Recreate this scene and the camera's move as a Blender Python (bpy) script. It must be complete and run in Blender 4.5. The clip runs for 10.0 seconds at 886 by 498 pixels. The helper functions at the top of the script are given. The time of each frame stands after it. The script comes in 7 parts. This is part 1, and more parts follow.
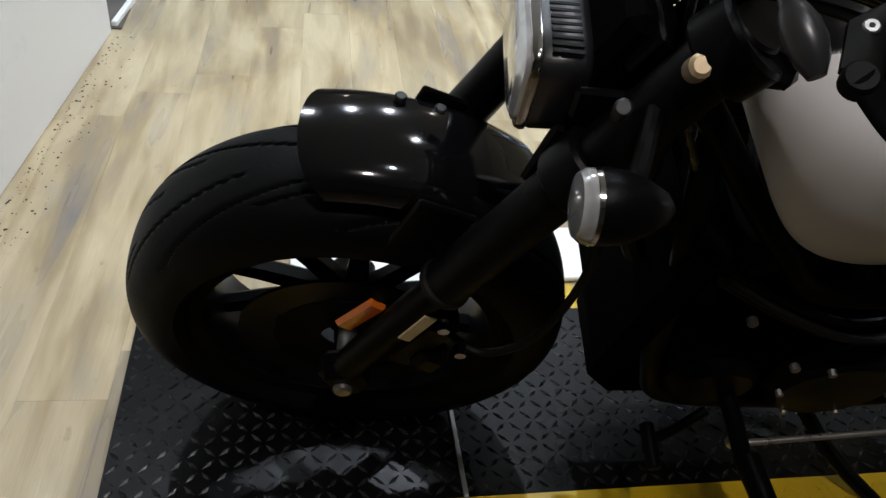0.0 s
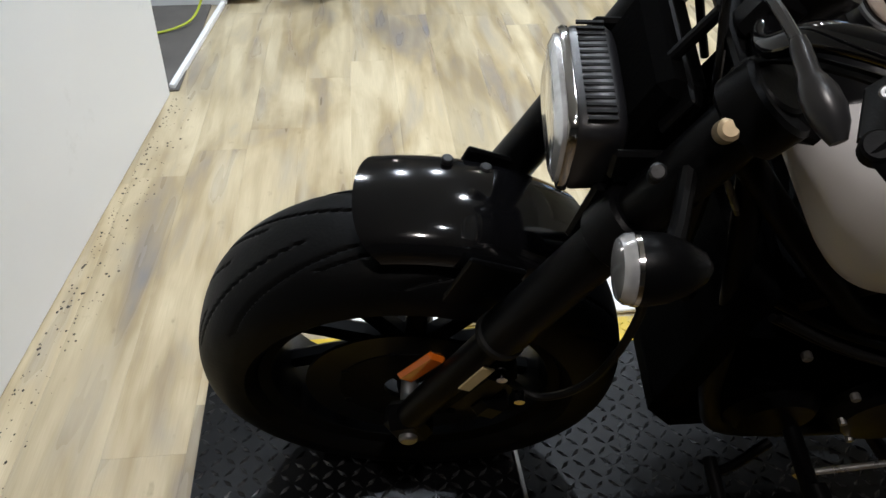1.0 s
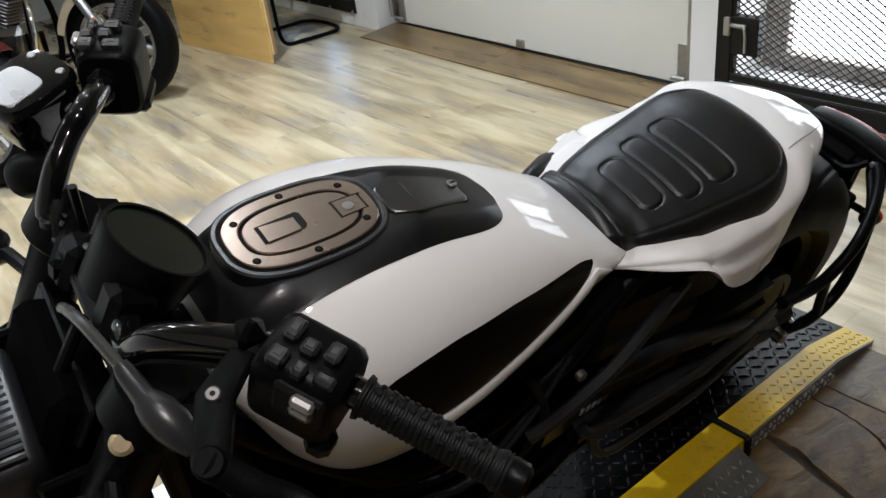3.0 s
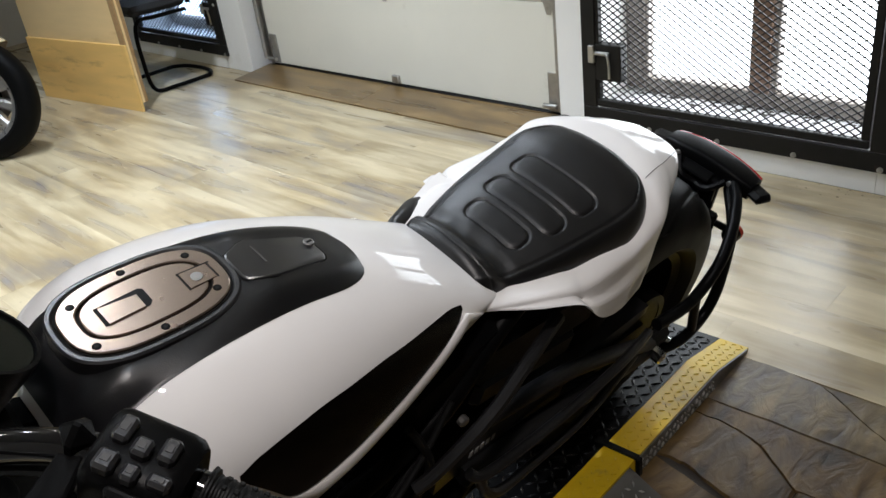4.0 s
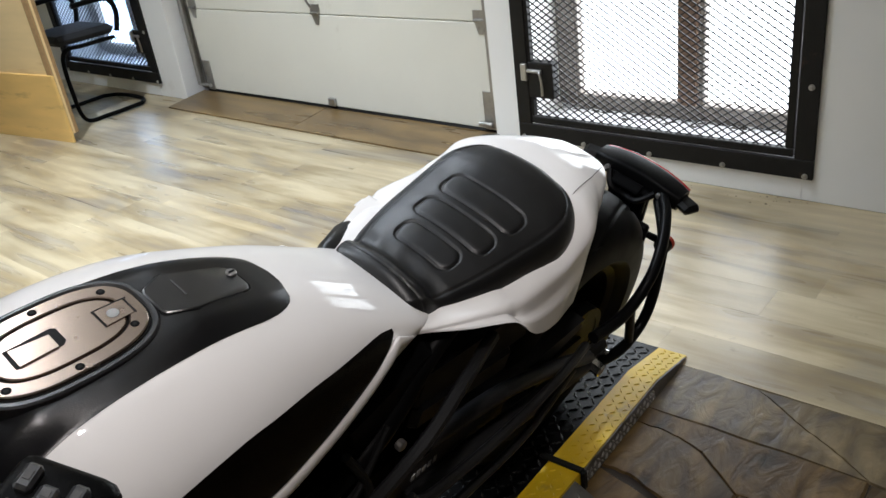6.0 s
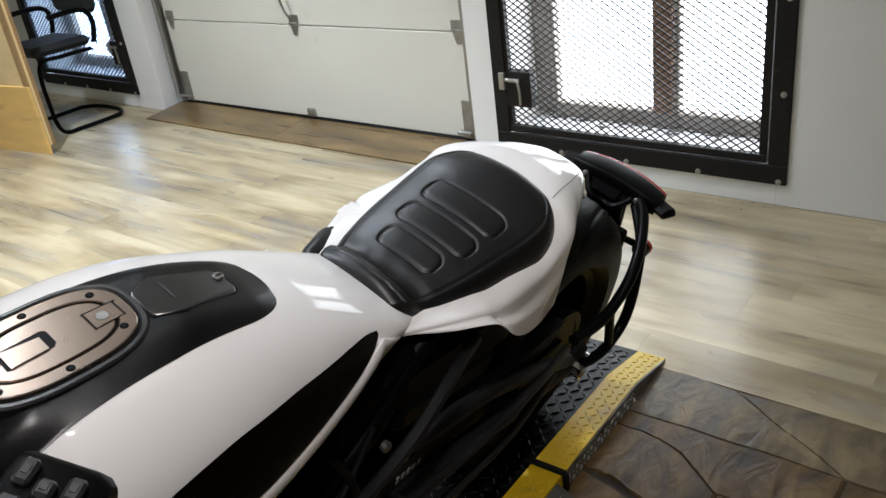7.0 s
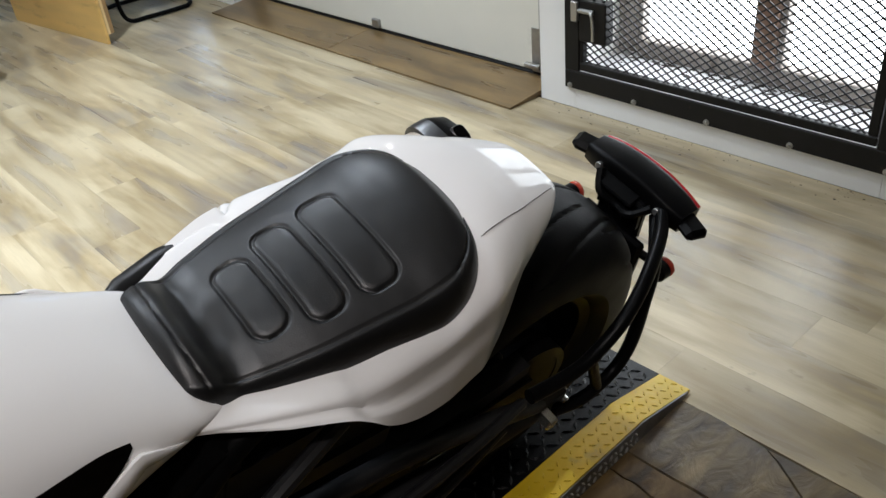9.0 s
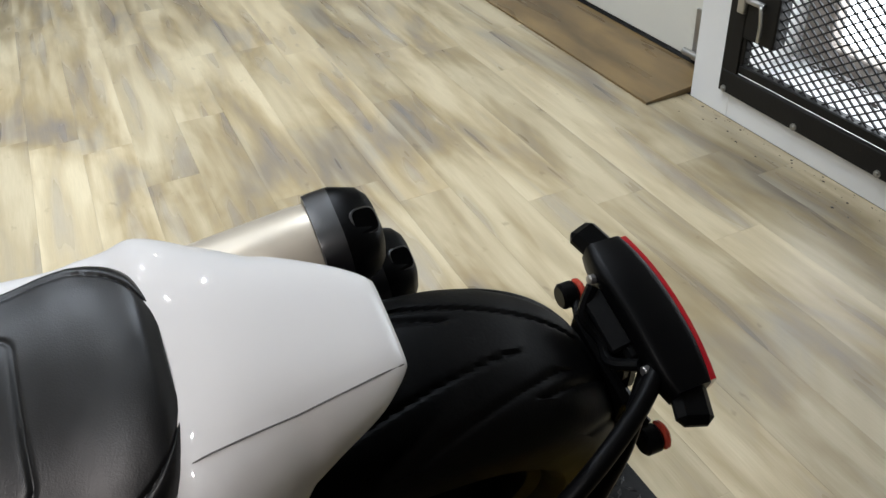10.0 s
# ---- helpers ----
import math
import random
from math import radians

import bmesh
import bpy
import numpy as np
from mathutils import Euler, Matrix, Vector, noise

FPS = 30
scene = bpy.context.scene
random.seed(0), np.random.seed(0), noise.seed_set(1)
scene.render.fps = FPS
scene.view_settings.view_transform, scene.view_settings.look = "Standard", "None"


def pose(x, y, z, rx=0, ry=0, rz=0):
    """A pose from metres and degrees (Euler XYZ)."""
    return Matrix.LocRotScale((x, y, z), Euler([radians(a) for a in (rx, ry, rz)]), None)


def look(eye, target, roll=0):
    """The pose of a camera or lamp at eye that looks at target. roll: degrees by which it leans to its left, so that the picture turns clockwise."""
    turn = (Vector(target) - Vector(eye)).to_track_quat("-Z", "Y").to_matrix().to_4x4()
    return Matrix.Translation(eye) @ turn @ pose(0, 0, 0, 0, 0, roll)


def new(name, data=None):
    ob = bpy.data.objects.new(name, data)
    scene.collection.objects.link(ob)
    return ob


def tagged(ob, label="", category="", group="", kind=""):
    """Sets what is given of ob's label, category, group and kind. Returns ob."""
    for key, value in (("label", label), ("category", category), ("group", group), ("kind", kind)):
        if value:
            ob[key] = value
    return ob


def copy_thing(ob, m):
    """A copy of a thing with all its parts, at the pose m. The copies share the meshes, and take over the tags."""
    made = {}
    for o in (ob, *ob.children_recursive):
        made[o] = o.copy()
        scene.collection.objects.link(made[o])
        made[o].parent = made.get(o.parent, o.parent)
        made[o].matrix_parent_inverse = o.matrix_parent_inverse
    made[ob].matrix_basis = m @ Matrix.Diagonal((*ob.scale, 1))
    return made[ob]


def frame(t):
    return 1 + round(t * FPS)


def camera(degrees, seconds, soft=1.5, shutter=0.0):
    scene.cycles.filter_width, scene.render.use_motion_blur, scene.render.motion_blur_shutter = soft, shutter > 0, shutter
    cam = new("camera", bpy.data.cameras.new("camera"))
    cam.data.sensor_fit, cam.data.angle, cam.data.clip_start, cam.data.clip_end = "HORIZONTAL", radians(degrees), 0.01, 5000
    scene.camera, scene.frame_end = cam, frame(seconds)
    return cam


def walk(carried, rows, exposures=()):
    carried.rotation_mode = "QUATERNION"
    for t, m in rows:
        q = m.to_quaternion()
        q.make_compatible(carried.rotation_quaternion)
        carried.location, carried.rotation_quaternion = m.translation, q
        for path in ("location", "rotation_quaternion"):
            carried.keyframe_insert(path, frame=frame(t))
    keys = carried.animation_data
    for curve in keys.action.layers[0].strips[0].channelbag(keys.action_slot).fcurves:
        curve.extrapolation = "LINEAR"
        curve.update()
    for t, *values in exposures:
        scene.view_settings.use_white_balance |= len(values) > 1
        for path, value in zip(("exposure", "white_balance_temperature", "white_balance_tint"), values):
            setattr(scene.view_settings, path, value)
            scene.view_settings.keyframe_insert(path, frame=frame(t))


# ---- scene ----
cam = camera(56.5, 10.0, soft=1.5)
ROWS = [
    (0, (0.362, -0.657, 1.203), (0.653, 0.907, -0.009), 6.6),
    (0.5, (0.333, -0.673, 1.213), (0.464, 0.915, 0.003), 4.4),
    (1, (0.363, -0.669, 1.26), (0.519, 0.945, 0.089), 0.2),
    (1.5, (0.42, -0.679, 1.333), (0.755, 0.953, 0.227), -2.9),
    (2, (0.496, -0.67, 1.36), (1.088, 0.955, 0.357), -5.6),
    (2.5, (0.555, -0.674, 1.368), (1.374, 0.86, 0.38), -6.7),
    (3, (0.591, -0.663, 1.368), (1.581, 0.778, 0.397), -7.1),
    (3.2, (0.606, -0.664, 1.373), (1.642, 0.744, 0.401), -7.7),
    (4.3, (0.653, -0.67, 1.379), (1.883, 0.605, 0.45), -7.8),
    (4.5, (0.659, -0.67, 1.377), (1.896, 0.593, 0.441), -8.1),
    (5, (0.662, -0.674, 1.379), (1.93, 0.571, 0.461), -8.1),
    (5.5, (0.664, -0.678, 1.378), (1.95, 0.55, 0.463), -8.3),
    (7, (0.643, -0.695, 1.379), (1.988, 0.485, 0.486), -7.8),
    (7.5, (0.604, -0.692, 1.38), (1.941, 0.462, 0.442), -10.5),
    (8, (0.713, -0.7, 1.358), (1.997, 0.488, 0.389), -11.9),
    (8.5, (0.925, -0.713, 1.363), (2.068, 0.61, 0.392), -8.5),
    (8.8, (1.048, -0.678, 1.351), (2.113, 0.639, 0.287), -10.0),
    (9, (1.148, -0.625, 1.331), (2.219, 0.684, 0.263), -6.0),
    (9.5, (1.425, -0.521, 1.312), (2.414, 0.775, 0.152), -9.4),
    (10, (1.731, -0.468, 1.307), (2.353, 1.014, 0.118), -3.8),
]
EXPOSURES = [(0.0, 0.85), (1.0, 1.05), (1.6, 1.02), (2.5, 1.06), (3.0, 1.15), (4.5, 1.26), (7.0, 1.28), (8.5, 1.20), (9.0, 1.08), (9.5, 1.06), (10.0, 1.0)]
walk(cam, [(t, look(eye, target, roll)) for t, eye, target, roll in ROWS], EXPOSURES)

# ---- light ----
world = bpy.data.worlds.new("daylight")
scene.world = world
world.use_nodes = True
sky = world.node_tree.nodes.new("ShaderNodeTexSky")
sky.sky_type, sky.sun_disc, sky.sun_elevation, sky.sun_rotation = "NISHITA", False, radians(35), radians(80)
world.node_tree.links.new(sky.outputs[0], world.node_tree.nodes["Background"].inputs[0])
world.node_tree.nodes["Background"].inputs[1].default_value = 0.12


def lamp(name, kind, matrix, power, colour, **values):
    data = bpy.data.lights.new(name, kind)
    data.energy, data.color = power, colour
    if kind == "AREA":
        data.shape, data.size, data.size_y = "RECTANGLE", values["size"], values["size_y"]
    if kind == "SPOT":
        data.spot_size, data.spot_blend, data.shadow_soft_size = radians(values["cone"]), 0.6, values["soft"]
    if kind == "SUN":
        data.angle = radians(values["angle"])
    ob = new(name, data)
    ob.matrix_world = matrix
    return ob


lamp("sun", "SUN", look((8, -3, 6), (3.6, 0.8, 0.6)), 2.0, (1.0, 0.95, 0.88), angle=3)
# ceiling spots: a row along the aisle first, then fill spots added for brightness
SPOTS = [(-0.9, 1.75, 22), (-0.25, 1.8, 32), (0.4, 1.85, 48), (1.0, 2.0, 78), (-1.5, 3.6, 22), (0.4, 4.2, 30), (2.0, 3.1, 98), (2.5, 1.5, 52), (0.95, -0.45, 8), (0.5, -1.15, 46), (1.36, 0.90, 10)]
SPOT_HEIGHT = 2.92
# WARM tints the fill spot added on the near side for the tank
COOL, WARM = (0.780, 0.875, 1.0), (1.0, 0.92, 0.90)
for sx, sy, power in SPOTS:
    aim = (sx + 0.05, sy + 0.02, 0) if sy > -1 else (0.85, 0.0, 0.9)
    lamp("spot_light", "SPOT", look((sx, sy, SPOT_HEIGHT - 0.05), aim), power, COOL if sy > -1 else WARM, cone=105 if sy > -1 else 62, soft=0.028 if sy > -1 else 0.06)

# ---- materials ----
def mat(name, colour, rough=0.5, metal=0.0, var=0.15, scale=9.0, bump=0.0, fine=180.0, coat=0.0, stretch=(1, 1, 1), dirt=None, dirt_scale=3.0, dirt_at=0.6, rough_var=0.12, spec=0.5):
    """A surface with grain at two scales, optional stains and fine relief."""
    m = bpy.data.materials.new(name)
    m.use_nodes = True
    n, link = m.node_tree.nodes, m.node_tree.links
    shader = n["Principled BSDF"]
    place, mapping = n.new("ShaderNodeTexCoord"), n.new("ShaderNodeMapping")
    mapping.inputs["Scale"].default_value = stretch
    link.new(place.outputs["Object"], mapping.inputs[0])
    coarse, grain = n.new("ShaderNodeTexNoise"), n.new("ShaderNodeTexNoise")
    coarse.inputs["Scale"].default_value, coarse.inputs["Detail"].default_value = scale, 5
    grain.inputs["Scale"].default_value, grain.inputs["Detail"].default_value = fine, 3
    for tex in (coarse, grain):
        link.new(mapping.outputs[0], tex.inputs["Vector"])
    mix = n.new("ShaderNodeMix")
    mix.data_type = "RGBA"
    mix.inputs["A"].default_value = (*[c * (1 - var) for c in colour], 1)
    mix.inputs["B"].default_value = (*[min(1, c * (1 + var)) for c in colour], 1)
    link.new(coarse.outputs[0], mix.inputs["Factor"])
    last = mix.outputs["Result"]
    if dirt:
        spot, ramp, over = n.new("ShaderNodeTexNoise"), n.new("ShaderNodeValToRGB"), n.new("ShaderNodeMix")
        spot.inputs["Scale"].default_value, spot.inputs["Detail"].default_value, spot.inputs["Roughness"].default_value = dirt_scale, 8, 0.65
        link.new(mapping.outputs[0], spot.inputs["Vector"])
        ramp.color_ramp.elements[0].position, ramp.color_ramp.elements[1].position = dirt_at, min(1, dirt_at + 0.14)
        link.new(spot.outputs[0], ramp.inputs[0])
        over.data_type = "RGBA"
        over.inputs["B"].default_value = (*dirt, 1)
        link.new(ramp.outputs[0], over.inputs["Factor"])
        link.new(last, over.inputs["A"])
        last = over.outputs["Result"]
    link.new(last, shader.inputs["Base Color"])
    gloss = n.new("ShaderNodeMapRange")
    gloss.inputs["To Min"].default_value, gloss.inputs["To Max"].default_value = max(0.02, rough - rough_var), min(1, rough + rough_var)
    link.new(coarse.outputs[0], gloss.inputs["Value"])
    link.new(gloss.outputs[0], shader.inputs["Roughness"])
    shader.inputs["Metallic"].default_value = metal
    shader.inputs["Specular IOR Level"].default_value = spec
    shader.inputs["Coat Weight"].default_value = coat
    shader.inputs["Coat Roughness"].default_value = 0.04
    if bump:
        relief = n.new("ShaderNodeBump")
        relief.inputs["Strength"].default_value, relief.inputs["Distance"].default_value = bump, 0.002
        link.new(grain.outputs[0], relief.inputs["Height"])
        link.new(relief.outputs[0], shader.inputs["Normal"])
    return m


def plank_material(name, pale, brown, grey):
    """Printed wood plank: long streaks, plank to plank variation and a low satin sheen."""
    m = bpy.data.materials.new(name)
    m.use_nodes = True
    n, link = m.node_tree.nodes, m.node_tree.links
    shader = n["Principled BSDF"]
    geo, info = n.new("ShaderNodeNewGeometry"), n.new("ShaderNodeObjectInfo")
    shift, add = n.new("ShaderNodeVectorMath"), n.new("ShaderNodeVectorMath")
    shift.operation, add.operation = "SCALE", "ADD"
    shift.inputs[0].default_value = (13.7, 41.3, 0)
    link.new(info.outputs["Random"], shift.inputs["Scale"])
    link.new(geo.outputs["Position"], add.inputs[0])
    link.new(shift.outputs[0], add.inputs[1])

    def noise_at(stretch, scale, detail, rough=0.55, distort=0.0, source=add):
        mp, tex = n.new("ShaderNodeMapping"), n.new("ShaderNodeTexNoise")
        mp.inputs["Scale"].default_value = stretch
        tex.inputs["Scale"].default_value, tex.inputs["Detail"].default_value = scale, detail
        tex.inputs["Roughness"].default_value, tex.inputs["Distortion"].default_value = rough, distort
        link.new(source.outputs["Position" if source == geo else "Vector"], mp.inputs[0])
        link.new(mp.outputs[0], tex.inputs["Vector"])
        return tex.outputs[0]

    def ramp(source, stops):
        r = n.new("ShaderNodeValToRGB")
        while len(r.color_ramp.elements) < len(stops):
            r.color_ramp.elements.new(0.5)
        for e, (at, c) in zip(r.color_ramp.elements, stops):
            e.position, e.color = at, (*c, 1)
        link.new(source, r.inputs[0])
        return r.outputs[0]

    def blend(kind, factor, a, b):
        x = n.new("ShaderNodeMix")
        x.data_type, x.blend_type = "RGBA", kind
        if isinstance(factor, float):
            x.inputs["Factor"].default_value = factor
        else:
            link.new(factor, x.inputs["Factor"])
        link.new(a, x.inputs["A"])
        link.new(b, x.inputs["B"])
        return x.outputs["Result"]

    broad = noise_at((2.6, 0.75, 1), 1.8, 4, 0.55, 0.5, geo)
    streak = noise_at((5.6, 0.62, 1), 2.4, 2, 0.5, 0.2)
    fine = noise_at((120, 3.5, 1), 3.0, 3)
    knots = noise_at((9, 5, 1), 3.0, 3, 0.5)
    base = ramp(broad, [(0.34, grey), (0.46, brown), (0.58, pale)])
    line = ramp(streak, [(0.27, tuple(c * 1.25 for c in grey)), (0.46, brown), (0.60, pale)])
    colour = blend("MIX", 0.48, base, line)
    colour = blend("MULTIPLY", 0.34, colour, ramp(fine, [(0.3, (0.72, 0.70, 0.66)), (0.65, (1, 1, 1))]))
    colour = blend("MULTIPLY", 0.45, colour, ramp(knots, [(0.24, (0.42, 0.38, 0.34)), (0.33, (1, 1, 1))]))
    tone = n.new("ShaderNodeMapRange")
    tone.inputs["To Min"].default_value, tone.inputs["To Max"].default_value = 0.88, 1.08
    link.new(info.outputs["Random"], tone.inputs["Value"])
    hsv = n.new("ShaderNodeHueSaturation")
    link.new(tone.outputs[0], hsv.inputs["Value"])
    link.new(colour, hsv.inputs["Color"])
    link.new(hsv.outputs[0], shader.inputs["Base Color"])
    gloss = n.new("ShaderNodeMapRange")
    gloss.inputs["To Min"].default_value, gloss.inputs["To Max"].default_value = 0.24, 0.33
    link.new(streak, gloss.inputs["Value"])
    link.new(gloss.outputs[0], shader.inputs["Roughness"])
    relief = n.new("ShaderNodeBump")
    relief.inputs["Strength"].default_value, relief.inputs["Distance"].default_value = 0.25, 0.001
    link.new(fine, relief.inputs["Height"])
    link.new(relief.outputs[0], shader.inputs["Normal"])
    return m


def glowing(name, colour, strength):
    m = bpy.data.materials.new(name)
    m.use_nodes = True
    shader = m.node_tree.nodes["Principled BSDF"]
    shader.inputs["Base Color"].default_value = (0.8, 0.8, 0.8, 1)
    shader.inputs["Emission Color"].default_value = (*colour, 1)
    shader.inputs["Emission Strength"].default_value = strength
    return m


PLANK = plank_material("vinyl_plank", (0.605, 0.512, 0.340), (0.370, 0.286, 0.160), (0.185, 0.172, 0.168))


def slate_material(name, tan, brown, grey):
    """Flagstone with marbled bands that run across it and a sealed, patchy sheen."""
    m = bpy.data.materials.new(name)
    m.use_nodes = True
    n, link = m.node_tree.nodes, m.node_tree.links
    shader = n["Principled BSDF"]
    geo, info, mp = n.new("ShaderNodeNewGeometry"), n.new("ShaderNodeObjectInfo"), n.new("ShaderNodeMapping")
    mp.inputs["Scale"].default_value = (1.0, 2.0, 1.0)
    mp.inputs["Rotation"].default_value = (0, 0, radians(28))
    link.new(geo.outputs["Position"], mp.inputs[0])
    shift = n.new("ShaderNodeVectorMath")
    shift.operation = "MULTIPLY_ADD"
    shift.inputs[1].default_value = (3.1, 5.7, 0)
    link.new(info.outputs["Random"], shift.inputs[0])
    link.new(mp.outputs[0], shift.inputs[2])
    texs = []
    for scale, detail, distort in ((3.4, 6, 1.6), (9.0, 6, 1.0), (55.0, 3, 0.0)):
        t = n.new("ShaderNodeTexNoise")
        t.inputs["Scale"].default_value, t.inputs["Detail"].default_value, t.inputs["Distortion"].default_value = scale, detail, distort
        link.new(shift.outputs[0], t.inputs["Vector"])
        texs.append(t.outputs[0])
    cols = []
    for tex, stops in ((texs[0], ((0.34, grey), (0.47, brown), (0.60, tan))), (texs[1], ((0.34, tuple(c * 0.55 for c in grey)), (0.50, brown), (0.66, tuple(c * 1.25 for c in tan))))):
        r = n.new("ShaderNodeValToRGB")
        r.color_ramp.elements.new(0.5)
        for e, (at, c) in zip(r.color_ramp.elements, stops):
            e.position, e.color = at, (*c, 1)
        link.new(tex, r.inputs[0])
        cols.append(r.outputs[0])
    mix = n.new("ShaderNodeMix")
    mix.data_type = "RGBA"
    mix.inputs["Factor"].default_value = 0.42
    link.new(cols[0], mix.inputs["A"])
    link.new(cols[1], mix.inputs["B"])
    tone, hsv = n.new("ShaderNodeMapRange"), n.new("ShaderNodeHueSaturation")
    tone.inputs["To Min"].default_value, tone.inputs["To Max"].default_value = 0.62, 1.35
    link.new(info.outputs["Random"], tone.inputs["Value"])
    link.new(tone.outputs[0], hsv.inputs["Value"])
    link.new(mix.outputs["Result"], hsv.inputs["Color"])
    link.new(hsv.outputs[0], shader.inputs["Base Color"])
    gloss = n.new("ShaderNodeMapRange")
    gloss.inputs["To Min"].default_value, gloss.inputs["To Max"].default_value = 0.22, 0.56
    link.new(texs[1], gloss.inputs["Value"])
    link.new(gloss.outputs[0], shader.inputs["Roughness"])
    relief = n.new("ShaderNodeBump")
    relief.inputs["Strength"].default_value, relief.inputs["Distance"].default_value = 0.8, 0.006
    link.new(texs[1], relief.inputs["Height"])
    link.new(relief.outputs[0], shader.inputs["Normal"])
    return m


PALESTONE = slate_material("pale_slate", (0.20, 0.150, 0.080), (0.115, 0.084, 0.045), (0.075, 0.064, 0.054))
STONE = slate_material("sealed_slate", (0.185, 0.118, 0.044), (0.082, 0.050, 0.020), (0.036, 0.029, 0.023))
GRIT = mat("dark_grit", (0.05, 0.042, 0.035), 0.9, var=0.4)
GROUT = mat("floor_grout", (0.035, 0.028, 0.022), 0.7, var=0.3, bump=0.4)
WALL = mat("white_wall_paint", (0.80, 0.79, 0.77), 0.55, var=0.04, scale=2.5, bump=0.12, fine=90, dirt=(0.60, 0.57, 0.52), dirt_scale=1.6, dirt_at=0.64)
PANEL = mat("white_panel_paint", (0.86, 0.86, 0.86), 0.42, var=0.03, scale=2, bump=0.06, fine=120, dirt=(0.66, 0.65, 0.62), dirt_scale=2.0, dirt_at=0.66)
DOOR = mat("cream_door_steel", (0.70, 0.68, 0.60), 0.5, var=0.05, scale=3, bump=0.15, fine=150, dirt=(0.52, 0.48, 0.40), dirt_scale=2.3, dirt_at=0.63)
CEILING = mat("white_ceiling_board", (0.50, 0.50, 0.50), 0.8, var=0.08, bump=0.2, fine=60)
RUBBER = mat("black_rubber_seal", (0.004, 0.004, 0.004), 0.55, var=0.3, bump=0.2, spec=0.2)
THRESHOLD = plank_material("worn_plywood", (0.250, 0.162, 0.068), (0.150, 0.096, 0.042), (0.070, 0.047, 0.025))
PLYWOOD = mat("fresh_plywood", (0.76, 0.49, 0.165), 0.45, var=0.25, scale=2.2, bump=0.15, fine=60, stretch=(1, 1, 5), dirt=(0.42, 0.25, 0.09), dirt_scale=1.7, dirt_at=0.55)
PALEPLY = mat("pale_plywood", (0.78, 0.58, 0.30), 0.45, var=0.12, scale=2.6, bump=0.12, fine=60, stretch=(1, 1, 6), dirt=(0.60, 0.40, 0.18), dirt_scale=1.2, dirt_at=0.62)
EDGE_PLY = mat("plywood_edge", (0.36, 0.22, 0.10), 0.6, var=0.4, scale=60, stretch=(3, 1, 1))
# charcoal on the unseen walls holds down bounce light and reflections
DARKWALL = mat("charcoal_wall_paint", (0.16, 0.16, 0.165), 0.6, var=0.08, scale=2.5, bump=0.12, fine=90)
GALV = mat("galvanised_steel", (0.42, 0.41, 0.39), 0.42, 0.9, var=0.25, scale=30, bump=0.1, dirt=(0.22, 0.19, 0.16), dirt_scale=12)
CAGE = mat("black_cage_steel", (0.013, 0.012, 0.011), 0.5, 0.1, var=0.4, scale=14, bump=0.2, dirt=(0.06, 0.038, 0.025), dirt_scale=9, dirt_at=0.62, spec=0.2)
MESHSTEEL = mat("mesh_steel", (0.016, 0.016, 0.017), 0.5, 0.4, var=0.3, scale=20)
WINDOW_WOOD = mat("brown_window_wood", (0.24, 0.145, 0.095), 0.6, var=0.3, scale=8, bump=0.3, fine=70, stretch=(4, 4, 0.6), dirt=(0.45, 0.42, 0.38), dirt_scale=6, dirt_at=0.60)
WEATHERED = mat("weathered_sill", (0.66, 0.66, 0.67), 0.75, var=0.3, scale=7, bump=0.4, dirt=(0.22, 0.19, 0.17), dirt_scale=6, dirt_at=0.57)
SASH = mat("weathered_sash_wood", (0.34, 0.30, 0.265), 0.75, var=0.35, scale=9, bump=0.4, stretch=(3, 3, 0.7), dirt=(0.14, 0.11, 0.09), dirt_scale=6, dirt_at=0.56)
SKYLIGHT = glowing("bright_outside", (0.86, 0.93, 1.0), 3.2)
BLUELIGHT = glowing("blue_outside", (0.45, 0.66, 1.0), 4.0)
BULB = glowing("lamp_glow", (1.0, 0.95, 0.85), 60)
# worn lugs, brightened past the deck so they seem to catch light
WORNGLINT = mat("worn_tread_lug", (0.045, 0.045, 0.045), 0.27, 0.7, var=0.5, scale=30, bump=0.1)
DISC = mat("dark_brake_disc", (0.012, 0.012, 0.012), 0.35, 0.8, var=0.2, scale=20)
DECK = mat("black_tread_plate", (0.0032, 0.0032, 0.0034), 0.31, 0.0, spec=0.13, var=0.35, scale=6, bump=0.25, fine=160, dirt=(0.010, 0.0095, 0.009), dirt_scale=7, dirt_at=0.58)
YELLOW = mat("yellow_paint", (0.62, 0.41, 0.010), 0.38, 0.0, var=0.2, scale=8, bump=0.2, fine=140, dirt=(0.33, 0.24, 0.05), dirt_scale=10, dirt_at=0.6)
TREADLUG = mat("bright_tread_lug", (0.62, 0.61, 0.58), 0.30, 0.9, var=0.2, scale=30)
TREADSILVER = mat("bright_tread_plate", (0.20, 0.195, 0.185), 0.40, 0.85, var=0.3, scale=12, bump=0.2, dirt=(0.085, 0.076, 0.062), dirt_scale=9, dirt_at=0.52)
WHITE = mat("pearl_white_paint", (0.83, 0.815, 0.80), 0.55, var=0.02, scale=4, coat=0.7, rough_var=0.04, spec=0.2)
SATIN = mat("satin_black_plastic", (0.0026, 0.0026, 0.0028), 0.36, var=0.2, scale=20, bump=0.12, fine=500, spec=0.09)
PADBLACK = mat("black_tank_pad", (0.0100, 0.0100, 0.0115), 0.33, var=0.12, scale=10, bump=0.08, fine=600, rough_var=0.03, spec=1.0)
GLOSS = mat("gloss_black_paint", (0.0035, 0.0035, 0.004), 0.10, var=0.2, coat=0.4, rough_var=0.03, spec=0.3)
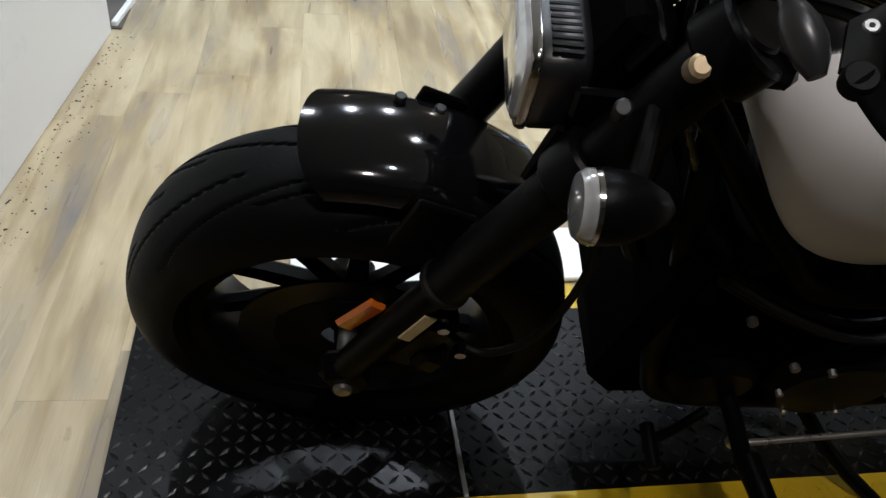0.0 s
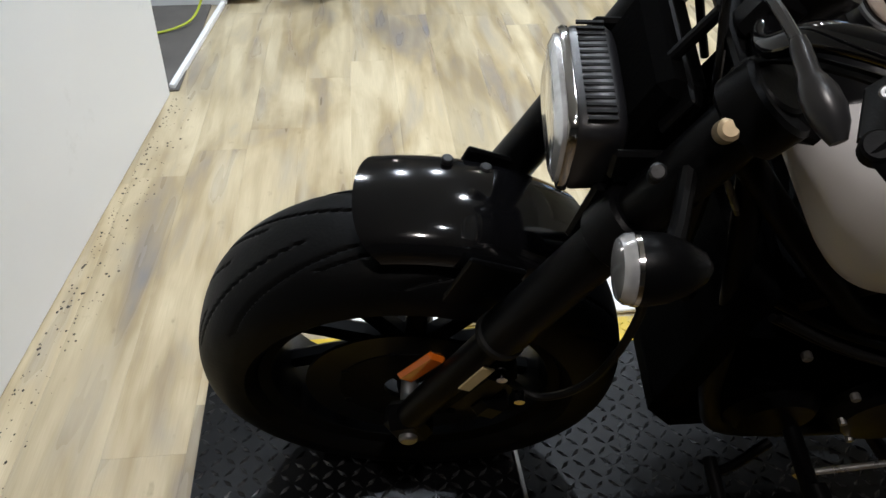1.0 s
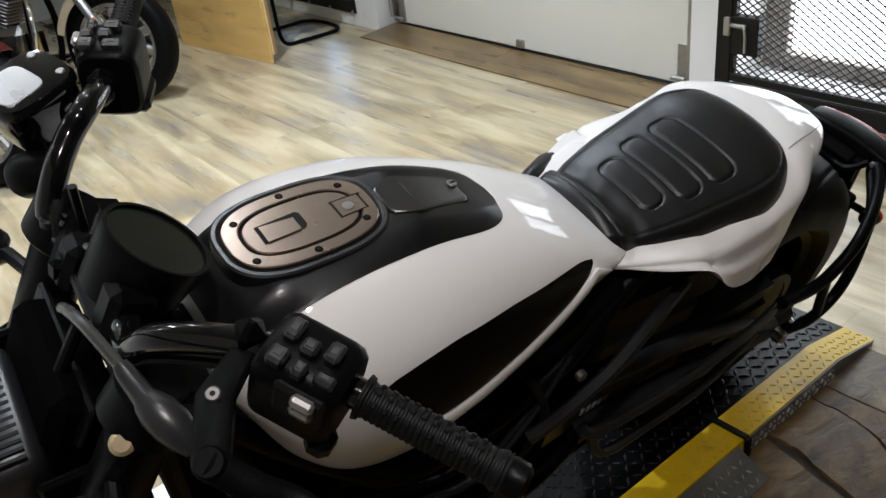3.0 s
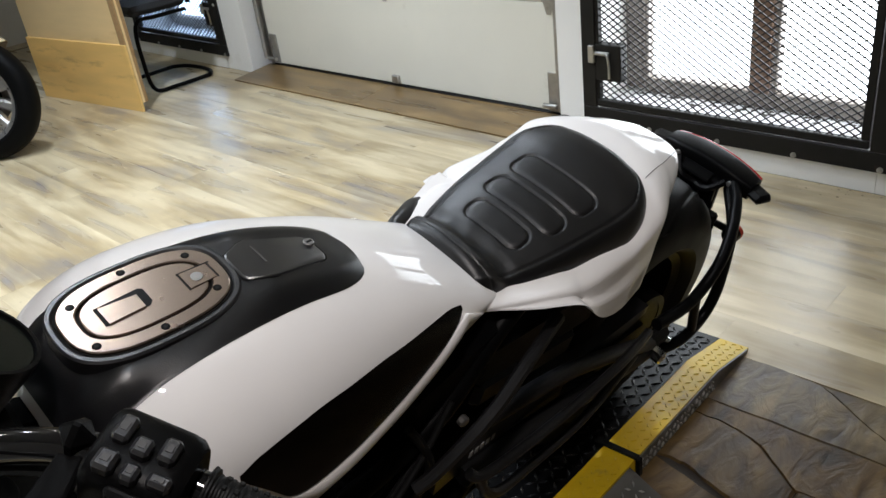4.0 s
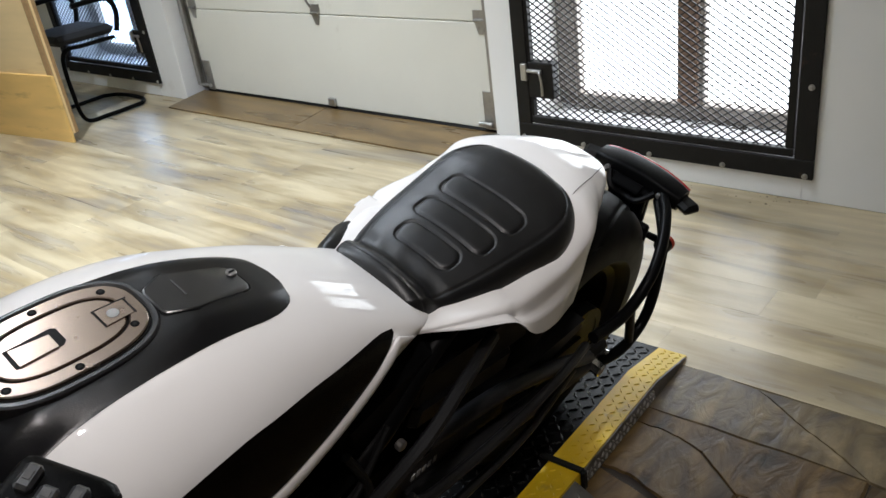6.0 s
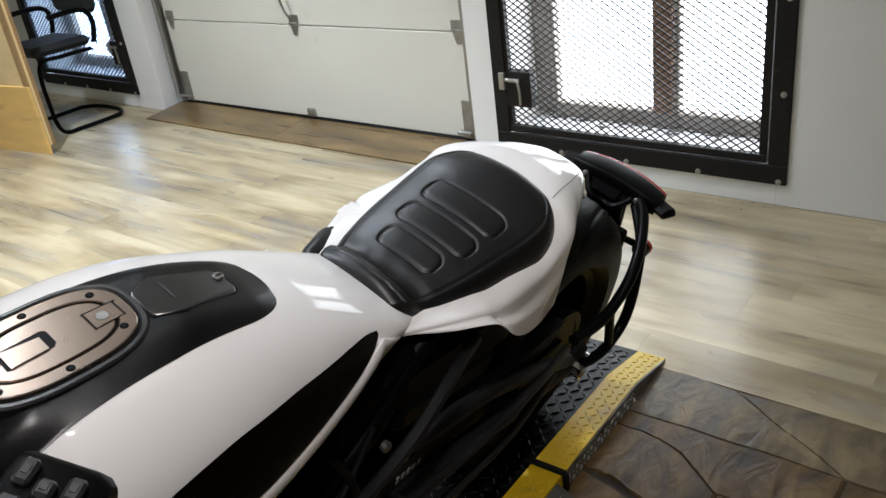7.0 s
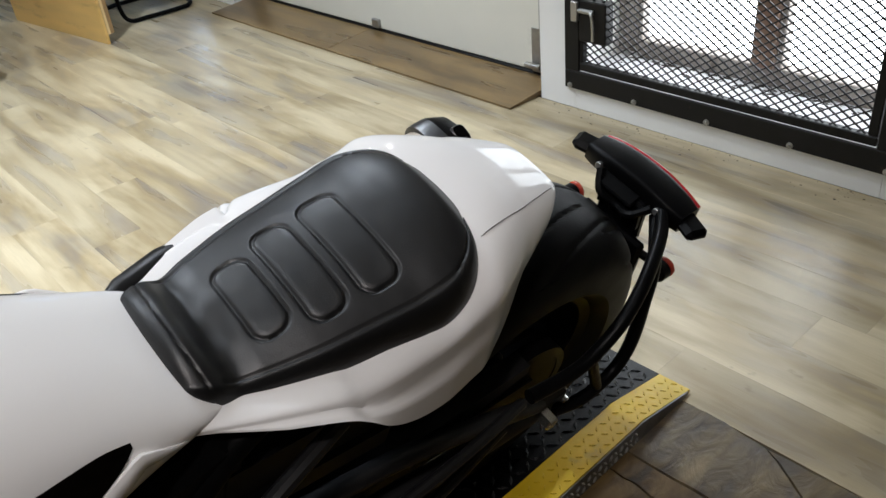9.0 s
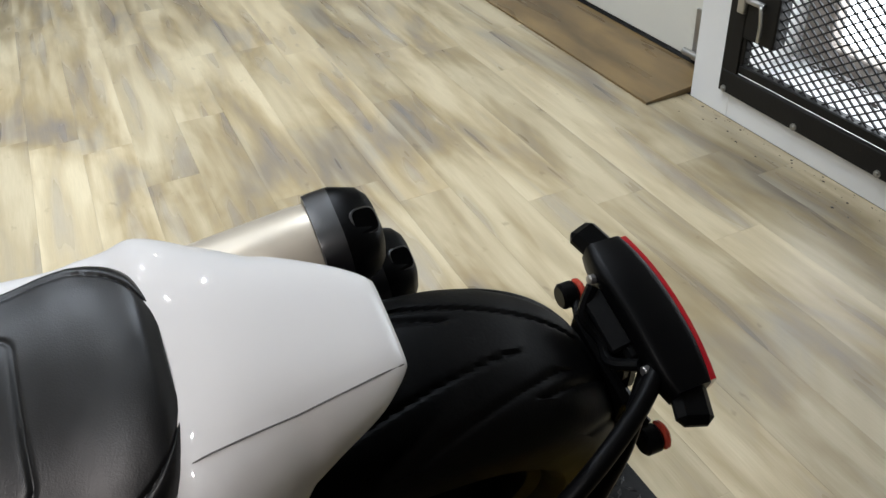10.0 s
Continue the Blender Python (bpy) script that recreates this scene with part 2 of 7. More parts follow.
BLACK = mat("matt_black_metal", (0.0020, 0.0020, 0.0021), 0.42, 0.0, var=0.3, scale=14, bump=0.12, fine=300, spec=0.07)
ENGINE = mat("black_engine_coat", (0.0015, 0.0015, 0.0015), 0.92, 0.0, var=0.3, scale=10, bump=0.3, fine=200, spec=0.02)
INSERT = mat("dark_camo_panel", (0.0045, 0.0034, 0.0027), 0.18, var=0.8, scale=26, coat=0.0, stretch=(1, 1, 2.5), spec=0.16)
LEATHER = mat("black_seat_vinyl", (0.0045, 0.0045, 0.0048), 0.40, var=0.15, scale=12, bump=0.12, fine=700, rough_var=0.04, spec=0.52)
RAIL = mat("grey_black_tube", (0.009, 0.009, 0.0095), 0.4, var=0.2, scale=16, bump=0.1, fine=300, spec=0.4)
TYRE = mat("tyre_rubber", (0.0026, 0.0026, 0.0027), 0.5, var=0.25, scale=16, bump=0.15, fine=220, spec=0.08)
CHROME = mat("chrome", (0.62, 0.61, 0.60), 0.10, 1.0, var=0.06, rough_var=0.05)
ALLOY = mat("bright_alloy", (0.48, 0.47, 0.46), 0.30, 0.85, var=0.12, scale=20)
STEEL = mat("dull_steel", (0.30, 0.29, 0.28), 0.36, 0.9, var=0.2, scale=25)
BRONZE = mat("bronze_cap_metal", (0.345, 0.270, 0.220), 0.27, 0.95, var=0.03, scale=60, rough_var=0.01)
MUFFLER = mat("bronze_muffler_shield", (0.68, 0.61, 0.50), 0.34, 0.45, var=0.08, scale=9)
LENS = mat("clear_faceted_lens", (0.66, 0.67, 0.68), 0.14, 0.55, var=0.35, scale=70, coat=1.0, stretch=(1, 1, 0.4))
REDLENS = mat("red_lens", (0.42, 0.010, 0.018), 0.12, coat=1.0, var=0.1)
REDREFLECTOR = mat("red_reflector", (0.50, 0.06, 0.035), 0.2, coat=1.0, var=0.15, scale=60)
AMBER = mat("amber_reflector", (0.62, 0.13, 0.010), 0.2, coat=1.0, var=0.15, scale=60)
STICKER = mat("pale_warning_sticker", (0.62, 0.50, 0.28), 0.4, var=0.15, scale=40)
FAINT = mat("faint_print", (0.05, 0.05, 0.05), 0.5, var=0.1)
GREYPRINT = mat("grey_print", (0.36, 0.36, 0.36), 0.5, var=0.1)
SCREEN = mat("dark_instrument_glass", (0.008, 0.010, 0.008), 0.22, coat=0.0, var=0.1, spec=0.15)
REDPAINT = mat("candy_red_paint", (0.045, 0.0022, 0.0035), 0.2, coat=0.7, var=0.1, rough_var=0.04)
CREAM = mat("cream_paint", (0.62, 0.52, 0.36), 0.25, coat=1.0, var=0.05, rough_var=0.04)
CORD = mat("lime_cord", (0.46, 0.52, 0.03), 0.5, var=0.1)
REDCARD = mat("red_print", (0.50, 0.07, 0.04), 0.5, var=0.2)
FABRIC = mat("black_fabric", (0.014, 0.014, 0.017), 0.9, var=0.3, bump=0.4, fine=300)

# ---- mesh tools ----
def finish(name, bm, material, parent=None, label="", angle=35, smooth=True):
    mesh = bpy.data.meshes.new(name)
    bmesh.ops.recalc_face_normals(bm, faces=bm.faces)
    bm.to_mesh(mesh)
    bm.free()
    if smooth:
        for p in mesh.polygons:
            p.use_smooth = True
        mesh.set_sharp_from_angle(angle=radians(angle))
    mesh.materials.append(material)
    ob = new(name, mesh)
    if parent:
        ob.parent = parent
    if label:
        ob["label"] = label
    return ob


def part(name, bm, material, parent, label="", angle=35):
    return finish(name, bm, material, parent, label, angle)


def thing(name, label, category, group="", m=None):
    ob = tagged(new(name), label, category, group)
    if m:
        ob.matrix_world = m
    return ob


def setting(name, bm, material, label="", category="", angle=35):
    return tagged(finish(name, bm, material, None, "", angle), label, category, "", "structure")


def box(bm, centre, size, bevel=0.004, m=None):
    """A box with chamfered edges."""
    hx, hy, hz = (s / 2 for s in size)
    b = min(bevel, 0.45 * min(hx, hy, hz) * 2)
    verts = []
    for sx in (-1, 1):
        for sy in (-1, 1):
            for sz in (-1, 1):
                for ax in range(3):
                    p = [sx * (hx - b), sy * (hy - b), sz * (hz - b)]
                    p[ax] = (sx * hx, sy * hy, sz * hz)[ax]
                    q = Vector(p)
                    if m:
                        q = m @ q
                    verts.append(bm.verts.new(q + Vector(centre)))
    bmesh.ops.convex_hull(bm, input=verts)
    return bm


def turn(rx=0, ry=0, rz=0):
    return Euler([radians(a) for a in (rx, ry, rz)]).to_matrix()


def loft(bm, rings, closed=True, caps=True):
    rows = [[bm.verts.new(p) for p in ring] for ring in rings]
    n = len(rows[0])
    for a, b in zip(rows, rows[1:]):
        for i in range(n if closed else n - 1):
            j = (i + 1) % n
            bm.faces.new((a[i], a[j], b[j], b[i]))
    if caps and closed:
        bm.faces.new(rows[0][::-1])
        bm.faces.new(rows[-1])
    return bm


def across(d):
    d = Vector(d).normalized()
    side = d.cross(Vector((0, 0, 1)) if abs(d.z) < 0.9 else Vector((0, 1, 0))).normalized()
    return side, d.cross(side).normalized()


def rod(bm, stations, seg=16):
    """A round body through (place, radius) stations."""
    rings = []
    far = max(stations, key=lambda q: (Vector(q[0]) - Vector(stations[0][0])).length)
    axis = Vector(far[0]) - Vector(stations[0][0])
    for p, r in stations:
        s, u = across(axis)
        rings.append([Vector(p) + s * (r * math.cos(t)) + u * (r * math.sin(t)) for t in [2 * math.pi * i / seg for i in range(seg)]])
    return loft(bm, rings)


def cyl(bm, a, b, r, r2=None, seg=20, bevel=0.0):
    a, b = Vector(a), Vector(b)
    r2 = r if r2 is None else r2
    s, u = across(b - a)
    d = (b - a).normalized()
    ring = lambda c, q: [c + s * (q * math.cos(t)) + u * (q * math.sin(t)) for t in [2 * math.pi * i / seg for i in range(seg)]]
    if bevel:
        rings = [ring(a, r - bevel), ring(a + d * bevel, r), ring(b - d * bevel, r2), ring(b, r2 - bevel)]
    else:
        rings = [ring(a, r), ring(b, r2)]
    return loft(bm, rings)


def smooth_path(points, steps=6):
    pts = [Vector(p) for p in points]
    out = []
    for k in range(len(pts) - 1):
        p0, p1, p2, p3 = pts[max(0, k - 1)], pts[k], pts[k + 1], pts[min(len(pts) - 1, k + 2)]
        for i in range(steps):
            t = i / steps
            out.append(0.5 * ((2 * p1) + (p2 - p0) * t + (2 * p0 - 5 * p1 + 4 * p2 - p3) * t * t + (3 * p1 - p0 - 3 * p2 + p3) * t ** 3))
    out.append(pts[-1])
    return out


def tube(bm, points, r, seg=12, steps=6):
    path = smooth_path(points, steps)
    rings, side = [], None
    for k, p in enumerate(path):
        d = (path[min(k + 1, len(path) - 1)] - path[max(k - 1, 0)]).normalized()
        if side is None:
            side = across(d)[0]
        side = (side - d * side.dot(d)).normalized()
        up = d.cross(side)
        rings.append([p + side * (r * math.cos(t)) + up * (r * math.sin(t)) for t in [2 * math.pi * i / seg for i in range(seg)]])
    return loft(bm, rings)


def ball(bm, centre, radii, seg=20, rows=12, m=None):
    rings = []
    for k in range(1, rows):
        a = math.pi * k / rows
        ring = []
        for i in range(seg):
            t = 2 * math.pi * i / seg
            q = Vector((radii[0] * math.sin(a) * math.cos(t), radii[1] * math.sin(a) * math.sin(t), radii[2] * math.cos(a)))
            ring.append((m @ q if m else q) + Vector(centre))
        rings.append(ring)
    return loft(bm, rings)


def plate(bm, outline, low, high, place=None, bevel=0.0):
    """An extruded outline of (a, b) points; place maps (a, b, c) to a point."""
    place = place or (lambda a, b, c: (a, b, c))
    ca = sum(p[0] for p in outline) / len(outline)
    cb = sum(p[1] for p in outline) / len(outline)
    shrink = lambda k: [(ca + (a - ca) * k, cb + (b - cb) * k) for a, b in outline]
    size = max(max(abs(a - ca), abs(b - cb)) for a, b in outline)
    k = 1 - bevel / size
    rings = [[place(a, b, low) for a, b in outline], [place(a, b, high - bevel) for a, b in outline]]
    if bevel:
        rings.append([place(a, b, high) for a, b in shrink(k)])
    return loft(bm, rings)


def stadium(la, lb, n=40, power=2.6):
    """Outline of a rounded oblong with half sizes la, lb."""
    out = []
    for i in range(n):
        t = 2 * math.pi * i / n
        c, s = math.cos(t), math.sin(t)
        out.append((la * math.copysign(abs(c) ** (2 / power), c), lb * math.copysign(abs(s) ** (2 / power), s)))
    return out


def smooth_table(table, x):
    """A table read with a smooth cubic between its stations."""
    if x <= table[0][0]:
        return list(table[0][1:])
    if x >= table[-1][0]:
        return list(table[-1][1:])
    k = max(i for i in range(len(table) - 1) if table[i][0] <= x)
    p = [table[max(0, k - 1)], table[k], table[k + 1], table[min(len(table) - 1, k + 2)]]
    h = p[2][0] - p[1][0]
    f = (x - p[1][0]) / h
    out = []
    for c in range(1, len(table[0])):
        m1 = (p[2][c] - p[0][c]) / max(1e-6, p[2][0] - p[0][0]) * h
        m2 = (p[3][c] - p[1][c]) / max(1e-6, p[3][0] - p[1][0]) * h
        out.append((2 * f ** 3 - 3 * f * f + 1) * p[1][c] + (f ** 3 - 2 * f * f + f) * m1 + (3 * f * f - 2 * f ** 3) * p[2][c] + (f ** 3 - f * f) * m2)
    return out

# ---- the room ----
EAST, DOORFACE, HIGH = 3.535, 3.66, 3.0
NORTH, SOUTH, WEST = 7.2, -3.6, -4.2


def wall_piece(bm, x0, x1, y0, y1, z0, z1):
    return box(bm, ((x0 + x1) / 2, (y0 + y1) / 2, (z0 + z1) / 2), (x1 - x0, y1 - y0, z1 - z0), 0.002)


CAGES = [(0.18, 1.37), (4.34, 5.52)]
CAGE_LOW, CAGE_TOP, WALL_BACK = 0.13, 1.42, 3.90
WIN_MID, WIN_TALL = (CAGE_LOW + 0.03 + CAGE_TOP) / 2, CAGE_TOP - CAGE_LOW - 0.04
bm = bmesh.new()
wall_piece(bm, EAST, WALL_BACK, SOUTH, CAGES[0][0], 0, HIGH)
wall_piece(bm, EAST, WALL_BACK, CAGES[0][0], CAGES[0][1], 0, CAGE_LOW)
wall_piece(bm, EAST, WALL_BACK, CAGES[0][0], CAGES[0][1], CAGE_TOP, HIGH)
wall_piece(bm, EAST, WALL_BACK, CAGES[0][1], 1.55, 0, HIGH)
wall_piece(bm, EAST, WALL_BACK, 4.05, CAGES[1][0], 0, HIGH)
wall_piece(bm, EAST, WALL_BACK, CAGES[1][0], CAGES[1][1], 0, CAGE_LOW)
wall_piece(bm, EAST, WALL_BACK, CAGES[1][0], CAGES[1][1], CAGE_TOP, HIGH)
wall_piece(bm, EAST, WALL_BACK, CAGES[1][1], NORTH, 0, HIGH)
wall_piece(bm, EAST, WALL_BACK, 1.55, 4.05, 2.45, HIGH)
setting("wall_east", bm, WALL, "white painted plaster wall with two caged windows", "wall")
# north, south and west walls are out of view, added to close the room
bm = bmesh.new()
wall_piece(bm, WEST, WALL_BACK, NORTH, NORTH + 0.2, 0, HIGH)
setting("wall_north", bm, WALL, "plain white painted showroom wall", "wall")
bm = bmesh.new()
wall_piece(bm, WEST, WALL_BACK, SOUTH - 0.2, SOUTH, 0, HIGH)
setting("wall_south", bm, DARKWALL, "plain charcoal painted showroom wall", "wall")
bm = bmesh.new()
wall_piece(bm, WEST - 0.2, WEST, SOUTH - 0.2, NORTH + 0.2, 0, HIGH)
setting("wall_west", bm, DARKWALL, "plain charcoal painted showroom wall", "wall")
# unseen ceiling; its grey is set for bounce light and reflections
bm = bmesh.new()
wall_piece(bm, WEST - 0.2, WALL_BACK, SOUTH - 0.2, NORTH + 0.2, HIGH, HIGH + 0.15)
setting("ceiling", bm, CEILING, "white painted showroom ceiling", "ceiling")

# the white partition beside the front wheel, set a little askew, and the recess behind it
bm = bmesh.new()
a, b = Vector((-0.575, -1.4, 0)), Vector((-0.336, 2.075, 0))
d = (b - a).normalized()
nrm = Vector((-d.y, d.x, 0))
mid = (a + b) / 2 + nrm * 0.06
box(bm, (mid.x, mid.y, 1.2), ((b - a).length, 0.12, 2.4), 0.004, turn(0, 0, math.degrees(math.atan2(d.y, d.x))))
setting("partition_wall", bm, PANEL, "smooth white painted partition panel", "wall")
bm = bmesh.new()
box(bm, (-0.17, 2.985 + 0.55, 0.03 + 0.6), (0.15, 1.1, 1.2), 0.004)
box(bm, (-0.62, 2.985 + 0.05, 1.2), (0.75, 0.1, 2.4), 0.003)
setting("recess_wall", bm, WALL, "white painted boxed corner behind the partition", "wall")
bm = bmesh.new()
box(bm, (-0.297, 2.54, 0.012), (0.02, 0.86, 0.024), 0.003, turn(0, 0, -5))
setting("trim", bm, PANEL, "white painted floor trim strip", "trim")
bm = bmesh.new()
box(bm, (-0.66, 2.54, 0.004), (0.7, 0.88, 0.008), 0.002)
setting("recess_floor", bm, mat("dark_concrete", (0.10, 0.09, 0.08), 0.8, var=0.4, bump=0.4), "dark bare floor in the recess", "floor")
bm = bmesh.new()
tube(bm, [(-0.20, 2.97, 1.25), (-0.235, 2.93, 0.9), (-0.255, 2.90, 0.5), (-0.275, 2.86, 0.25), (-0.33, 2.76, 0.06), (-0.42, 2.66, 0.02), (-0.6, 2.6, 0.015)], 0.005, 8)
tagged(finish("extension_cord", bm, CORD), "lime green extension cord hanging down the white wall", "cable")
bm = bmesh.new()
box(bm, (-0.30, 2.965, 0.62), (0.075, 0.03, 0.20), 0.008)
tagged(finish("hanging_bag", bm, FABRIC), "small black pouch hanging on the recess wall", "bag")

# a striped yellow and red display stand at the end of the recess
stand = thing("display_stand", "yellow and red printed cardboard display stand", "display stand")
bm = bmesh.new()
box(bm, (-0.145, 3.80, 0.42), (0.10, 0.14, 0.76), 0.006, turn(0, 0, 8))
part("body", bm, YELLOW, stand)
bm = bmesh.new()
box(bm, (-0.085, 3.90, 0.42), (0.05, 0.16, 0.78), 0.004, turn(0, 0, 8))
part("side_panel", bm, REDCARD, stand, "red printed side panel")
bm = bmesh.new()
box(bm, (-0.145, 3.80, 0.022), (0.085, 0.12, 0.036), 0.004, turn(0, 0, 8))
part("base", bm, BLACK, stand, "black slotted base")

# ---- sectional garage door, seen from inside ----
door = tagged(new("door_1"), "closed cream sectional garage door with steel hinges", "garage door", "", "structure")
D0, D1 = 1.64, 3.98
zs = [0.045, 0.56, 1.07, 1.58, 2.09, 2.45]
for z0, z1 in zip(zs, zs[1:]):
    bm = bmesh.new()
    box(bm, (DOORFACE + 0.022, (D0 + D1) / 2, (z0 + z1) / 2), (0.044, D1 - D0, z1 - z0 - 0.004), 0.004)
    part("panel", bm, DOOR, door)
bm = bmesh.new()
box(bm, (DOORFACE + 0.02, (D0 + D1) / 2, 0.024), (0.05, D1 - D0, 0.042), 0.008)
part("bottom_seal", bm, RUBBER, door, "black rubber bottom seal")


def hinge(y, z, wide=0.05):
    bm = bmesh.new()
    plate(bm, [(-wide * 0.75, 0.055), (wide * 0.75, 0.055), (wide * 0.75, 0.02), (wide * 0.25, -0.055), (-wide * 0.25, -0.055), (-wide * 0.75, 0.02)], 0, 0.004, lambda p, q, c: (DOORFACE - c, y + p, z + q))
    cyl(bm, (DOORFACE - 0.010, y - wide * 0.6, z + 0.01), (DOORFACE - 0.010, y + wide * 0.6, z + 0.01), 0.007, seg=10)
    return part("hinge", bm, GALV, door, "galvanised steel hinge")


for z in zs[1:-1]:
    for y in (1.68, 2.79, 3.92):
        hinge(y, z)
bm = bmesh.new()
box(bm, (DOORFACE - 0.010, 2.78, 0.075), (0.022, 0.055, 0.045), 0.004)
part("bracket", bm, GALV, door, "small galvanised bottom bracket")
for y in (1.67, 3.93):
    bm = bmesh.new()
    box(bm, (DOORFACE - 0.003, y, 0.14), (0.006, 0.075, 0.19), 0.002)
    cyl(bm, (DOORFACE - 0.03, y - 0.03, 0.08), (DOORFACE - 0.03, y + 0.05, 0.08), 0.012, seg=12)
    part("corner_bracket", bm, GALV, door, "galvanised corner bracket with roller")
for y in (1.60, 4.01):
    bm = bmesh.new()
    box(bm, (DOORFACE - 0.018, y, 1.28), (0.05, 0.010, 2.4), 0.002)
    box(bm, (DOORFACE - 0.040, y + (0.014 if y < 2 else -0.014), 1.28), (0.006, 0.03, 2.4), 0.001)
    part("track", bm, GALV, door, "galvanised vertical door track")
bm = bmesh.new()
tube(bm, [(DOORFACE - 0.02, 2.80, 0.60), (DOORFACE - 0.05, 2.80, 0.66), (DOORFACE - 0.05, 2.83, 0.78), (DOORFACE - 0.02, 2.84, 0.86)], 0.006, 8)
part("pull_handle", bm, STEEL, door, "bent steel pull handle")
# black sheet added behind the door in place of unlit space
bm = bmesh.new()
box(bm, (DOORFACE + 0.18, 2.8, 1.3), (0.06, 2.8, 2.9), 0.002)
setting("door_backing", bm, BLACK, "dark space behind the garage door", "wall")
# worn plywood ramp in front of the door, two lengths of board butted together
ramp = thing("threshold_ramp", "worn brown plywood threshold ramp before the garage door", "ramp")
for y0, y1 in ((1.565, 2.842), (2.845, 4.02)):
    bm = bmesh.new()
    loft(bm, [[(3.365, y, 0.002), (3.365, y, 0.010), (DOORFACE - 0.004, y, 0.034), (DOORFACE - 0.004, y, 0.002)] for y in (y0, y1)])
    part("board", bm, THRESHOLD, ramp, "worn plywood board")


# ---- caged windows ----
def lattice(y0, y1, z0, z1, x):
    """Diamond lattice of two sets of slanting strands, cut to the frame."""
    pitch, rise, t = 0.043, 0.0140, 0.0027
    verts, faces = [], []
    ny, nz = int((y1 - y0) / (pitch / 2)), int((z1 - z0) / rise)
    for r in range(nz):
        for k in range(ny):
            ya, yb = y0 + k * pitch / 2, y0 + (k + 1) * pitch / 2
            up = (k + r) % 2 == 0
            za, zb = z0 + r * rise, z0 + (r + 1) * rise
            if not up:
                za, zb = zb, za
            i = len(verts)
            for yy, zz in ((ya, za), (yb, zb)):
                verts += [(x - t, yy, zz - t), (x + t, yy, zz - t), (x + t, yy, zz + t), (x - t, yy, zz + t)]
            for q in range(4):
                faces.append((i + q, i + (q + 1) % 4, i + 4 + (q + 1) % 4, i + 4 + q))
    return verts, faces


def bolt(x, y, z, holder, r=0.011):
    bm = bmesh.new()
    cyl(bm, (x, y, z), (x - 0.004, y, z), r, seg=12)
    cyl(bm, (x - 0.004, y, z), (x - 0.009, y, z), r * 0.72, r * 0.5, seg=10)
    return part("bolt", bm, GALV, holder, "galvanised bolt head")


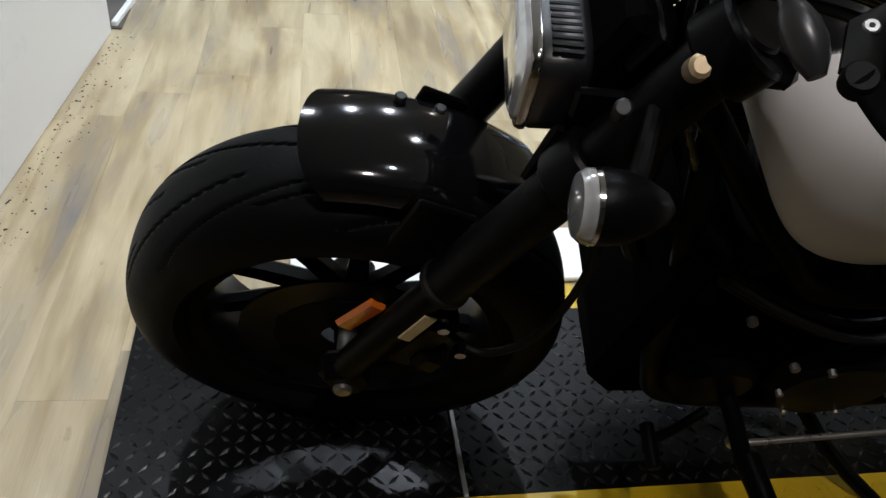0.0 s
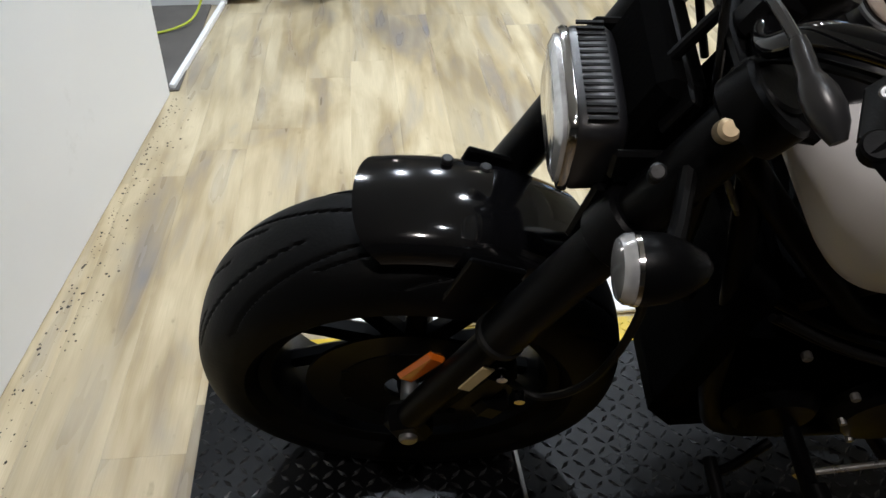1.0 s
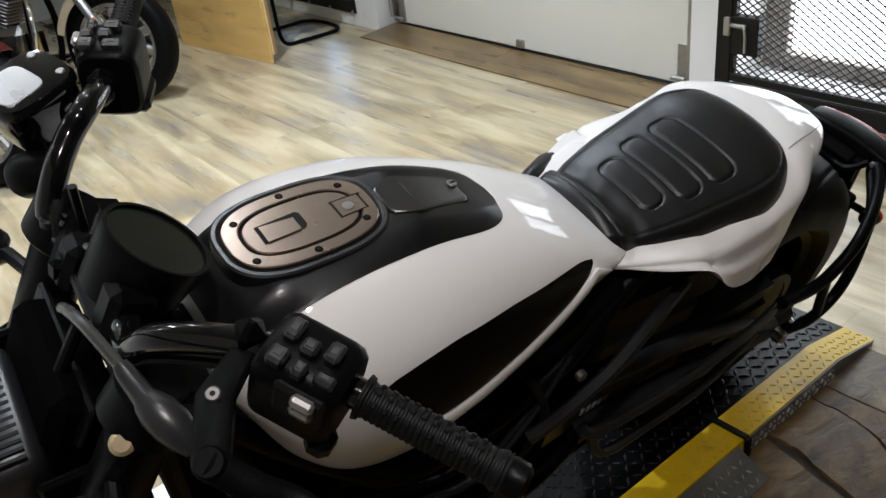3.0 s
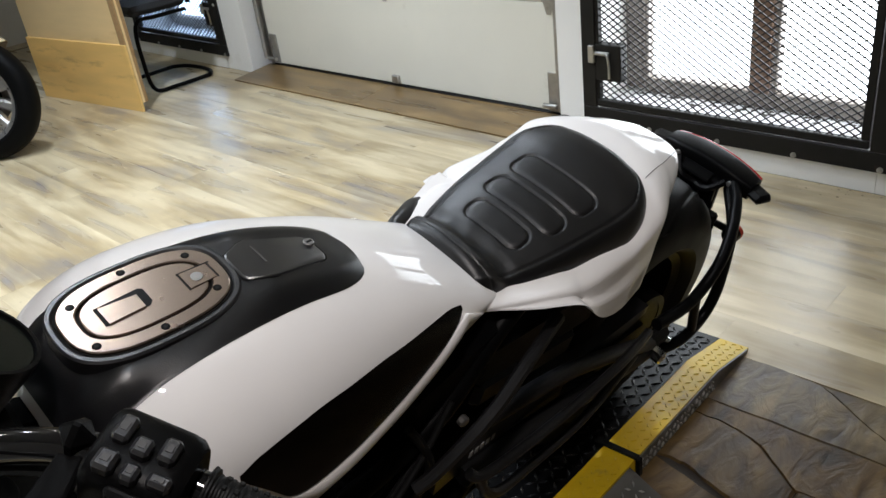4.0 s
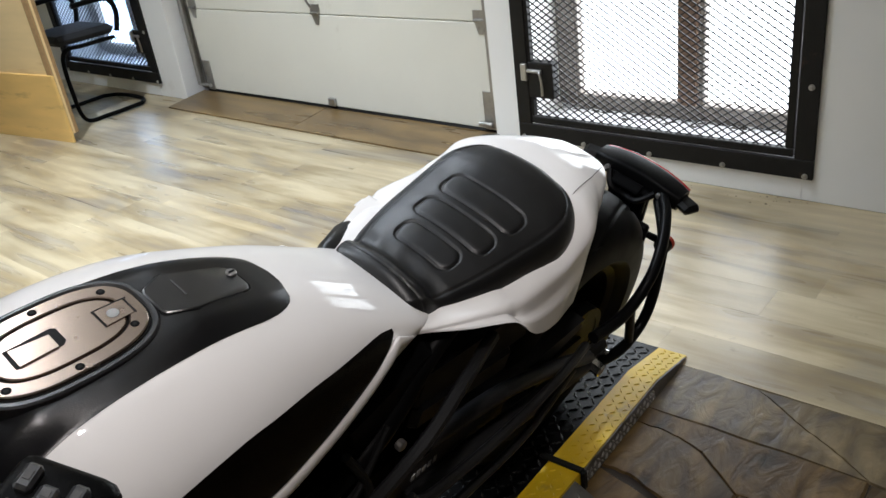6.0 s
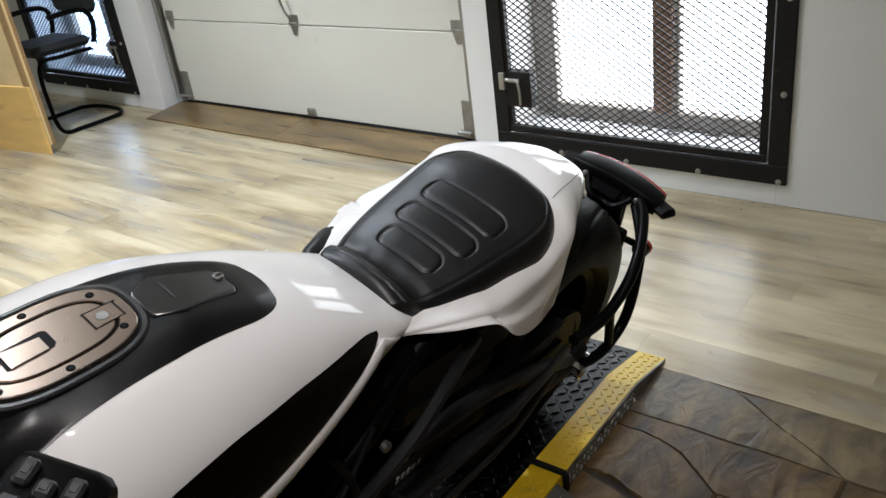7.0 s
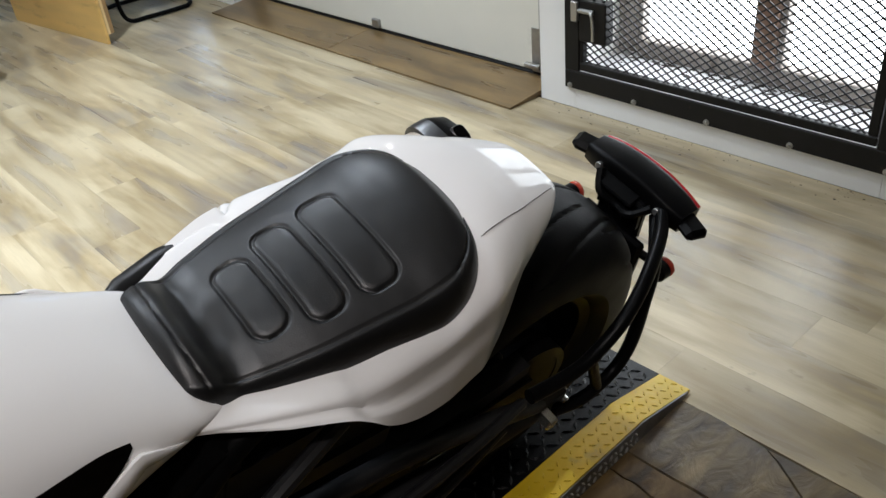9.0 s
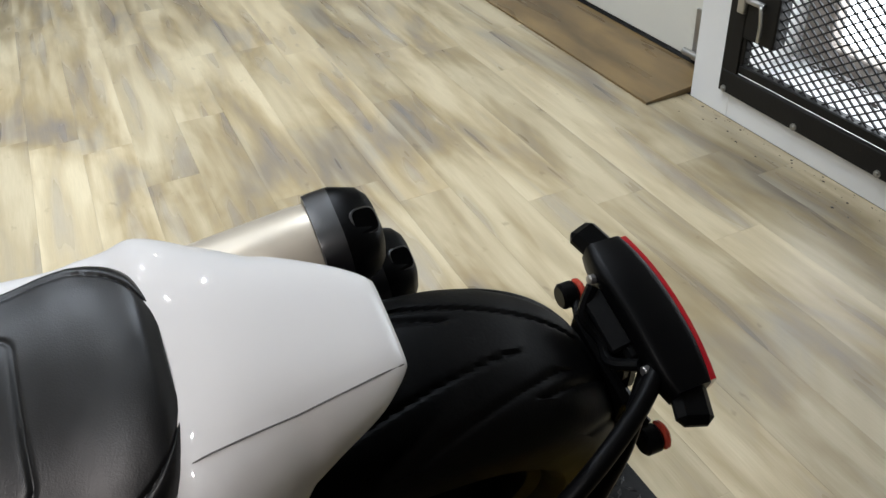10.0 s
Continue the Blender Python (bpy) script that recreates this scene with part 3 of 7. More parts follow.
def caged_window(name, y0, y1, label, lock, light):
    win = tagged(new(name), label, "window", "", "structure")
    # the flat outer frame on the wall and the gate frame inside it
    o0, o1, low, top = y0 - 0.038, y1 + 0.038, 0.088, CAGE_TOP + 0.05
    for nm, c, s in (("frame_bar", ((o0 + o1) / 2, low + 0.036), (o1 - o0, 0.072)), ("frame_bar", ((o0 + o1) / 2, top - 0.036), (o1 - o0, 0.072)),
                     ("frame_bar", (o0 + 0.034, (low + top) / 2), (0.068, top - low - 0.146)), ("frame_bar", (o1 - 0.034, (low + top) / 2), (0.068, top - low - 0.146))):
        bm = bmesh.new()
        box(bm, (EAST - 0.008, c[0], c[1]), (0.016, s[0], s[1]), 0.002)
        part(nm, bm, CAGE, win, "black rust-spotted steel bar")
    g0, g1, gl, gt = o0 + 0.075, o1 - 0.052, low + 0.077, top - 0.08
    for c, s in ((((g0 + g1) / 2, gl + 0.015), (g1 - g0, 0.03)), (((g0 + g1) / 2, gt - 0.015), (g1 - g0, 0.03)),
                 ((g0 + 0.015, (gl + gt) / 2), (0.03, gt - gl - 0.062)), ((g1 - 0.015, (gl + gt) / 2), (0.03, gt - gl - 0.062))):
        bm = bmesh.new()
        box(bm, (EAST + 0.006, c[0], c[1]), (0.03, s[0], s[1]), 0.003)
        part("gate_bar", bm, CAGE, win)
    v, f = lattice(g0 + 0.01, g1 - 0.01, gl + 0.01, gt - 0.01, EAST + 0.004)
    mesh = bpy.data.meshes.new("mesh_grille")
    mesh.from_pydata(v, [], f)
    mesh.materials.append(MESHSTEEL)
    grille = new("mesh_grille", mesh)
    grille.parent = win
    tagged(grille, "black expanded steel mesh", kind="stuff")
    for k in range(5):
        bolt(EAST - 0.016, o0 + 0.026 + k * (o1 - o0 - 0.052) / 4, 0.100, win)
    for z in (0.43, 0.76, 1.10, 1.35):
        bolt(EAST - 0.016, o0 + 0.026, z, win)
    ly = y1 - 0.085 if lock else y0 + 0.075
    bm = bmesh.new()
    box(bm, (EAST + 0.012, ly, 0.36), (0.05, 0.135, 0.155), 0.004)
    part("lock_box", bm, CAGE, win, "black steel lock box")
    bm = bmesh.new()
    cyl(bm, (EAST - 0.016, ly + 0.065, 0.40), (EAST - 0.016, ly - 0.015, 0.40), 0.009, seg=12)
    box(bm, (EAST - 0.018, ly + 0.07, 0.395), (0.02, 0.03, 0.075), 0.003)
    tube(bm, [(EAST - 0.016, ly + 0.005, 0.40), (EAST - 0.03, ly - 0.015, 0.395), (EAST - 0.03, ly - 0.023, 0.35), (EAST - 0.03, ly - 0.023, 0.30)], 0.006, 8)
    part("latch", bm, GALV, win, "galvanised slide bolt latch")
    # the deep reveal: sill, timber frame, mullion and the bright panes
    bm = bmesh.new()
    box(bm, ((EAST + WALL_BACK) / 2 + 0.03, (y0 + y1) / 2, CAGE_LOW + 0.012), (WALL_BACK - EAST - 0.08, y1 - y0 - 0.004, 0.022), 0.003)
    part("window_sill", bm, WEATHERED, win, "weathered pale window sill")
    drift = random.Random(int(y0 * 100))
    verts, faces = [], []
    for k in range(150):
        cy, cx = y0 + 0.08 + (y1 - y0 - 0.16) * drift.random(), WALL_BACK - 0.105 - 0.09 * drift.random() ** 2.5
        r, n0 = 0.004 + 0.010 * drift.random() ** 2, len(verts)
        for q in range(5):
            t = 1.2566 * q + drift.random()
            verts.append((cx + r * 0.7 * math.cos(t), cy + r * 1.6 * math.sin(t), CAGE_LOW + 0.0235))
        verts.append((cx, cy, CAGE_LOW + 0.0235 + r * 0.5))
        faces += [(n0 + q, n0 + (q + 1) % 5, n0 + 5) for q in range(5)]
    mesh = bpy.data.meshes.new("sill_debris")
    mesh.from_pydata(verts, [], faces)
    mesh.materials.append(GRIT)
    debris = new("sill_debris", mesh)
    debris.parent = win
    tagged(debris, "dark dry debris along the sash", kind="stuff")
    mid = y0 + (y1 - y0) * 0.475
    X = WALL_BACK - 0.06
    for c, s, mtl, nm in (((y0 + 0.045, WIN_MID), (0.09, WIN_TALL), SASH, "window_frame"), ((y1 - 0.045, WIN_MID), (0.09, WIN_TALL), SASH, "window_frame"),
                          ((mid, WIN_MID), (0.085, WIN_TALL - 0.1), WINDOW_WOOD, "mullion"), (((y0 + y1) / 2, CAGE_LOW + 0.055), (y1 - y0 - 0.19, 0.07), SASH, "window_frame"),
                          ((mid - 0.06, WIN_MID), (0.022, WIN_TALL - 0.1), SASH, "stop_bead"), ((y1 - 0.102, WIN_MID), (0.022, WIN_TALL - 0.1), SASH, "stop_bead")):
        bm = bmesh.new()
        box(bm, (X, c[0], c[1]), (0.07 if nm != "mullion" else 0.09, s[0], s[1]), 0.004)
        part(nm, bm, mtl, win)
    for p0, p1 in ((y0 + 0.09, mid - 0.0425), (mid + 0.0425, y1 - 0.09)):
        bm = bmesh.new()
        box(bm, (X + 0.012, (p0 + p1) / 2, WIN_MID + 0.03), (0.006, p1 - p0 - 0.004, WIN_TALL - 0.06), 0.001)
        pane = part("pane", bm, light, win, "frosted pane bright with daylight")
    return win


caged_window("window_1", *CAGES[0], "daylit window behind a black steel mesh gate", True, SKYLIGHT)
caged_window("window_2", *CAGES[1], "far daylit window behind a black steel mesh gate", False, BLUELIGHT)

# ---- ceiling spots ----
# a fixture at every spot, including the fill spots added near the bike
first = None
for sx, sy, power in SPOTS:
    if first is None:
        first = thing("ceiling_spot", "small white ceiling spot with a glowing lamp", "ceiling light", "ceiling spots", pose(sx, sy, HIGH))
        bm = bmesh.new()
        cyl(bm, (0, 0, -0.002), (0, 0, -0.028), 0.055, seg=20, bevel=0.004)
        part("housing", bm, PANEL, first)
        bm = bmesh.new()
        cyl(bm, (0, 0, -0.0285), (0, 0, -0.0315), 0.034, seg=20)
        part("lamp", bm, BULB, first, "glowing round lamp")
    else:
        copy_thing(first, pose(sx, sy, HIGH))

# ---- plywood partition and the chair behind it ----
screen = thing("plywood_screen", "upright fresh plywood screen made of two overlapping boards", "partition")
along = turn(0, 0, math.degrees(math.atan2(1.06, -0.145)))
bm = bmesh.new()
box(bm, (2.650, 4.570, 0.2), (1.09, 0.018, 0.40), 0.002, along)
part("lower_board", bm, PLYWOOD, screen, "knotty plywood lower board")
bm = bmesh.new()
box(bm, (2.668, 4.574, 0.70), (1.09, 0.018, 1.30), 0.002, along)
part("upper_board", bm, PALEPLY, screen, "pale plywood upper board")
bm = bmesh.new()
box(bm, (2.745, 4.06, 0.60), (0.05, 0.05, 1.10), 0.003, along)
part("post", bm, EDGE_PLY, screen, "raw timber post")

chair = thing("cantilever_chair", "black cantilever office chair with padded seat and arms", "chair")
bm = bmesh.new()
for s in (-0.24, 0.24):
    tube(bm, [(3.34, 4.52 + s, 0.02), (3.10, 4.52 + s, 0.018), (2.96, 4.52 + s * 0.9, 0.03), (2.93, 4.52 + s * 0.9, 0.2), (2.95, 4.52 + s * 0.9, 0.44), (3.1, 4.52 + s * 0.9, 0.46), (3.3, 4.52 + s * 0.9, 0.46)], 0.013, 10)
tube(bm, [(3.34, 4.28, 0.02), (3.40, 4.36, 0.02), (3.42, 4.52, 0.02), (3.40, 4.68, 0.02), (3.34, 4.76, 0.02)], 0.013, 10)
part("frame", bm, BLACK, chair)
bm = bmesh.new()
box(bm, (3.12, 4.50, 0.515), (0.40, 0.42, 0.06), 0.028)
part("seat", bm, FABRIC, chair)
bm = bmesh.new()
box(bm, (3.36, 4.50, 0.86), (0.07, 0.44, 0.40), 0.03, turn(0, -8, 0))
part("backrest", bm, FABRIC, chair)
for s in (-0.25, 0.25):
    bm = bmesh.new()
    tube(bm, [(3.30, 4.50 + s, 0.50), (3.33, 4.50 + s, 0.62), (3.28, 4.50 + s, 0.70), (3.06, 4.50 + s, 0.70)], 0.016, 10)
    part("armrest", bm, BLACK, chair)

# ---- display platform ----
platform = thing("display_platform", "low black tread plate platform with yellow edge strips", "platform", m=pose(0, 0, 0, 0, 0, 1.2))
P0, P1, FLAT, TOP = 0.015, 2.435, 2.25, 0.05
N0, N1, F0, F1 = 0.065, 0.145, 0.605, 0.685


def deck(y0, y1, x0=P0, x1=P1, drop=0.0):
    bm = bmesh.new()
    top = TOP - drop
    rings = []
    xs = [x0] + ([FLAT] if x1 > FLAT > x0 else []) + [x1]
    for x in xs:
        z = top if x <= FLAT else top - (top - 0.010) * (x - FLAT) / (P1 - FLAT)
        rings.append([(x, y0, 0.001), (x, y0, z), (x, y1, z), (x, y1, 0.001)])
    loft(bm, rings)
    return bm


part("deck", deck(N1 + 0.001, F0 - 0.001), DECK, platform, "black tread plate deck", angle=20)
JOINT = 1.862
part("edge_strip", deck(N0, N1, P0, JOINT - 0.006), YELLOW, platform, "yellow painted edge strip", angle=20)
part("edge_strip", deck(N0, N1, JOINT + 0.006, P1), YELLOW, platform, "yellow painted edge strip", angle=20)
part("edge_strip", deck(F0, F1), YELLOW, platform, "yellow painted edge strip", angle=20)
bm = bmesh.new()
rings = []
for x in (JOINT + 0.006, FLAT, P1 - 0.012):
    z = TOP - 0.003 if x <= FLAT else 0.012
    rings.append([(x, N0 - 0.0035, 0.001), (x, N0 - 0.0035, z), (x, N0 - 0.0005, z), (x, N0 - 0.0005, 0.001)])
loft(bm, rings)
part("side_plate", bm, TREADSILVER, platform, "bare bright tread plate side", angle=20)
bm = bmesh.new()
loft(bm, [[(x, -0.015, 0.001), (x, -0.015, 0.004), (x, N0 - 0.002, TOP - 0.004), (x, N0 - 0.002, 0.001)] for x in (0.95, JOINT - 0.03)])
part("side_ramp", bm, TREADSILVER, platform, "bare bright tread plate apron", angle=20)
bm = bmesh.new()
box(bm, (JOINT, (N0 + N1) / 2 + 0.01, TOP + 0.002), (0.016, N1 - N0 + 0.03, 0.010), 0.002)
box(bm, (JOINT, N0 - 0.007, TOP / 2 + 0.002), (0.016, 0.010, TOP), 0.002)
part("strap", bm, RUBBER, platform, "black rubber strap over the joint")
bm = bmesh.new()
box(bm, (0.604, 0.275, TOP + 0.0035), (0.008, 0.27, 0.005), 0.001)
part("seam_strip", bm, GALV, platform, "thin bright seam strip")


def lugs(name, x0, x1, y0, y1, material, height, pitch=0.0215, length=0.0082, width=0.0028, surface=None):
    """Raised tread lozenges that alternate in direction."""
    verts, faces = [], []
    nx, ny = int((x1 - x0) / pitch), int((y1 - y0) / pitch)
    for i in range(nx):
        for j in range(ny):
            cx, cy = x0 + (i + 0.5) * pitch, y0 + (j + 0.5) * pitch
            ang = radians(45 if (i + j) % 2 else -45)
            c, s = math.cos(ang), math.sin(ang)
            k = len(verts)
            for a, b, h in ((-length, 0, 0), (0, -width, 0), (length, 0, 0), (0, width, 0), (-length * 0.55, 0, 1), (length * 0.55, 0, 1)):
                p = surface(cx + a * c - b * s, cy + a * s + b * c, h * height)
                verts.append(p)
            faces += [(k, k + 1, k + 5, k + 4), (k + 1, k + 2, k + 5), (k + 2, k + 3, k + 4, k + 5), (k + 3, k, k + 4)]
    mesh = bpy.data.meshes.new(name)
    mesh.from_pydata(verts, [], faces)
    mesh.materials.append(material)
    ob = new(name, mesh)
    ob.parent = platform
    return tagged(ob, kind="stuff")


def on_deck(x, y, h):
    z = TOP if x <= FLAT else TOP - (TOP - 0.010) * (x - FLAT) / (P1 - FLAT)
    return (x, y, z + h)


lugs("tread_pattern", P0, P1, N1 + 0.004, F0 - 0.004, WORNGLINT, 0.0034, 0.0255, 0.0140, 0.0042, surface=on_deck)
lugs("tread_pattern", P0, JOINT - 0.012, N0 + 0.002, N1 - 0.002, YELLOW, 0.0022, surface=on_deck)
lugs("tread_pattern", JOINT + 0.012, P1, N0 + 0.002, N1 - 0.002, YELLOW, 0.0022, surface=on_deck)
lugs("tread_pattern", P0, P1, F0 + 0.002, F1 - 0.002, YELLOW, 0.0022, surface=on_deck)
lugs("tread_pattern", 0.955, JOINT - 0.035, 0.0, 0.078, TREADLUG, 0.0030, surface=lambda x, y, h: (x, -0.015 + y, 0.0046 + y * 0.5385 + h))
lugs("tread_pattern", JOINT + 0.01, FLAT, 0.004, 0.048, TREADLUG, 0.0040, 0.0180, 0.0080, 0.0030, surface=lambda x, y, h: (x, N0 - 0.004 - h, y))

# a white board that lies flat beside the platform
bm = bmesh.new()
box(bm, (0.655, 0.860, 0.007), (0.73, 0.20, 0.012), 0.003, turn(0, 0, 2))
tagged(finish("flat_board", bm, PANEL), "white board lying flat on the floor beside the platform", "board")

# grit swept against the foot of the partition and along the east wall
rng = random.Random(21)
verts, faces = [], []
spots = []
for k in range(520):
    f = rng.random()
    off = 0.012 + 0.10 * rng.random() ** 2.2
    spots.append((-0.545 + (f * 0.209), -1.0 + f * 3.05, off, 0))
for k in range(90):
    spots.append((EAST, 0.15 + rng.random() * 1.4, 0.01 + 0.10 * rng.random() ** 2, 1))
for x, y, off, side in spots:
    cx = x - off if side else x + off + 0.005
    r = 0.0012 + 0.0030 * rng.random() ** 2
    k = len(verts)
    turn0 = rng.random() * 6.3
    for i in range(5):
        t = turn0 + 2 * math.pi * i / 5
        q = r * rng.uniform(0.6, 1.3)
        verts.append((cx + q * math.cos(t), y + q * 1.4 * math.sin(t), 0.0005))
    verts.append((cx, y, 0.0005 + r * 0.6))
    faces += [(k + i, k + (i + 1) % 5, k + 5) for i in range(5)]
mesh = bpy.data.meshes.new("floor_grit")
mesh.from_pydata(verts, [], faces)
mesh.materials.append(GRIT)
tagged(new("floor_grit", mesh), "dark grit and dust along the foot of the wall", "debris", kind="stuff")

# ---- the white roadster on the platform ----
# Parts are laid out along the machine: a backwards, b to its right, c up, from the contact line of the tyres.
bike = thing("motorcycle", "white and black roadster motorcycle leaning on its side stand", "motorcycle", m=pose(0, 0.438, 0.05, 21, 0, -1.8))
bike.matrix_world = Matrix.Translation((0, 0.438, 0.05)) @ Matrix.Rotation(radians(-1.8), 4, "Z") @ Matrix.Rotation(radians(21), 4, "X")
RAKE = radians(25)
STEER_AXIS, STEER_AT = Vector((math.sin(RAKE), 0, math.cos(RAKE))), Vector((0.70, 0, 1.0))
STEER = Matrix.Translation(STEER_AT) @ Matrix.Rotation(radians(-4), 4, STEER_AXIS) @ Matrix.Translation(-STEER_AT)


def front(name, bm, material, parent=None, label="", angle=35):
    bmesh.ops.transform(bm, matrix=STEER, verts=bm.verts)
    return part(name, bm, material, parent or bike, label, angle)


def tyre_mesh(bm, centre, radius, half, rim, seg=440, rows=96, grooves=True):
    """A tyre with a rounded tread, cut by slanting grooves."""
    rings = []
    prof = []
    for k in range(rows + 1):
        t = -math.pi / 2 + math.pi * k / rows
        b = half * math.copysign(abs(math.sin(t)) ** 0.85, math.sin(t))
        r = radius - (radius - rim) * 0.80 * (1 - math.cos(t) ** 0.62 if math.cos(t) > 1e-6 else 1)
        prof.append((b, r))
    prof = [(-half * 0.72, rim)] + [(-half * 0.92, rim + (radius - rim) * 0.1)] + prof + [(half * 0.92, rim + (radius - rim) * 0.1), (half * 0.72, rim)]
    for i in range(seg):
        ang = 2 * math.pi * i / seg
        ring = []
        for b, r in prof:
            if grooves and r > radius - 0.05:
                s = abs(b) / half
                for shift, lo, hi, slant in ((0.0, 0.12, 0.62, 1.25), (0.5, 0.34, 0.90, 0.95)):
                    ph = (ang * 7 / (2 * math.pi) + shift + (0.5 if b < 0 else 0) - slant * s * 1.5) % 1.0
                    if lo < s < hi:
                        r -= 0.0045 * math.exp(-((ph - 0.5) / (0.036 if half < 0.1 else 0.058)) ** 2)
            ring.append(Vector((centre[0] + r * math.cos(ang), centre[1] + b, centre[2] + r * math.sin(ang))))
        rings.append(ring)
    n = len(prof)
    rows_ = [[bm.verts.new(p) for p in ring] for ring in rings]
    for i in range(seg):
        a, b = rows_[i], rows_[(i + 1) % seg]
        for k in range(n - 1):
            bm.faces.new((a[k], a[k + 1], b[k + 1], b[k]))
    return bm


def ring_body(bm, centre, profile, seg=64):
    """A body of revolution about the wheel's axle; profile of (b, r), closed."""
    rows_ = []
    for i in range(seg):
        t = 2 * math.pi * i / seg
        rows_.append([bm.verts.new((centre[0] + r * math.cos(t), centre[1] + b, centre[2] + r * math.sin(t))) for b, r in profile])
    n = len(profile)
    for i in range(seg):
        a, b = rows_[i], rows_[(i + 1) % seg]
        for k in range(n):
            j = (k + 1) % n
            bm.faces.new((a[k], a[j], b[j], b[k]))
    return bm


def wheel(name, centre, radius, half, rim, spokes, rim_mat, holder, put, disc_side, disc_r, label):
    bm = bmesh.new()
    cyl(bm, (centre[0], centre[1] - 0.055, centre[2]), (centre[0], centre[1] + 0.055, centre[2]), 0.035, seg=24, bevel=0.006)
    if rim_mat == ALLOY:
        cyl(bm, (centre[0], centre[1] - 0.036, centre[2]), (centre[0], centre[1] + 0.036, centre[2]), 0.108, seg=48, bevel=0.008)
        cyl(bm, (centre[0], centre[1] - 0.048, centre[2]), (centre[0], centre[1] + 0.048, centre[2]), 0.060, seg=40, bevel=0.008)
    hub = put(name, bm, rim_mat, holder, label)
    bm = bmesh.new()
    put("tyre", tyre_mesh(bm, centre, radius, half, rim + 0.004, 440 if holder == bike else 110, 96 if holder == bike else 40, holder == bike), TYRE, hub, "black treaded tyre", angle=28)
    bm = bmesh.new()
    w = half * 0.80
    ring_body(bm, centre, [(-w, rim + 0.006), (-w * 0.9, rim - 0.012), (-w * 0.5, rim - 0.024), (w * 0.5, rim - 0.024), (w * 0.9, rim - 0.012), (w, rim + 0.006), (w * 0.9, rim + 0.002), (-w * 0.9, rim + 0.002)])
    put("rim", bm, rim_mat, hub)
    for k in range(spokes):
        t = 2 * math.pi * (k + 0.25) / spokes
        bm = bmesh.new()
        rings = []
        for f in (0.0, 0.3, 0.65, 1.0):
            r = 0.03 + (rim - 0.05) * f
            wd, th = (0.017 - 0.005 * f, 0.016 - 0.003 * f) if rim_mat != ALLOY else (0.030 - 0.014 * f + 0.014 * f ** 3, 0.034 - 0.010 * f)
            cx, cz = centre[0] + r * math.cos(t + 0.12 * f), centre[2] + r * math.sin(t + 0.12 * f)
            tx, tz = -math.sin(t), math.cos(t)
            rings.append([(cx + tx * wd * a, centre[1] + th * b, cz + tz * wd * a) for a, b in ((-1, -0.6), (-0.6, -1), (0.6, -1), (1, -0.6), (1, 0.6), (0.6, 1), (-0.6, 1), (-1, 0.6))])
        loft(bm, rings)
        put("spoke", bm, rim_mat, hub)
    if disc_r:
        b = centre[1] + disc_side
        bm = bmesh.new()
        ring_body(bm, centre, [(disc_side - 0.0025, disc_r * 0.66), (disc_side - 0.0025, disc_r), (disc_side + 0.0025, disc_r), (disc_side + 0.0025, disc_r * 0.66)], 72)
        put("brake_disc", bm, STEEL if rim_mat == ALLOY else DISC, hub, "drilled steel brake disc")
        bm = bmesh.new()
        ring_body(bm, centre, [(disc_side - 0.004, 0.04), (disc_side - 0.004, disc_r * 0.68), (disc_side + 0.004, disc_r * 0.68), (disc_side + 0.004, 0.04)], 40)
        for k in range(7):
            t = 2 * math.pi * k / 7
            c = (centre[0] + disc_r * 0.66 * math.cos(t), b, centre[2] + disc_r * 0.66 * math.sin(t))
            cyl(bm, (c[0], b - 0.006, c[2]), (c[0], b + 0.006, c[2]), 0.008, seg=10)
        put("disc_carrier", bm, BLACK, hub)
    return hub


FW, RW = (0.410, 0.010, 0.330), (1.919, 0.006, 0.338)
wheel("front_wheel", FW, 0.328, 0.093, 0.226, 10, BLACK, bike, front, -0.072, 0.160, "black cast front wheel")
wheel("rear_wheel", RW, 0.345, 0.115, 0.204, 10, BLACK, bike, part, 0.075, 0.130, "black cast rear wheel")

# front mudguard: a short gloss hoop over the tyre
bm = bmesh.new()
rings = []
for k in range(25):
    ring = []
    for j in range(17):
        s = -1 + 2 * j / 16
        t = radians(100.5 - 5 * s * s - (48.5 - 13 * s * s) * k / 24)
        b = 0.016 + 0.081 * math.copysign(abs(math.sin(s * math.pi / 2)), s)
        r = 0.384 - 0.038 * (1 - math.cos(s * math.pi / 2) ** 0.7)
        ring.append(Vector((FW[0] + r * math.cos(t), b, FW[2] + r * math.sin(t))))
    inner = [FW_p + (Vector((FW[0], FW_p.y, FW[2])) - FW_p).normalized() * 0.004 for FW_p in reversed(ring)]
    rings.append(ring + inner)
loft(bm, rings)
guard = front("front_mudguard", bm, GLOSS, None, "short gloss black front mudguard")
for s in (-1, 1):
    bm = bmesh.new()
    box(bm, (0.50, 0.012 + 0.088 * s, 0.635), (0.075, 0.008, 0.12), 0.003, turn(0, 20, 0))
    front("guard_bracket", bm, SATIN, guard)
    for da in (0.0, 0.05) if s > 0 else ():
        bm = bmesh.new()
        cyl(bm, (0.455 + da, 0.072 * s, 0.690 - da * 0.3), (0.458 + da, 0.072 * s, 0.713 - da * 0.3), 0.008, seg=14, bevel=0.002)
        front("bolt", bm, RAIL, guard, "dark domed bolt")


def fork_at(c):
    return 0.400 + (c - 0.33) * math.tan(RAKE)


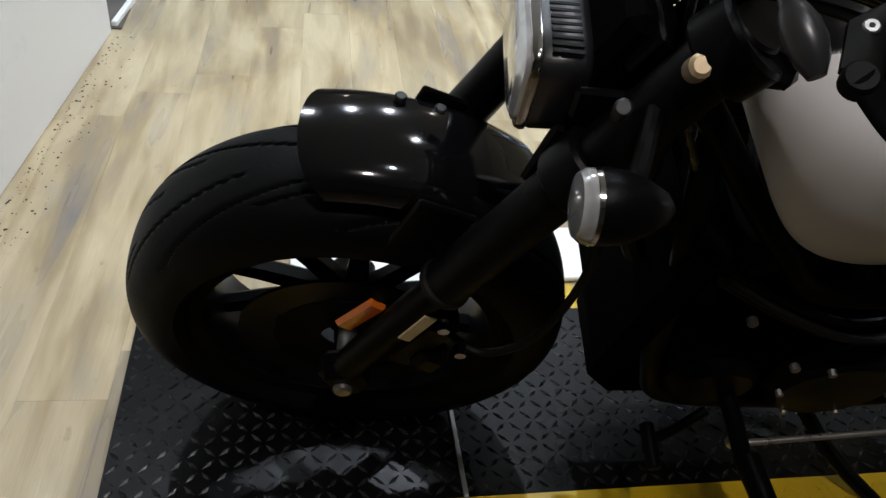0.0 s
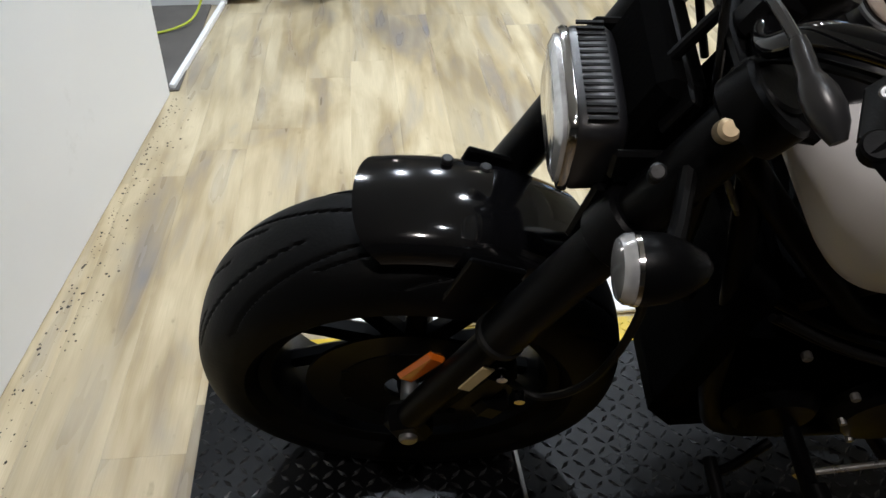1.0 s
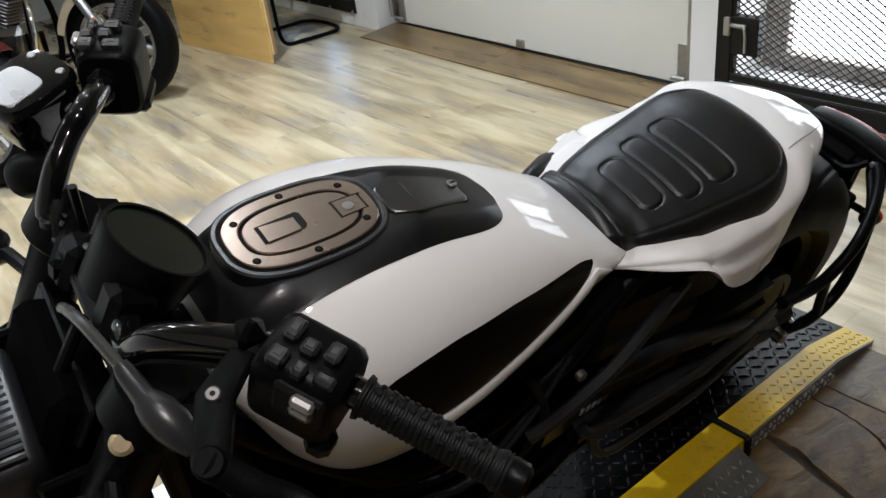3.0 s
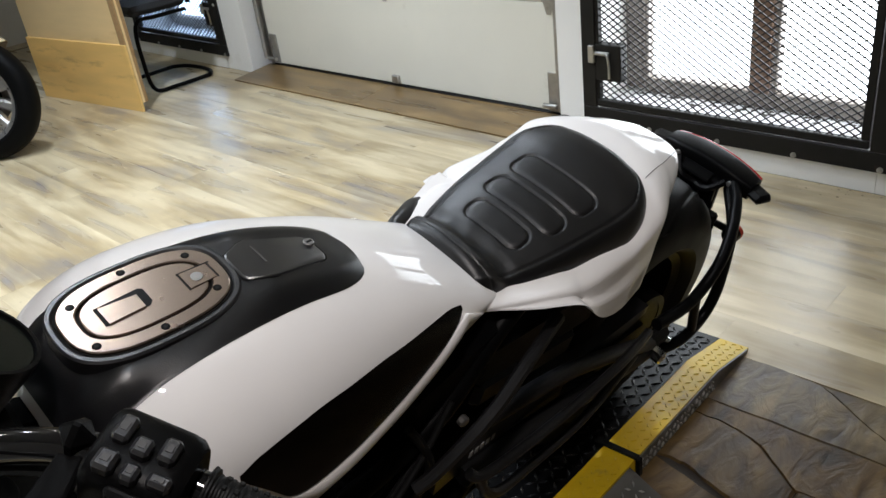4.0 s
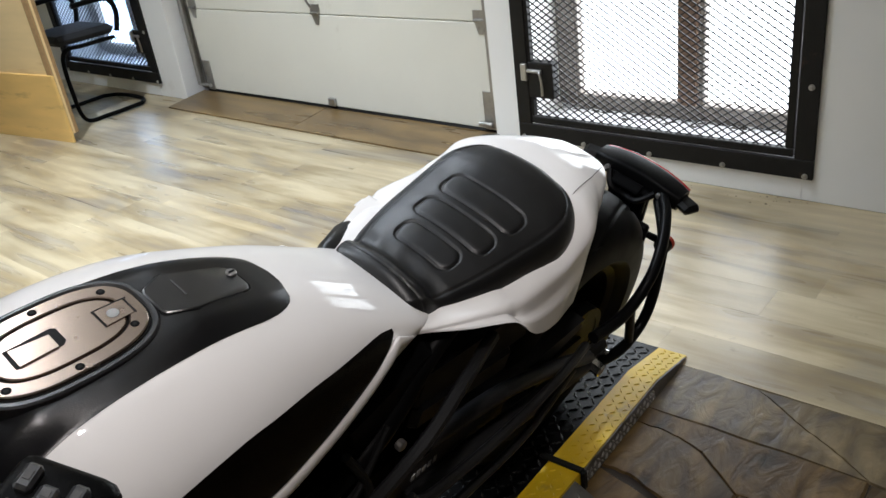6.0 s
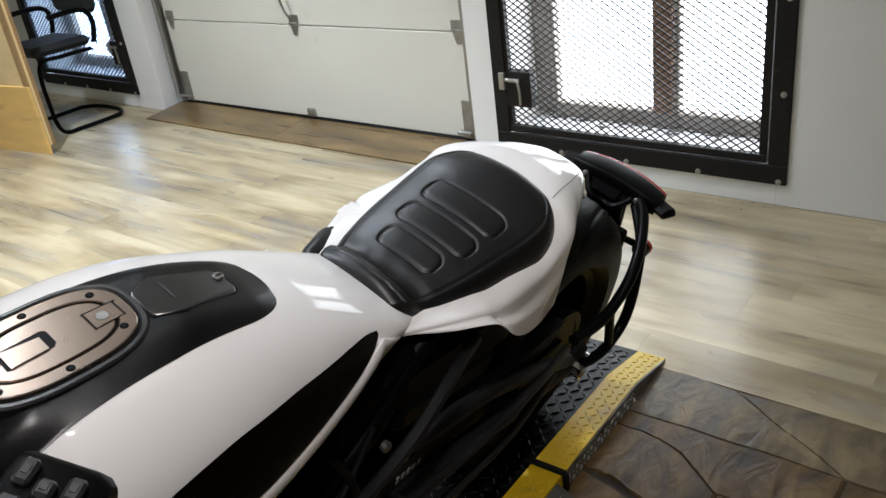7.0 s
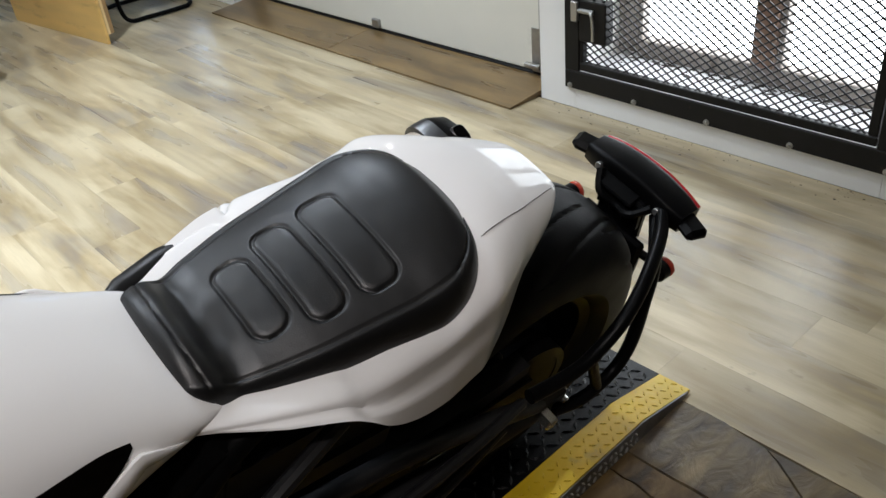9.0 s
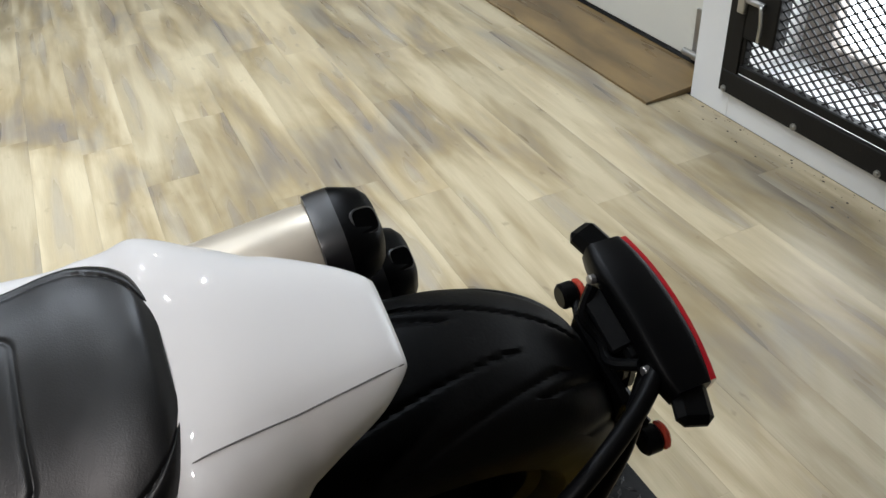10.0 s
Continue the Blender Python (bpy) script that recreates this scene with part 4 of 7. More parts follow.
for s in (-1, 1):
    b = 0.122 * s
    bm = bmesh.new()
    rod(bm, [((fork_at(0.60), b, 0.60), 0.0305), ((fork_at(0.62), b, 0.62), 0.0315), ((fork_at(0.70), b, 0.70), 0.0300), ((fork_at(1.02), b, 1.02), 0.0290)], 24)
    leg = front("fork_leg", bm, SATIN, None, "satin black fork tube")
    bm = bmesh.new()
    rod(bm, [((fork_at(0.33) + 0.004, b, 0.33), 0.024), ((fork_at(0.40), b, 0.40), 0.0225), ((fork_at(0.60), b, 0.605), 0.0215)], 20)
    box(bm, (FW[0], b, 0.332), (0.06, 0.048, 0.075), 0.012, turn(0, -20, 0))
    front("fork_slider", bm, BLACK, leg, "matt black fork slider")
    bm = bmesh.new()
    cyl(bm, (fork_at(0.596), b, 0.596), (fork_at(0.608), b, 0.608), 0.034, seg=24, bevel=0.003)
    front("dust_seal", bm, RUBBER, leg)
# pale sticker and amber reflector on the left leg
bm = bmesh.new()
box(bm, (fork_at(0.52) + 0.012, -0.145, 0.525), (0.018, 0.003, 0.07), 0.001, turn(0, 25, 0))
front("sticker", bm, STICKER, bike, "pale oblong warning sticker")
bm = bmesh.new()
box(bm, (0.428, -0.105, 0.478), (0.030, 0.012, 0.085), 0.006, turn(0, 34, 0))
front("side_reflector", bm, AMBER, bike, "amber oblong reflector")
# brake caliper, hose and axle end
bm = bmesh.new()
box(bm, (0.510, -0.098, 0.43), (0.062, 0.055, 0.135), 0.014, turn(0, 28, 0))
box(bm, (0.528, -0.118, 0.40), (0.045, 0.04, 0.05), 0.010, turn(0, 28, 0))
cal = front("brake_caliper", bm, BLACK)
for c in ((0.537, -0.130, 0.499), (0.565, -0.140, 0.452)):
    bm = bmesh.new()
    cyl(bm, (c[0], c[1] + 0.012, c[2]), (c[0], c[1] - 0.004, c[2]), 0.008, seg=10)
    front("bolt", bm, CHROME, cal, "bright bolt head")
bm = bmesh.new()
tube(bm, [(0.545, -0.10, 0.44), (0.60, -0.12, 0.42), (0.66, -0.13, 0.50), (0.69, -0.12, 0.66), (0.665, -0.11, 0.82), (0.70, -0.08, 0.95)], 0.006, 8)
front("brake_hose", bm, RUBBER)
bm = bmesh.new()
cyl(bm, (FW[0], -0.155, FW[2]), (FW[0], 0.155, FW[2]), 0.014, seg=16, bevel=0.003)
front("front_axle", bm, STEEL)

# black hoses added behind the fork to close the gap there
for k, (b, r) in enumerate(((-0.055, 0.016), (-0.025, 0.020), (0.010, 0.018))):
    bm = bmesh.new()
    tube(bm, [(0.722, b, 0.86), (0.728 + 0.004 * k, b - 0.004, 0.76), (0.740 + 0.006 * k, b, 0.66), (0.775, b, 0.58)], r, 10)
    part("hose", bm, RUBBER, bike)
# yokes
for c, th in ((0.835, 0.05), (1.005, 0.034)):
    bm = bmesh.new()
    box(bm, (fork_at(c) + 0.02, 0, c), (0.085, 0.30, th), 0.014, turn(0, 25, 0))
    for s in (-1, 1):
        cyl(bm, (fork_at(c) - 0.010, 0.122 * s, c - th * 0.5), (fork_at(c) + 0.014, 0.122 * s, c + th * 0.5), 0.041, seg=24, bevel=0.004)
    front("fork_yoke", bm, SATIN)
bm = bmesh.new()
cyl(bm, (fork_at(1.0), -0.122, 1.0), (fork_at(1.03), -0.122, 1.03), 0.026, seg=24, bevel=0.003)
front("fork_cap", bm, BLACK)
bm = bmesh.new()
cyl(bm, (fork_at(1.0), 0.122, 1.0), (fork_at(1.03), 0.122, 1.03), 0.026, seg=24, bevel=0.003)
front("fork_cap", bm, BLACK)
bm = bmesh.new()
cyl(bm, (0.687, -0.134, 0.987), (0.6826, -0.1515, 1.011), 0.0110, 0.0105, seg=20, bevel=0.0035)
front("steering_lock", bm, mat("brass_plug", (0.62, 0.49, 0.31), 0.32, 0.55, var=0.35, scale=70), bike, "round brass lock plug")
bm = bmesh.new()
cyl(bm, (0.64, -0.137, 0.93), (0.632, -0.160, 0.965), 0.007, 0.008, seg=14, bevel=0.002)
front("banjo_bolt", bm, RAIL)

# headlamp: a wide shallow box with a clear front and a slotted top
HEAD_OFF = -0.009
bm = bmesh.new()
rings = []
for a, hw, hh, cc in ((0.572, 0.078, 0.050, 0.888), (0.580, 0.081, 0.054, 0.889), (0.614, 0.080, 0.054, 0.890), (0.621, 0.076, 0.050, 0.890), (0.626, 0.066, 0.042, 0.890)):
    rings.append([(a, HEAD_OFF + p, cc + q) for p, q in stadium(hw, hh, 44, 5)])
loft(bm, rings)
head = front("headlamp", bm, PADBLACK, None, "wide black headlamp with a slotted shell")
bm = bmesh.new()
loft(bm, [[(a, HEAD_OFF + p, 0.888 + q) for p, q in stadium(hw, hh, 44, 5)] for a, hw, hh in ((0.5715, 0.077, 0.049), (0.562, 0.0755, 0.047), (0.557, 0.067, 0.038))])
front("lens", bm, LENS, head, "clear headlamp lens")
bm = bmesh.new()
loft(bm, [[(a, HEAD_OFF + p, 0.888 + q) for p, q in stadium(hw, hh, 44, 5)] for a, hw, hh in ((0.575, 0.0815, 0.0550), (0.571, 0.0820, 0.0555), (0.566, 0.0800, 0.0535), (0.566, 0.074, 0.047), (0.573, 0.074, 0.047))], caps=False)
front("bezel", bm, CHROME, head, "bright lens bezel")
bm = bmesh.new()
loft(bm, [[(a, HEAD_OFF + p, 0.888 + q) for p, q in stadium(hw, hh, 44, 5)] for a, hw, hh in ((0.5725, 0.072, 0.045), (0.5700, 0.064, 0.038))])
front("reflector", bm, ALLOY, head, "bright reflector behind the lens")
# slots are black strips, the shade of a recess put into their colour
for k in range(16):
    b = HEAD_OFF - 0.0685 + 0.137 * k / 15
    bm = bmesh.new()
    box(bm, (0.598, b, 0.9427), (0.029, 0.0042, 0.0030), 0.0003)
    front("slot", bm, RUBBER, head)
for s in (-1, 1):
    bm = bmesh.new()
    box(bm, (0.642, 0.096 * s, 0.90), (0.065, 0.010, 0.040), 0.004)
    box(bm, (0.600, 0.092 * s, 0.82), (0.016, 0.010, 0.09), 0.004, turn(0, 12, 0))
    front("lamp_bracket", bm, SATIN)
bm = bmesh.new()
rod(bm, [((0.640, -0.030, 0.938), 0.007), ((0.691, -0.030, 1.033), 0.0065)], 10)
front("strut", bm, SATIN)
bm = bmesh.new()
rod(bm, [((0.724, 0.078, 1.030), 0.0045), ((0.724, 0.080, 1.085), 0.0045)], 8)
front("thin_rod", bm, SATIN)
# black block added to fill the see-through gap behind the headlamp
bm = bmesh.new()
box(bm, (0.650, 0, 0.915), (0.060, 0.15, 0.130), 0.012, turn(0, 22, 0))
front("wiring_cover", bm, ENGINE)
bm = bmesh.new()
box(bm, (0.664, 0, 0.955), (0.008, 0.175, 0.050), 0.003, turn(0, 26, 0))
front("lamp_plate", bm, SATIN)

# turn signals on short stalks
for s in (-1, 1):
    a0, b, c0 = (0.586, 0.224, 0.920) if s > 0 else (0.594, -0.245, 0.940)
    bm = bmesh.new()
    rod(bm, [((a0 + 0.010, b, c0), 0.0305), ((a0 + 0.020, b, c0 + 0.0005), 0.0315), ((a0 + 0.037, b, c0 + 0.002), 0.0295), ((a0 + 0.055, b, c0 + 0.003), 0.0225), ((a0 + 0.070, b, c0 + 0.004), 0.013), ((a0 + 0.076, b, c0 + 0.004), 0.004)], 28)
    sig = front("turn_signal", bm, SATIN, None, "black bullet turn signal")
    bm = bmesh.new()
    rod(bm, [((a0 + 0.012, b, c0), 0.0308), ((a0 + 0.003, b, c0), 0.0300), ((a0 - 0.002, b, c0), 0.026), ((a0 - 0.003, b, c0), 0.012)], 28)
    front("lens", bm, LENS, sig, "clear signal lens")
    bm = bmesh.new()
    ring_at = [2 * math.pi * k / 28 for k in range(28)]
    loft(bm, [[(a0 + da, b + r * math.cos(t), c0 + r * math.sin(t)) for t in ring_at] for da, r in ((0.009, 0.0312), (0.013, 0.0318), (0.013, 0.0300), (0.009, 0.0300))], caps=False)
    front("bezel", bm, CHROME, sig, "thin bright lens ring")
    bm = bmesh.new()
    rod(bm, [((a0 + 0.045, b - 0.012 * s, c0 - 0.010), 0.010), ((0.655, 0.190 * s, 0.930), 0.0085), ((0.668, 0.140 * s, 0.944), 0.0085)], 10)
    front("stalk", bm, SATIN, sig)

# instrument
FACE = Vector((0.60, 0, 0.80)).normalized()
g = Vector((0.768, -0.014, 1.077))
bm = bmesh.new()
rod(bm, [(g - FACE * 0.066, 0.032), (g - FACE * 0.058, 0.043), (g - FACE * 0.01, 0.0500), (g, 0.0512), (g + FACE * 0.004, 0.0502), (g + FACE * 0.004, 0.0465), (g - FACE * 0.001, 0.0460)], 40)
dial = front("instrument", bm, SATIN, None, "round black instrument pod")
bm = bmesh.new()
rod(bm, [(g - FACE * 0.0004, 0.0455), (g + FACE * 0.001, 0.0453), (g + FACE * 0.0015, 0.02)], 40)
front("screen", bm, SCREEN, dial, "dark round display glass")

# handlebar: the two halves, with the left one higher as the fork is turned
BAR_LEFT = [(0.735, 0.0, 1.062), (0.722, -0.055, 1.046), (0.714, -0.095, 1.050), (0.731, -0.127, 1.088), (0.770, -0.166, 1.106), (0.800, -0.200, 1.108), (0.846, -0.262, 1.094), (0.900, -0.346, 1.079)]
BAR_RIGHT = [(0.735, 0.0, 1.045), (0.715, 0.055, 1.030), (0.704, 0.098, 1.014), (0.701, 0.115, 1.032), (0.717, 0.123, 1.068), (0.742, 0.148, 1.090), (0.766, 0.167, 1.104), (0.805, 0.230, 1.097), (0.880, 0.390, 1.092)]
bm = bmesh.new()
tube(bm, BAR_LEFT[::-1] + BAR_RIGHT[1:], 0.0127, 16)
bar = front("handlebar", bm, GLOSS, None, "black handlebar tube")
for s in (-1, 1):
    bm = bmesh.new()
    box(bm, (0.726 if s < 0 else 0.712, 0.048 * s, 1.046 if s < 0 else 1.020), (0.045, 0.034, 0.055), 0.008, turn(0, 25, 0))
    front("riser", bm, SATIN)
bm = bmesh.new()
box(bm, (0.712, 0.072, 1.021), (0.034, 0.078, 0.028), 0.006, turn(0, 12, 62 - 90))
clamp_bar = front("bar_clamp", bm, SATIN)
bm = bmesh.new()
cyl(bm, (0.697, 0.105, 1.026), (0.699, 0.105, 1.037), 0.0085, seg=18, bevel=0.002)
front("clamp_bolt", bm, RAIL, clamp_bar)
for s, ga, gb, hc in ((-1, Vector((0.840, -0.255, 1.096)), Vector((0.904, -0.352, 1.078)), Vector((0.812, -0.226, 1.106))),
                      (1, Vector((0.838, 0.300, 1.094)), Vector((0.880, 0.388, 1.092)), Vector((0.815, 0.245, 1.094)))):
    along_bar = (gb - ga).normalized()
    bm = bmesh.new()
    st = []
    for k in range(97):
        f = k / 96
        st.append((ga.lerp(gb, f), 0.0138 + (0.0008 if k % 4 < 2 else 0) + (0.0035 if f < 0.04 else 0) + (0.0016 if f > 0.93 else 0)))
    rod(bm, st, 28)
    for q in range(10):
        p = ga.lerp(gb, 0.12 + 0.078 * q)
        for turn0 in (-0.7, 0.0, 0.7):
            out = (Vector((0, 0, 1)) * math.cos(turn0) + Vector((-along_bar.y, along_bar.x, 0)) * math.sin(turn0)).normalized()
            box(bm, p + out * 0.0144, (0.0042, 0.0042, 0.0030), 0.0008, Matrix((along_bar, out.cross(along_bar), out)).transposed())
    front("grip", bm, RUBBER, bar, "ribbed black rubber grip", angle=20)
    bm = bmesh.new()
    rod(bm, [(gb, 0.0140), (gb + along_bar * 0.003, 0.0152), (gb + along_bar * 0.014, 0.0150), (gb + along_bar * 0.018, 0.010)], 20)
    front("bar_end", bm, SATIN, bar)
    # switch housing with its buttons
    across_bar = Vector((-along_bar.y, along_bar.x, 0)).normalized() * s
    above = along_bar.cross(across_bar) * s
    face = Matrix((along_bar, across_bar, above)).transposed()
    bm = bmesh.new()
    loft(bm, [[hc + face @ Vector((da, p, q - 0.006)) for p, q in stadium(0.0315 * k, 0.0385 * k, 36, 4.2)] for da, k in ((-0.034, 0.86), (-0.031, 0.96), (-0.026, 1.0), (0.020, 1.0), (0.028, 0.97), (0.033, 0.86))])
    box(bm, hc + face @ Vector((-0.002, -0.020, -0.034)), (0.056, 0.030, 0.020), 0.006, face)
    pod = front("switch_housing", bm, SATIN, bar, "black switch housing with buttons")
    for da, db, dc, sa, sb in ((-0.018, 0.019, 0.034, 0.014, 0.016), (0.000, 0.021, 0.034, 0.011, 0.013), (-0.002, 0.003, 0.036, 0.013, 0.014), (0.015, -0.002, 0.036, 0.012, 0.018), (-0.019, -0.006, 0.034, 0.012, 0.020), (0.019, 0.019, 0.033, 0.016, 0.010)):
        bm = bmesh.new()
        box(bm, hc + face @ Vector((da, db, dc)), (sa, sb, 0.011), 0.0025, face)
        front("button", bm, PADBLACK, pod)
        bm = bmesh.new()
        box(bm, hc + face @ Vector((da, db, dc + 0.0058)), (sa * 0.4, sb * 0.35, 0.0008), 0.0002, face)
        front("button_mark", bm, FAINT, pod)
    # rocker in its dark frame on the rider's side
    bm = bmesh.new()
    box(bm, hc + face @ Vector((0.008, 0.031, 0.010)), (0.040, 0.008, 0.034), 0.003, face)
    rocker_frame = front("rocker_frame", bm, RUBBER, pod)
    for dc, tilt in ((0.022, 18), (0.011, -14)):
        bm = bmesh.new()
        box(bm, hc + face @ Vector((0.013, 0.036, dc)), (0.018, 0.009, 0.010), 0.0025, face @ turn(tilt, 0, 0).to_3x3())
        front("rocker", bm, ALLOY, rocker_frame, "pale rocker switch")
    bm = bmesh.new()
    box(bm, hc + face @ Vector((0.027, 0.020, -0.040)), (0.022, 0.024, 0.022), 0.006, face)
    front("horn_button", bm, SATIN, pod)
    # lever, perch and pivot
    if s < 0:
        clamp, pivot = (0.786, -0.182, 1.116), (0.745, -0.214, 1.112)
        run = [(0.7215, -0.266, 1.118), (0.742, -0.288, 1.104), (0.768, -0.313, 1.091), (0.771, -0.356, 1.092), (0.794, -0.380, 1.042)]
    else:
        clamp, pivot = (0.790, 0.205, 1.096), (0.755, 0.214, 1.076)
        run = [(0.745, 0.220, 1.060), (0.750, 0.245, 1.035), (0.775, 0.290, 1.020), (0.800, 0.335, 1.012), (0.825, 0.385, 1.005)]
    bm = bmesh.new()
    box(bm, clamp, (0.026, 0.024, 0.042), 0.0105, face)
    perch = front("lever_perch", bm, BLACK, bar)
    bm = bmesh.new()
    facing = Vector((-0.25, -0.25, 0.93)).normalized()
    rings = []
    for p, wide in ((Vector(clamp), 0.009), (Vector(pivot), 0.014), (Vector(run[0]), 0.013)):
        d = (Vector(run[0]) - Vector(clamp)).normalized()
        side = d.cross(facing).normalized()
        rings.append([p + side * (wide * q) + facing * (0.0045 * h - 0.004) for q, h in ((-1, -1), (1, -1), (1, 0.6), (0.8, 1), (-0.8, 1), (-1, 0.6))])
    loft(bm, rings)
    cyl(bm, Vector(run[0]) - facing * 0.012, Vector(run[0]) + facing * 0.002, 0.0118, seg=20, bevel=0.002)
    front("perch_arm", bm, BLACK, perch)
    bm = bmesh.new()
    cyl(bm, Vector(pivot), Vector(pivot) + facing * 0.0045, 0.0058, seg=18, bevel=0.0012)
    pin = front("pivot_bolt", bm, STEEL, perch, "bright pivot bolt")
    bm = bmesh.new()
    cyl(bm, Vector(pivot) + facing * 0.0040, Vector(pivot) + facing * 0.0048, 0.0022, seg=6)
    front("bolt_socket", bm, RUBBER, pin)
    bm = bmesh.new()
    path = smooth_path(run, 6)
    rings = []
    for k, p in enumerate(path):
        d = (path[min(k + 1, len(path) - 1)] - path[max(k - 1, 0)]).normalized()
        side = d.cross(facing).normalized()
        up_ = d.cross(side)
        f = k / (len(path) - 1)
        wd, th = 0.0115 - 0.004 * f, 0.0036
        rings.append([p + side * (wd * math.cos(t)) + up_ * (th * math.sin(t)) for t in [2 * math.pi * i / 12 for i in range(12)]])
    loft(bm, rings)
    ball(bm, path[-1], (0.009, 0.009, 0.009), 12, 8)
    front("lever", bm, SATIN, bar, "black hand lever")
# clutch cable boot and cable on the left, brake reservoir on the right
bm = bmesh.new()
rod(bm, [((0.6975, -0.158, 1.112), 0.0058), ((0.699, -0.165, 1.109), 0.0075), ((0.704, -0.184, 1.101), 0.0085), ((0.7055, -0.188, 1.099), 0.0110), ((0.709, -0.197, 1.096), 0.0140), ((0.714, -0.209, 1.091), 0.0145), ((0.718, -0.220, 1.086), 0.0120), ((0.721, -0.230, 1.081), 0.0065)], 22)
front("cable_boot", bm, mat("grey_black_rubber", (0.022, 0.022, 0.023), 0.34, var=0.2), bike, "grey rubber cable boot")
bm = bmesh.new()
tube(bm, [(0.699, -0.165, 1.110), (0.6885, -0.122, 1.114), (0.682, -0.090, 1.106), (0.678, -0.066, 1.090), (0.682, -0.050, 1.066), (0.698, -0.044, 1.00), (0.72, -0.048, 0.9), (0.78, -0.06, 0.78)], 0.0046, 10)
front("clutch_cable", bm, mat("dark_cable_sleeve", (0.07, 0.07, 0.07), 0.25, 0.4, var=0.2))
for pts in ([(0.79, -0.20, 1.095), (0.75, -0.15, 1.075), (0.715, -0.11, 1.05), (0.70, -0.08, 1.0), (0.73, -0.06, 0.9)], [(0.79, 0.22, 1.085), (0.75, 0.17, 1.07), (0.715, 0.12, 1.06), (0.70, 0.08, 1.0), (0.73, 0.06, 0.9)]):
    bm = bmesh.new()
    tube(bm, pts, 0.005, 8)
    front("bar_wire", bm, RUBBER)
tilt_res = turn(0, -10, 24).to_3x3()
res_at = Vector((0.728, 0.238, 1.073))
bm = bmesh.new()
loft(bm, [[res_at + tilt_res @ Vector((p, q, h)) for p, q in stadium(0.044 * k, 0.036 * k, 32, 3.2)] for h, k in ((-0.040, 0.62), (-0.036, 0.78), (-0.022, 0.92), (0.004, 1.0), (0.020, 1.0))])
reservoir = front("brake_reservoir", bm, GLOSS, bar, "black brake fluid reservoir")
bm = bmesh.new()
loft(bm, [[res_at + tilt_res @ Vector((p, q, h)) for p, q in stadium(0.046 * k, 0.038 * k, 32, 3.6)] for h, k in ((0.0205, 1.0), (0.027, 1.0), (0.032, 0.93), (0.033, 0.80))])
lid_res = front("reservoir_lid", bm, GLOSS, reservoir, "glossy black reservoir lid")
# alloy plate added where the glossy lid shows glare
bm = bmesh.new()
plate(bm, stadium(0.024, 0.026, 28, 4), 0.0331, 0.0348, lambda p, q, c: res_at + tilt_res @ Vector((p - 0.012, q, c)), 0.0006)
front("lid_plate", bm, ALLOY, lid_res, "bright lid plate")
for p, q in ((-0.030, -0.022), (-0.030, 0.022), (0.030, -0.022), (0.030, 0.022)):
    bm = bmesh.new()
    cyl(bm, res_at + tilt_res @ Vector((p, q, 0.032)), res_at + tilt_res @ Vector((p, q, 0.0345)), 0.0048, seg=14, bevel=0.0008)
    front("lid_screw", bm, STEEL, lid_res)
bm = bmesh.new()
ball(bm, (0.703, 0.236, 1.046), (0.005, 0.005, 0.005), 12, 8)
front("bleed_cap", bm, mat("yellow_cap", (0.55, 0.50, 0.06), 0.4), reservoir, "small yellow cap")
# rubber cup beside the bar
bm = bmesh.new()
cup = [Vector((0.722, 0.180, 1.036)), Vector((0.696, 0.206, 1.012))]
rod(bm, [(cup[0].lerp(cup[1], f), r) for f, r in ((-0.30, 0.008), (-0.05, 0.0135), (0.25, 0.0200), (0.60, 0.0240), (0.95, 0.0242), (1.05, 0.0225), (1.08, 0.012))], 28)
front("rubber_cup", bm, SATIN, None, "black cup beside the handlebar")
bm = bmesh.new()
rod(bm, [((0.728, 0.174, 1.042), 0.006), ((0.712, 0.128, 1.052), 0.006)], 8)
front("cup_arm", bm, SATIN)

# ---- tank ----
TANK = [  # station, crown, shoulder, belly, half width
    (0.790, 0.950, 0.908, 0.890, 0.078), (0.806, 0.977, 0.903, 0.862, 0.107), (0.836, 1.000, 0.894, 0.806, 0.139), (0.890, 1.016, 0.883, 0.747, 0.162),
    (0.960, 1.018, 0.872, 0.714, 0.168), (1.040, 1.006, 0.862, 0.707, 0.163), (1.120, 0.977, 0.851, 0.726, 0.149), (1.200, 0.940, 0.842, 0.748, 0.132),
    (1.280, 0.891, 0.832, 0.778, 0.114), (1.345, 0.846, 0.820, 0.796, 0.100), (1.392, 0.812, 0.806, 0.798, 0.082)]
TANK_OFF = -0.011  # the crown sits a little to the left of the tyres' plane


def crown_power(a):
    return 2.3


def tank_side(a, c):
    """Half width of the tank at station a and height c."""
    crown, shoulder, belly, half = smooth_table(TANK, a)
    pw = crown_power(a)
    if c >= shoulder:
        k = min(1, (c - shoulder) / (crown - shoulder))
        return half * max(0.0, 1 - k ** pw) ** (1 / pw)
    k = min(1, (shoulder - c) / (shoulder - belly))
    return half * (1 - 0.20 * k ** 2.4)


def tank_top(a, b):
    crown, shoulder, belly, half = smooth_table(TANK, a)
    k = min(1, abs(b) / half)
    pw = crown_power(a)
    return shoulder + (crown - shoulder) * max(0.0, 1 - k ** pw) ** (1 / pw)


# black cover on the tank's crown: a flat deck with sides that fall away to the paint
PAD0, PAD1, PAD_OFF, CAP_OFF = 0.795, 1.162, -0.006, 0.005


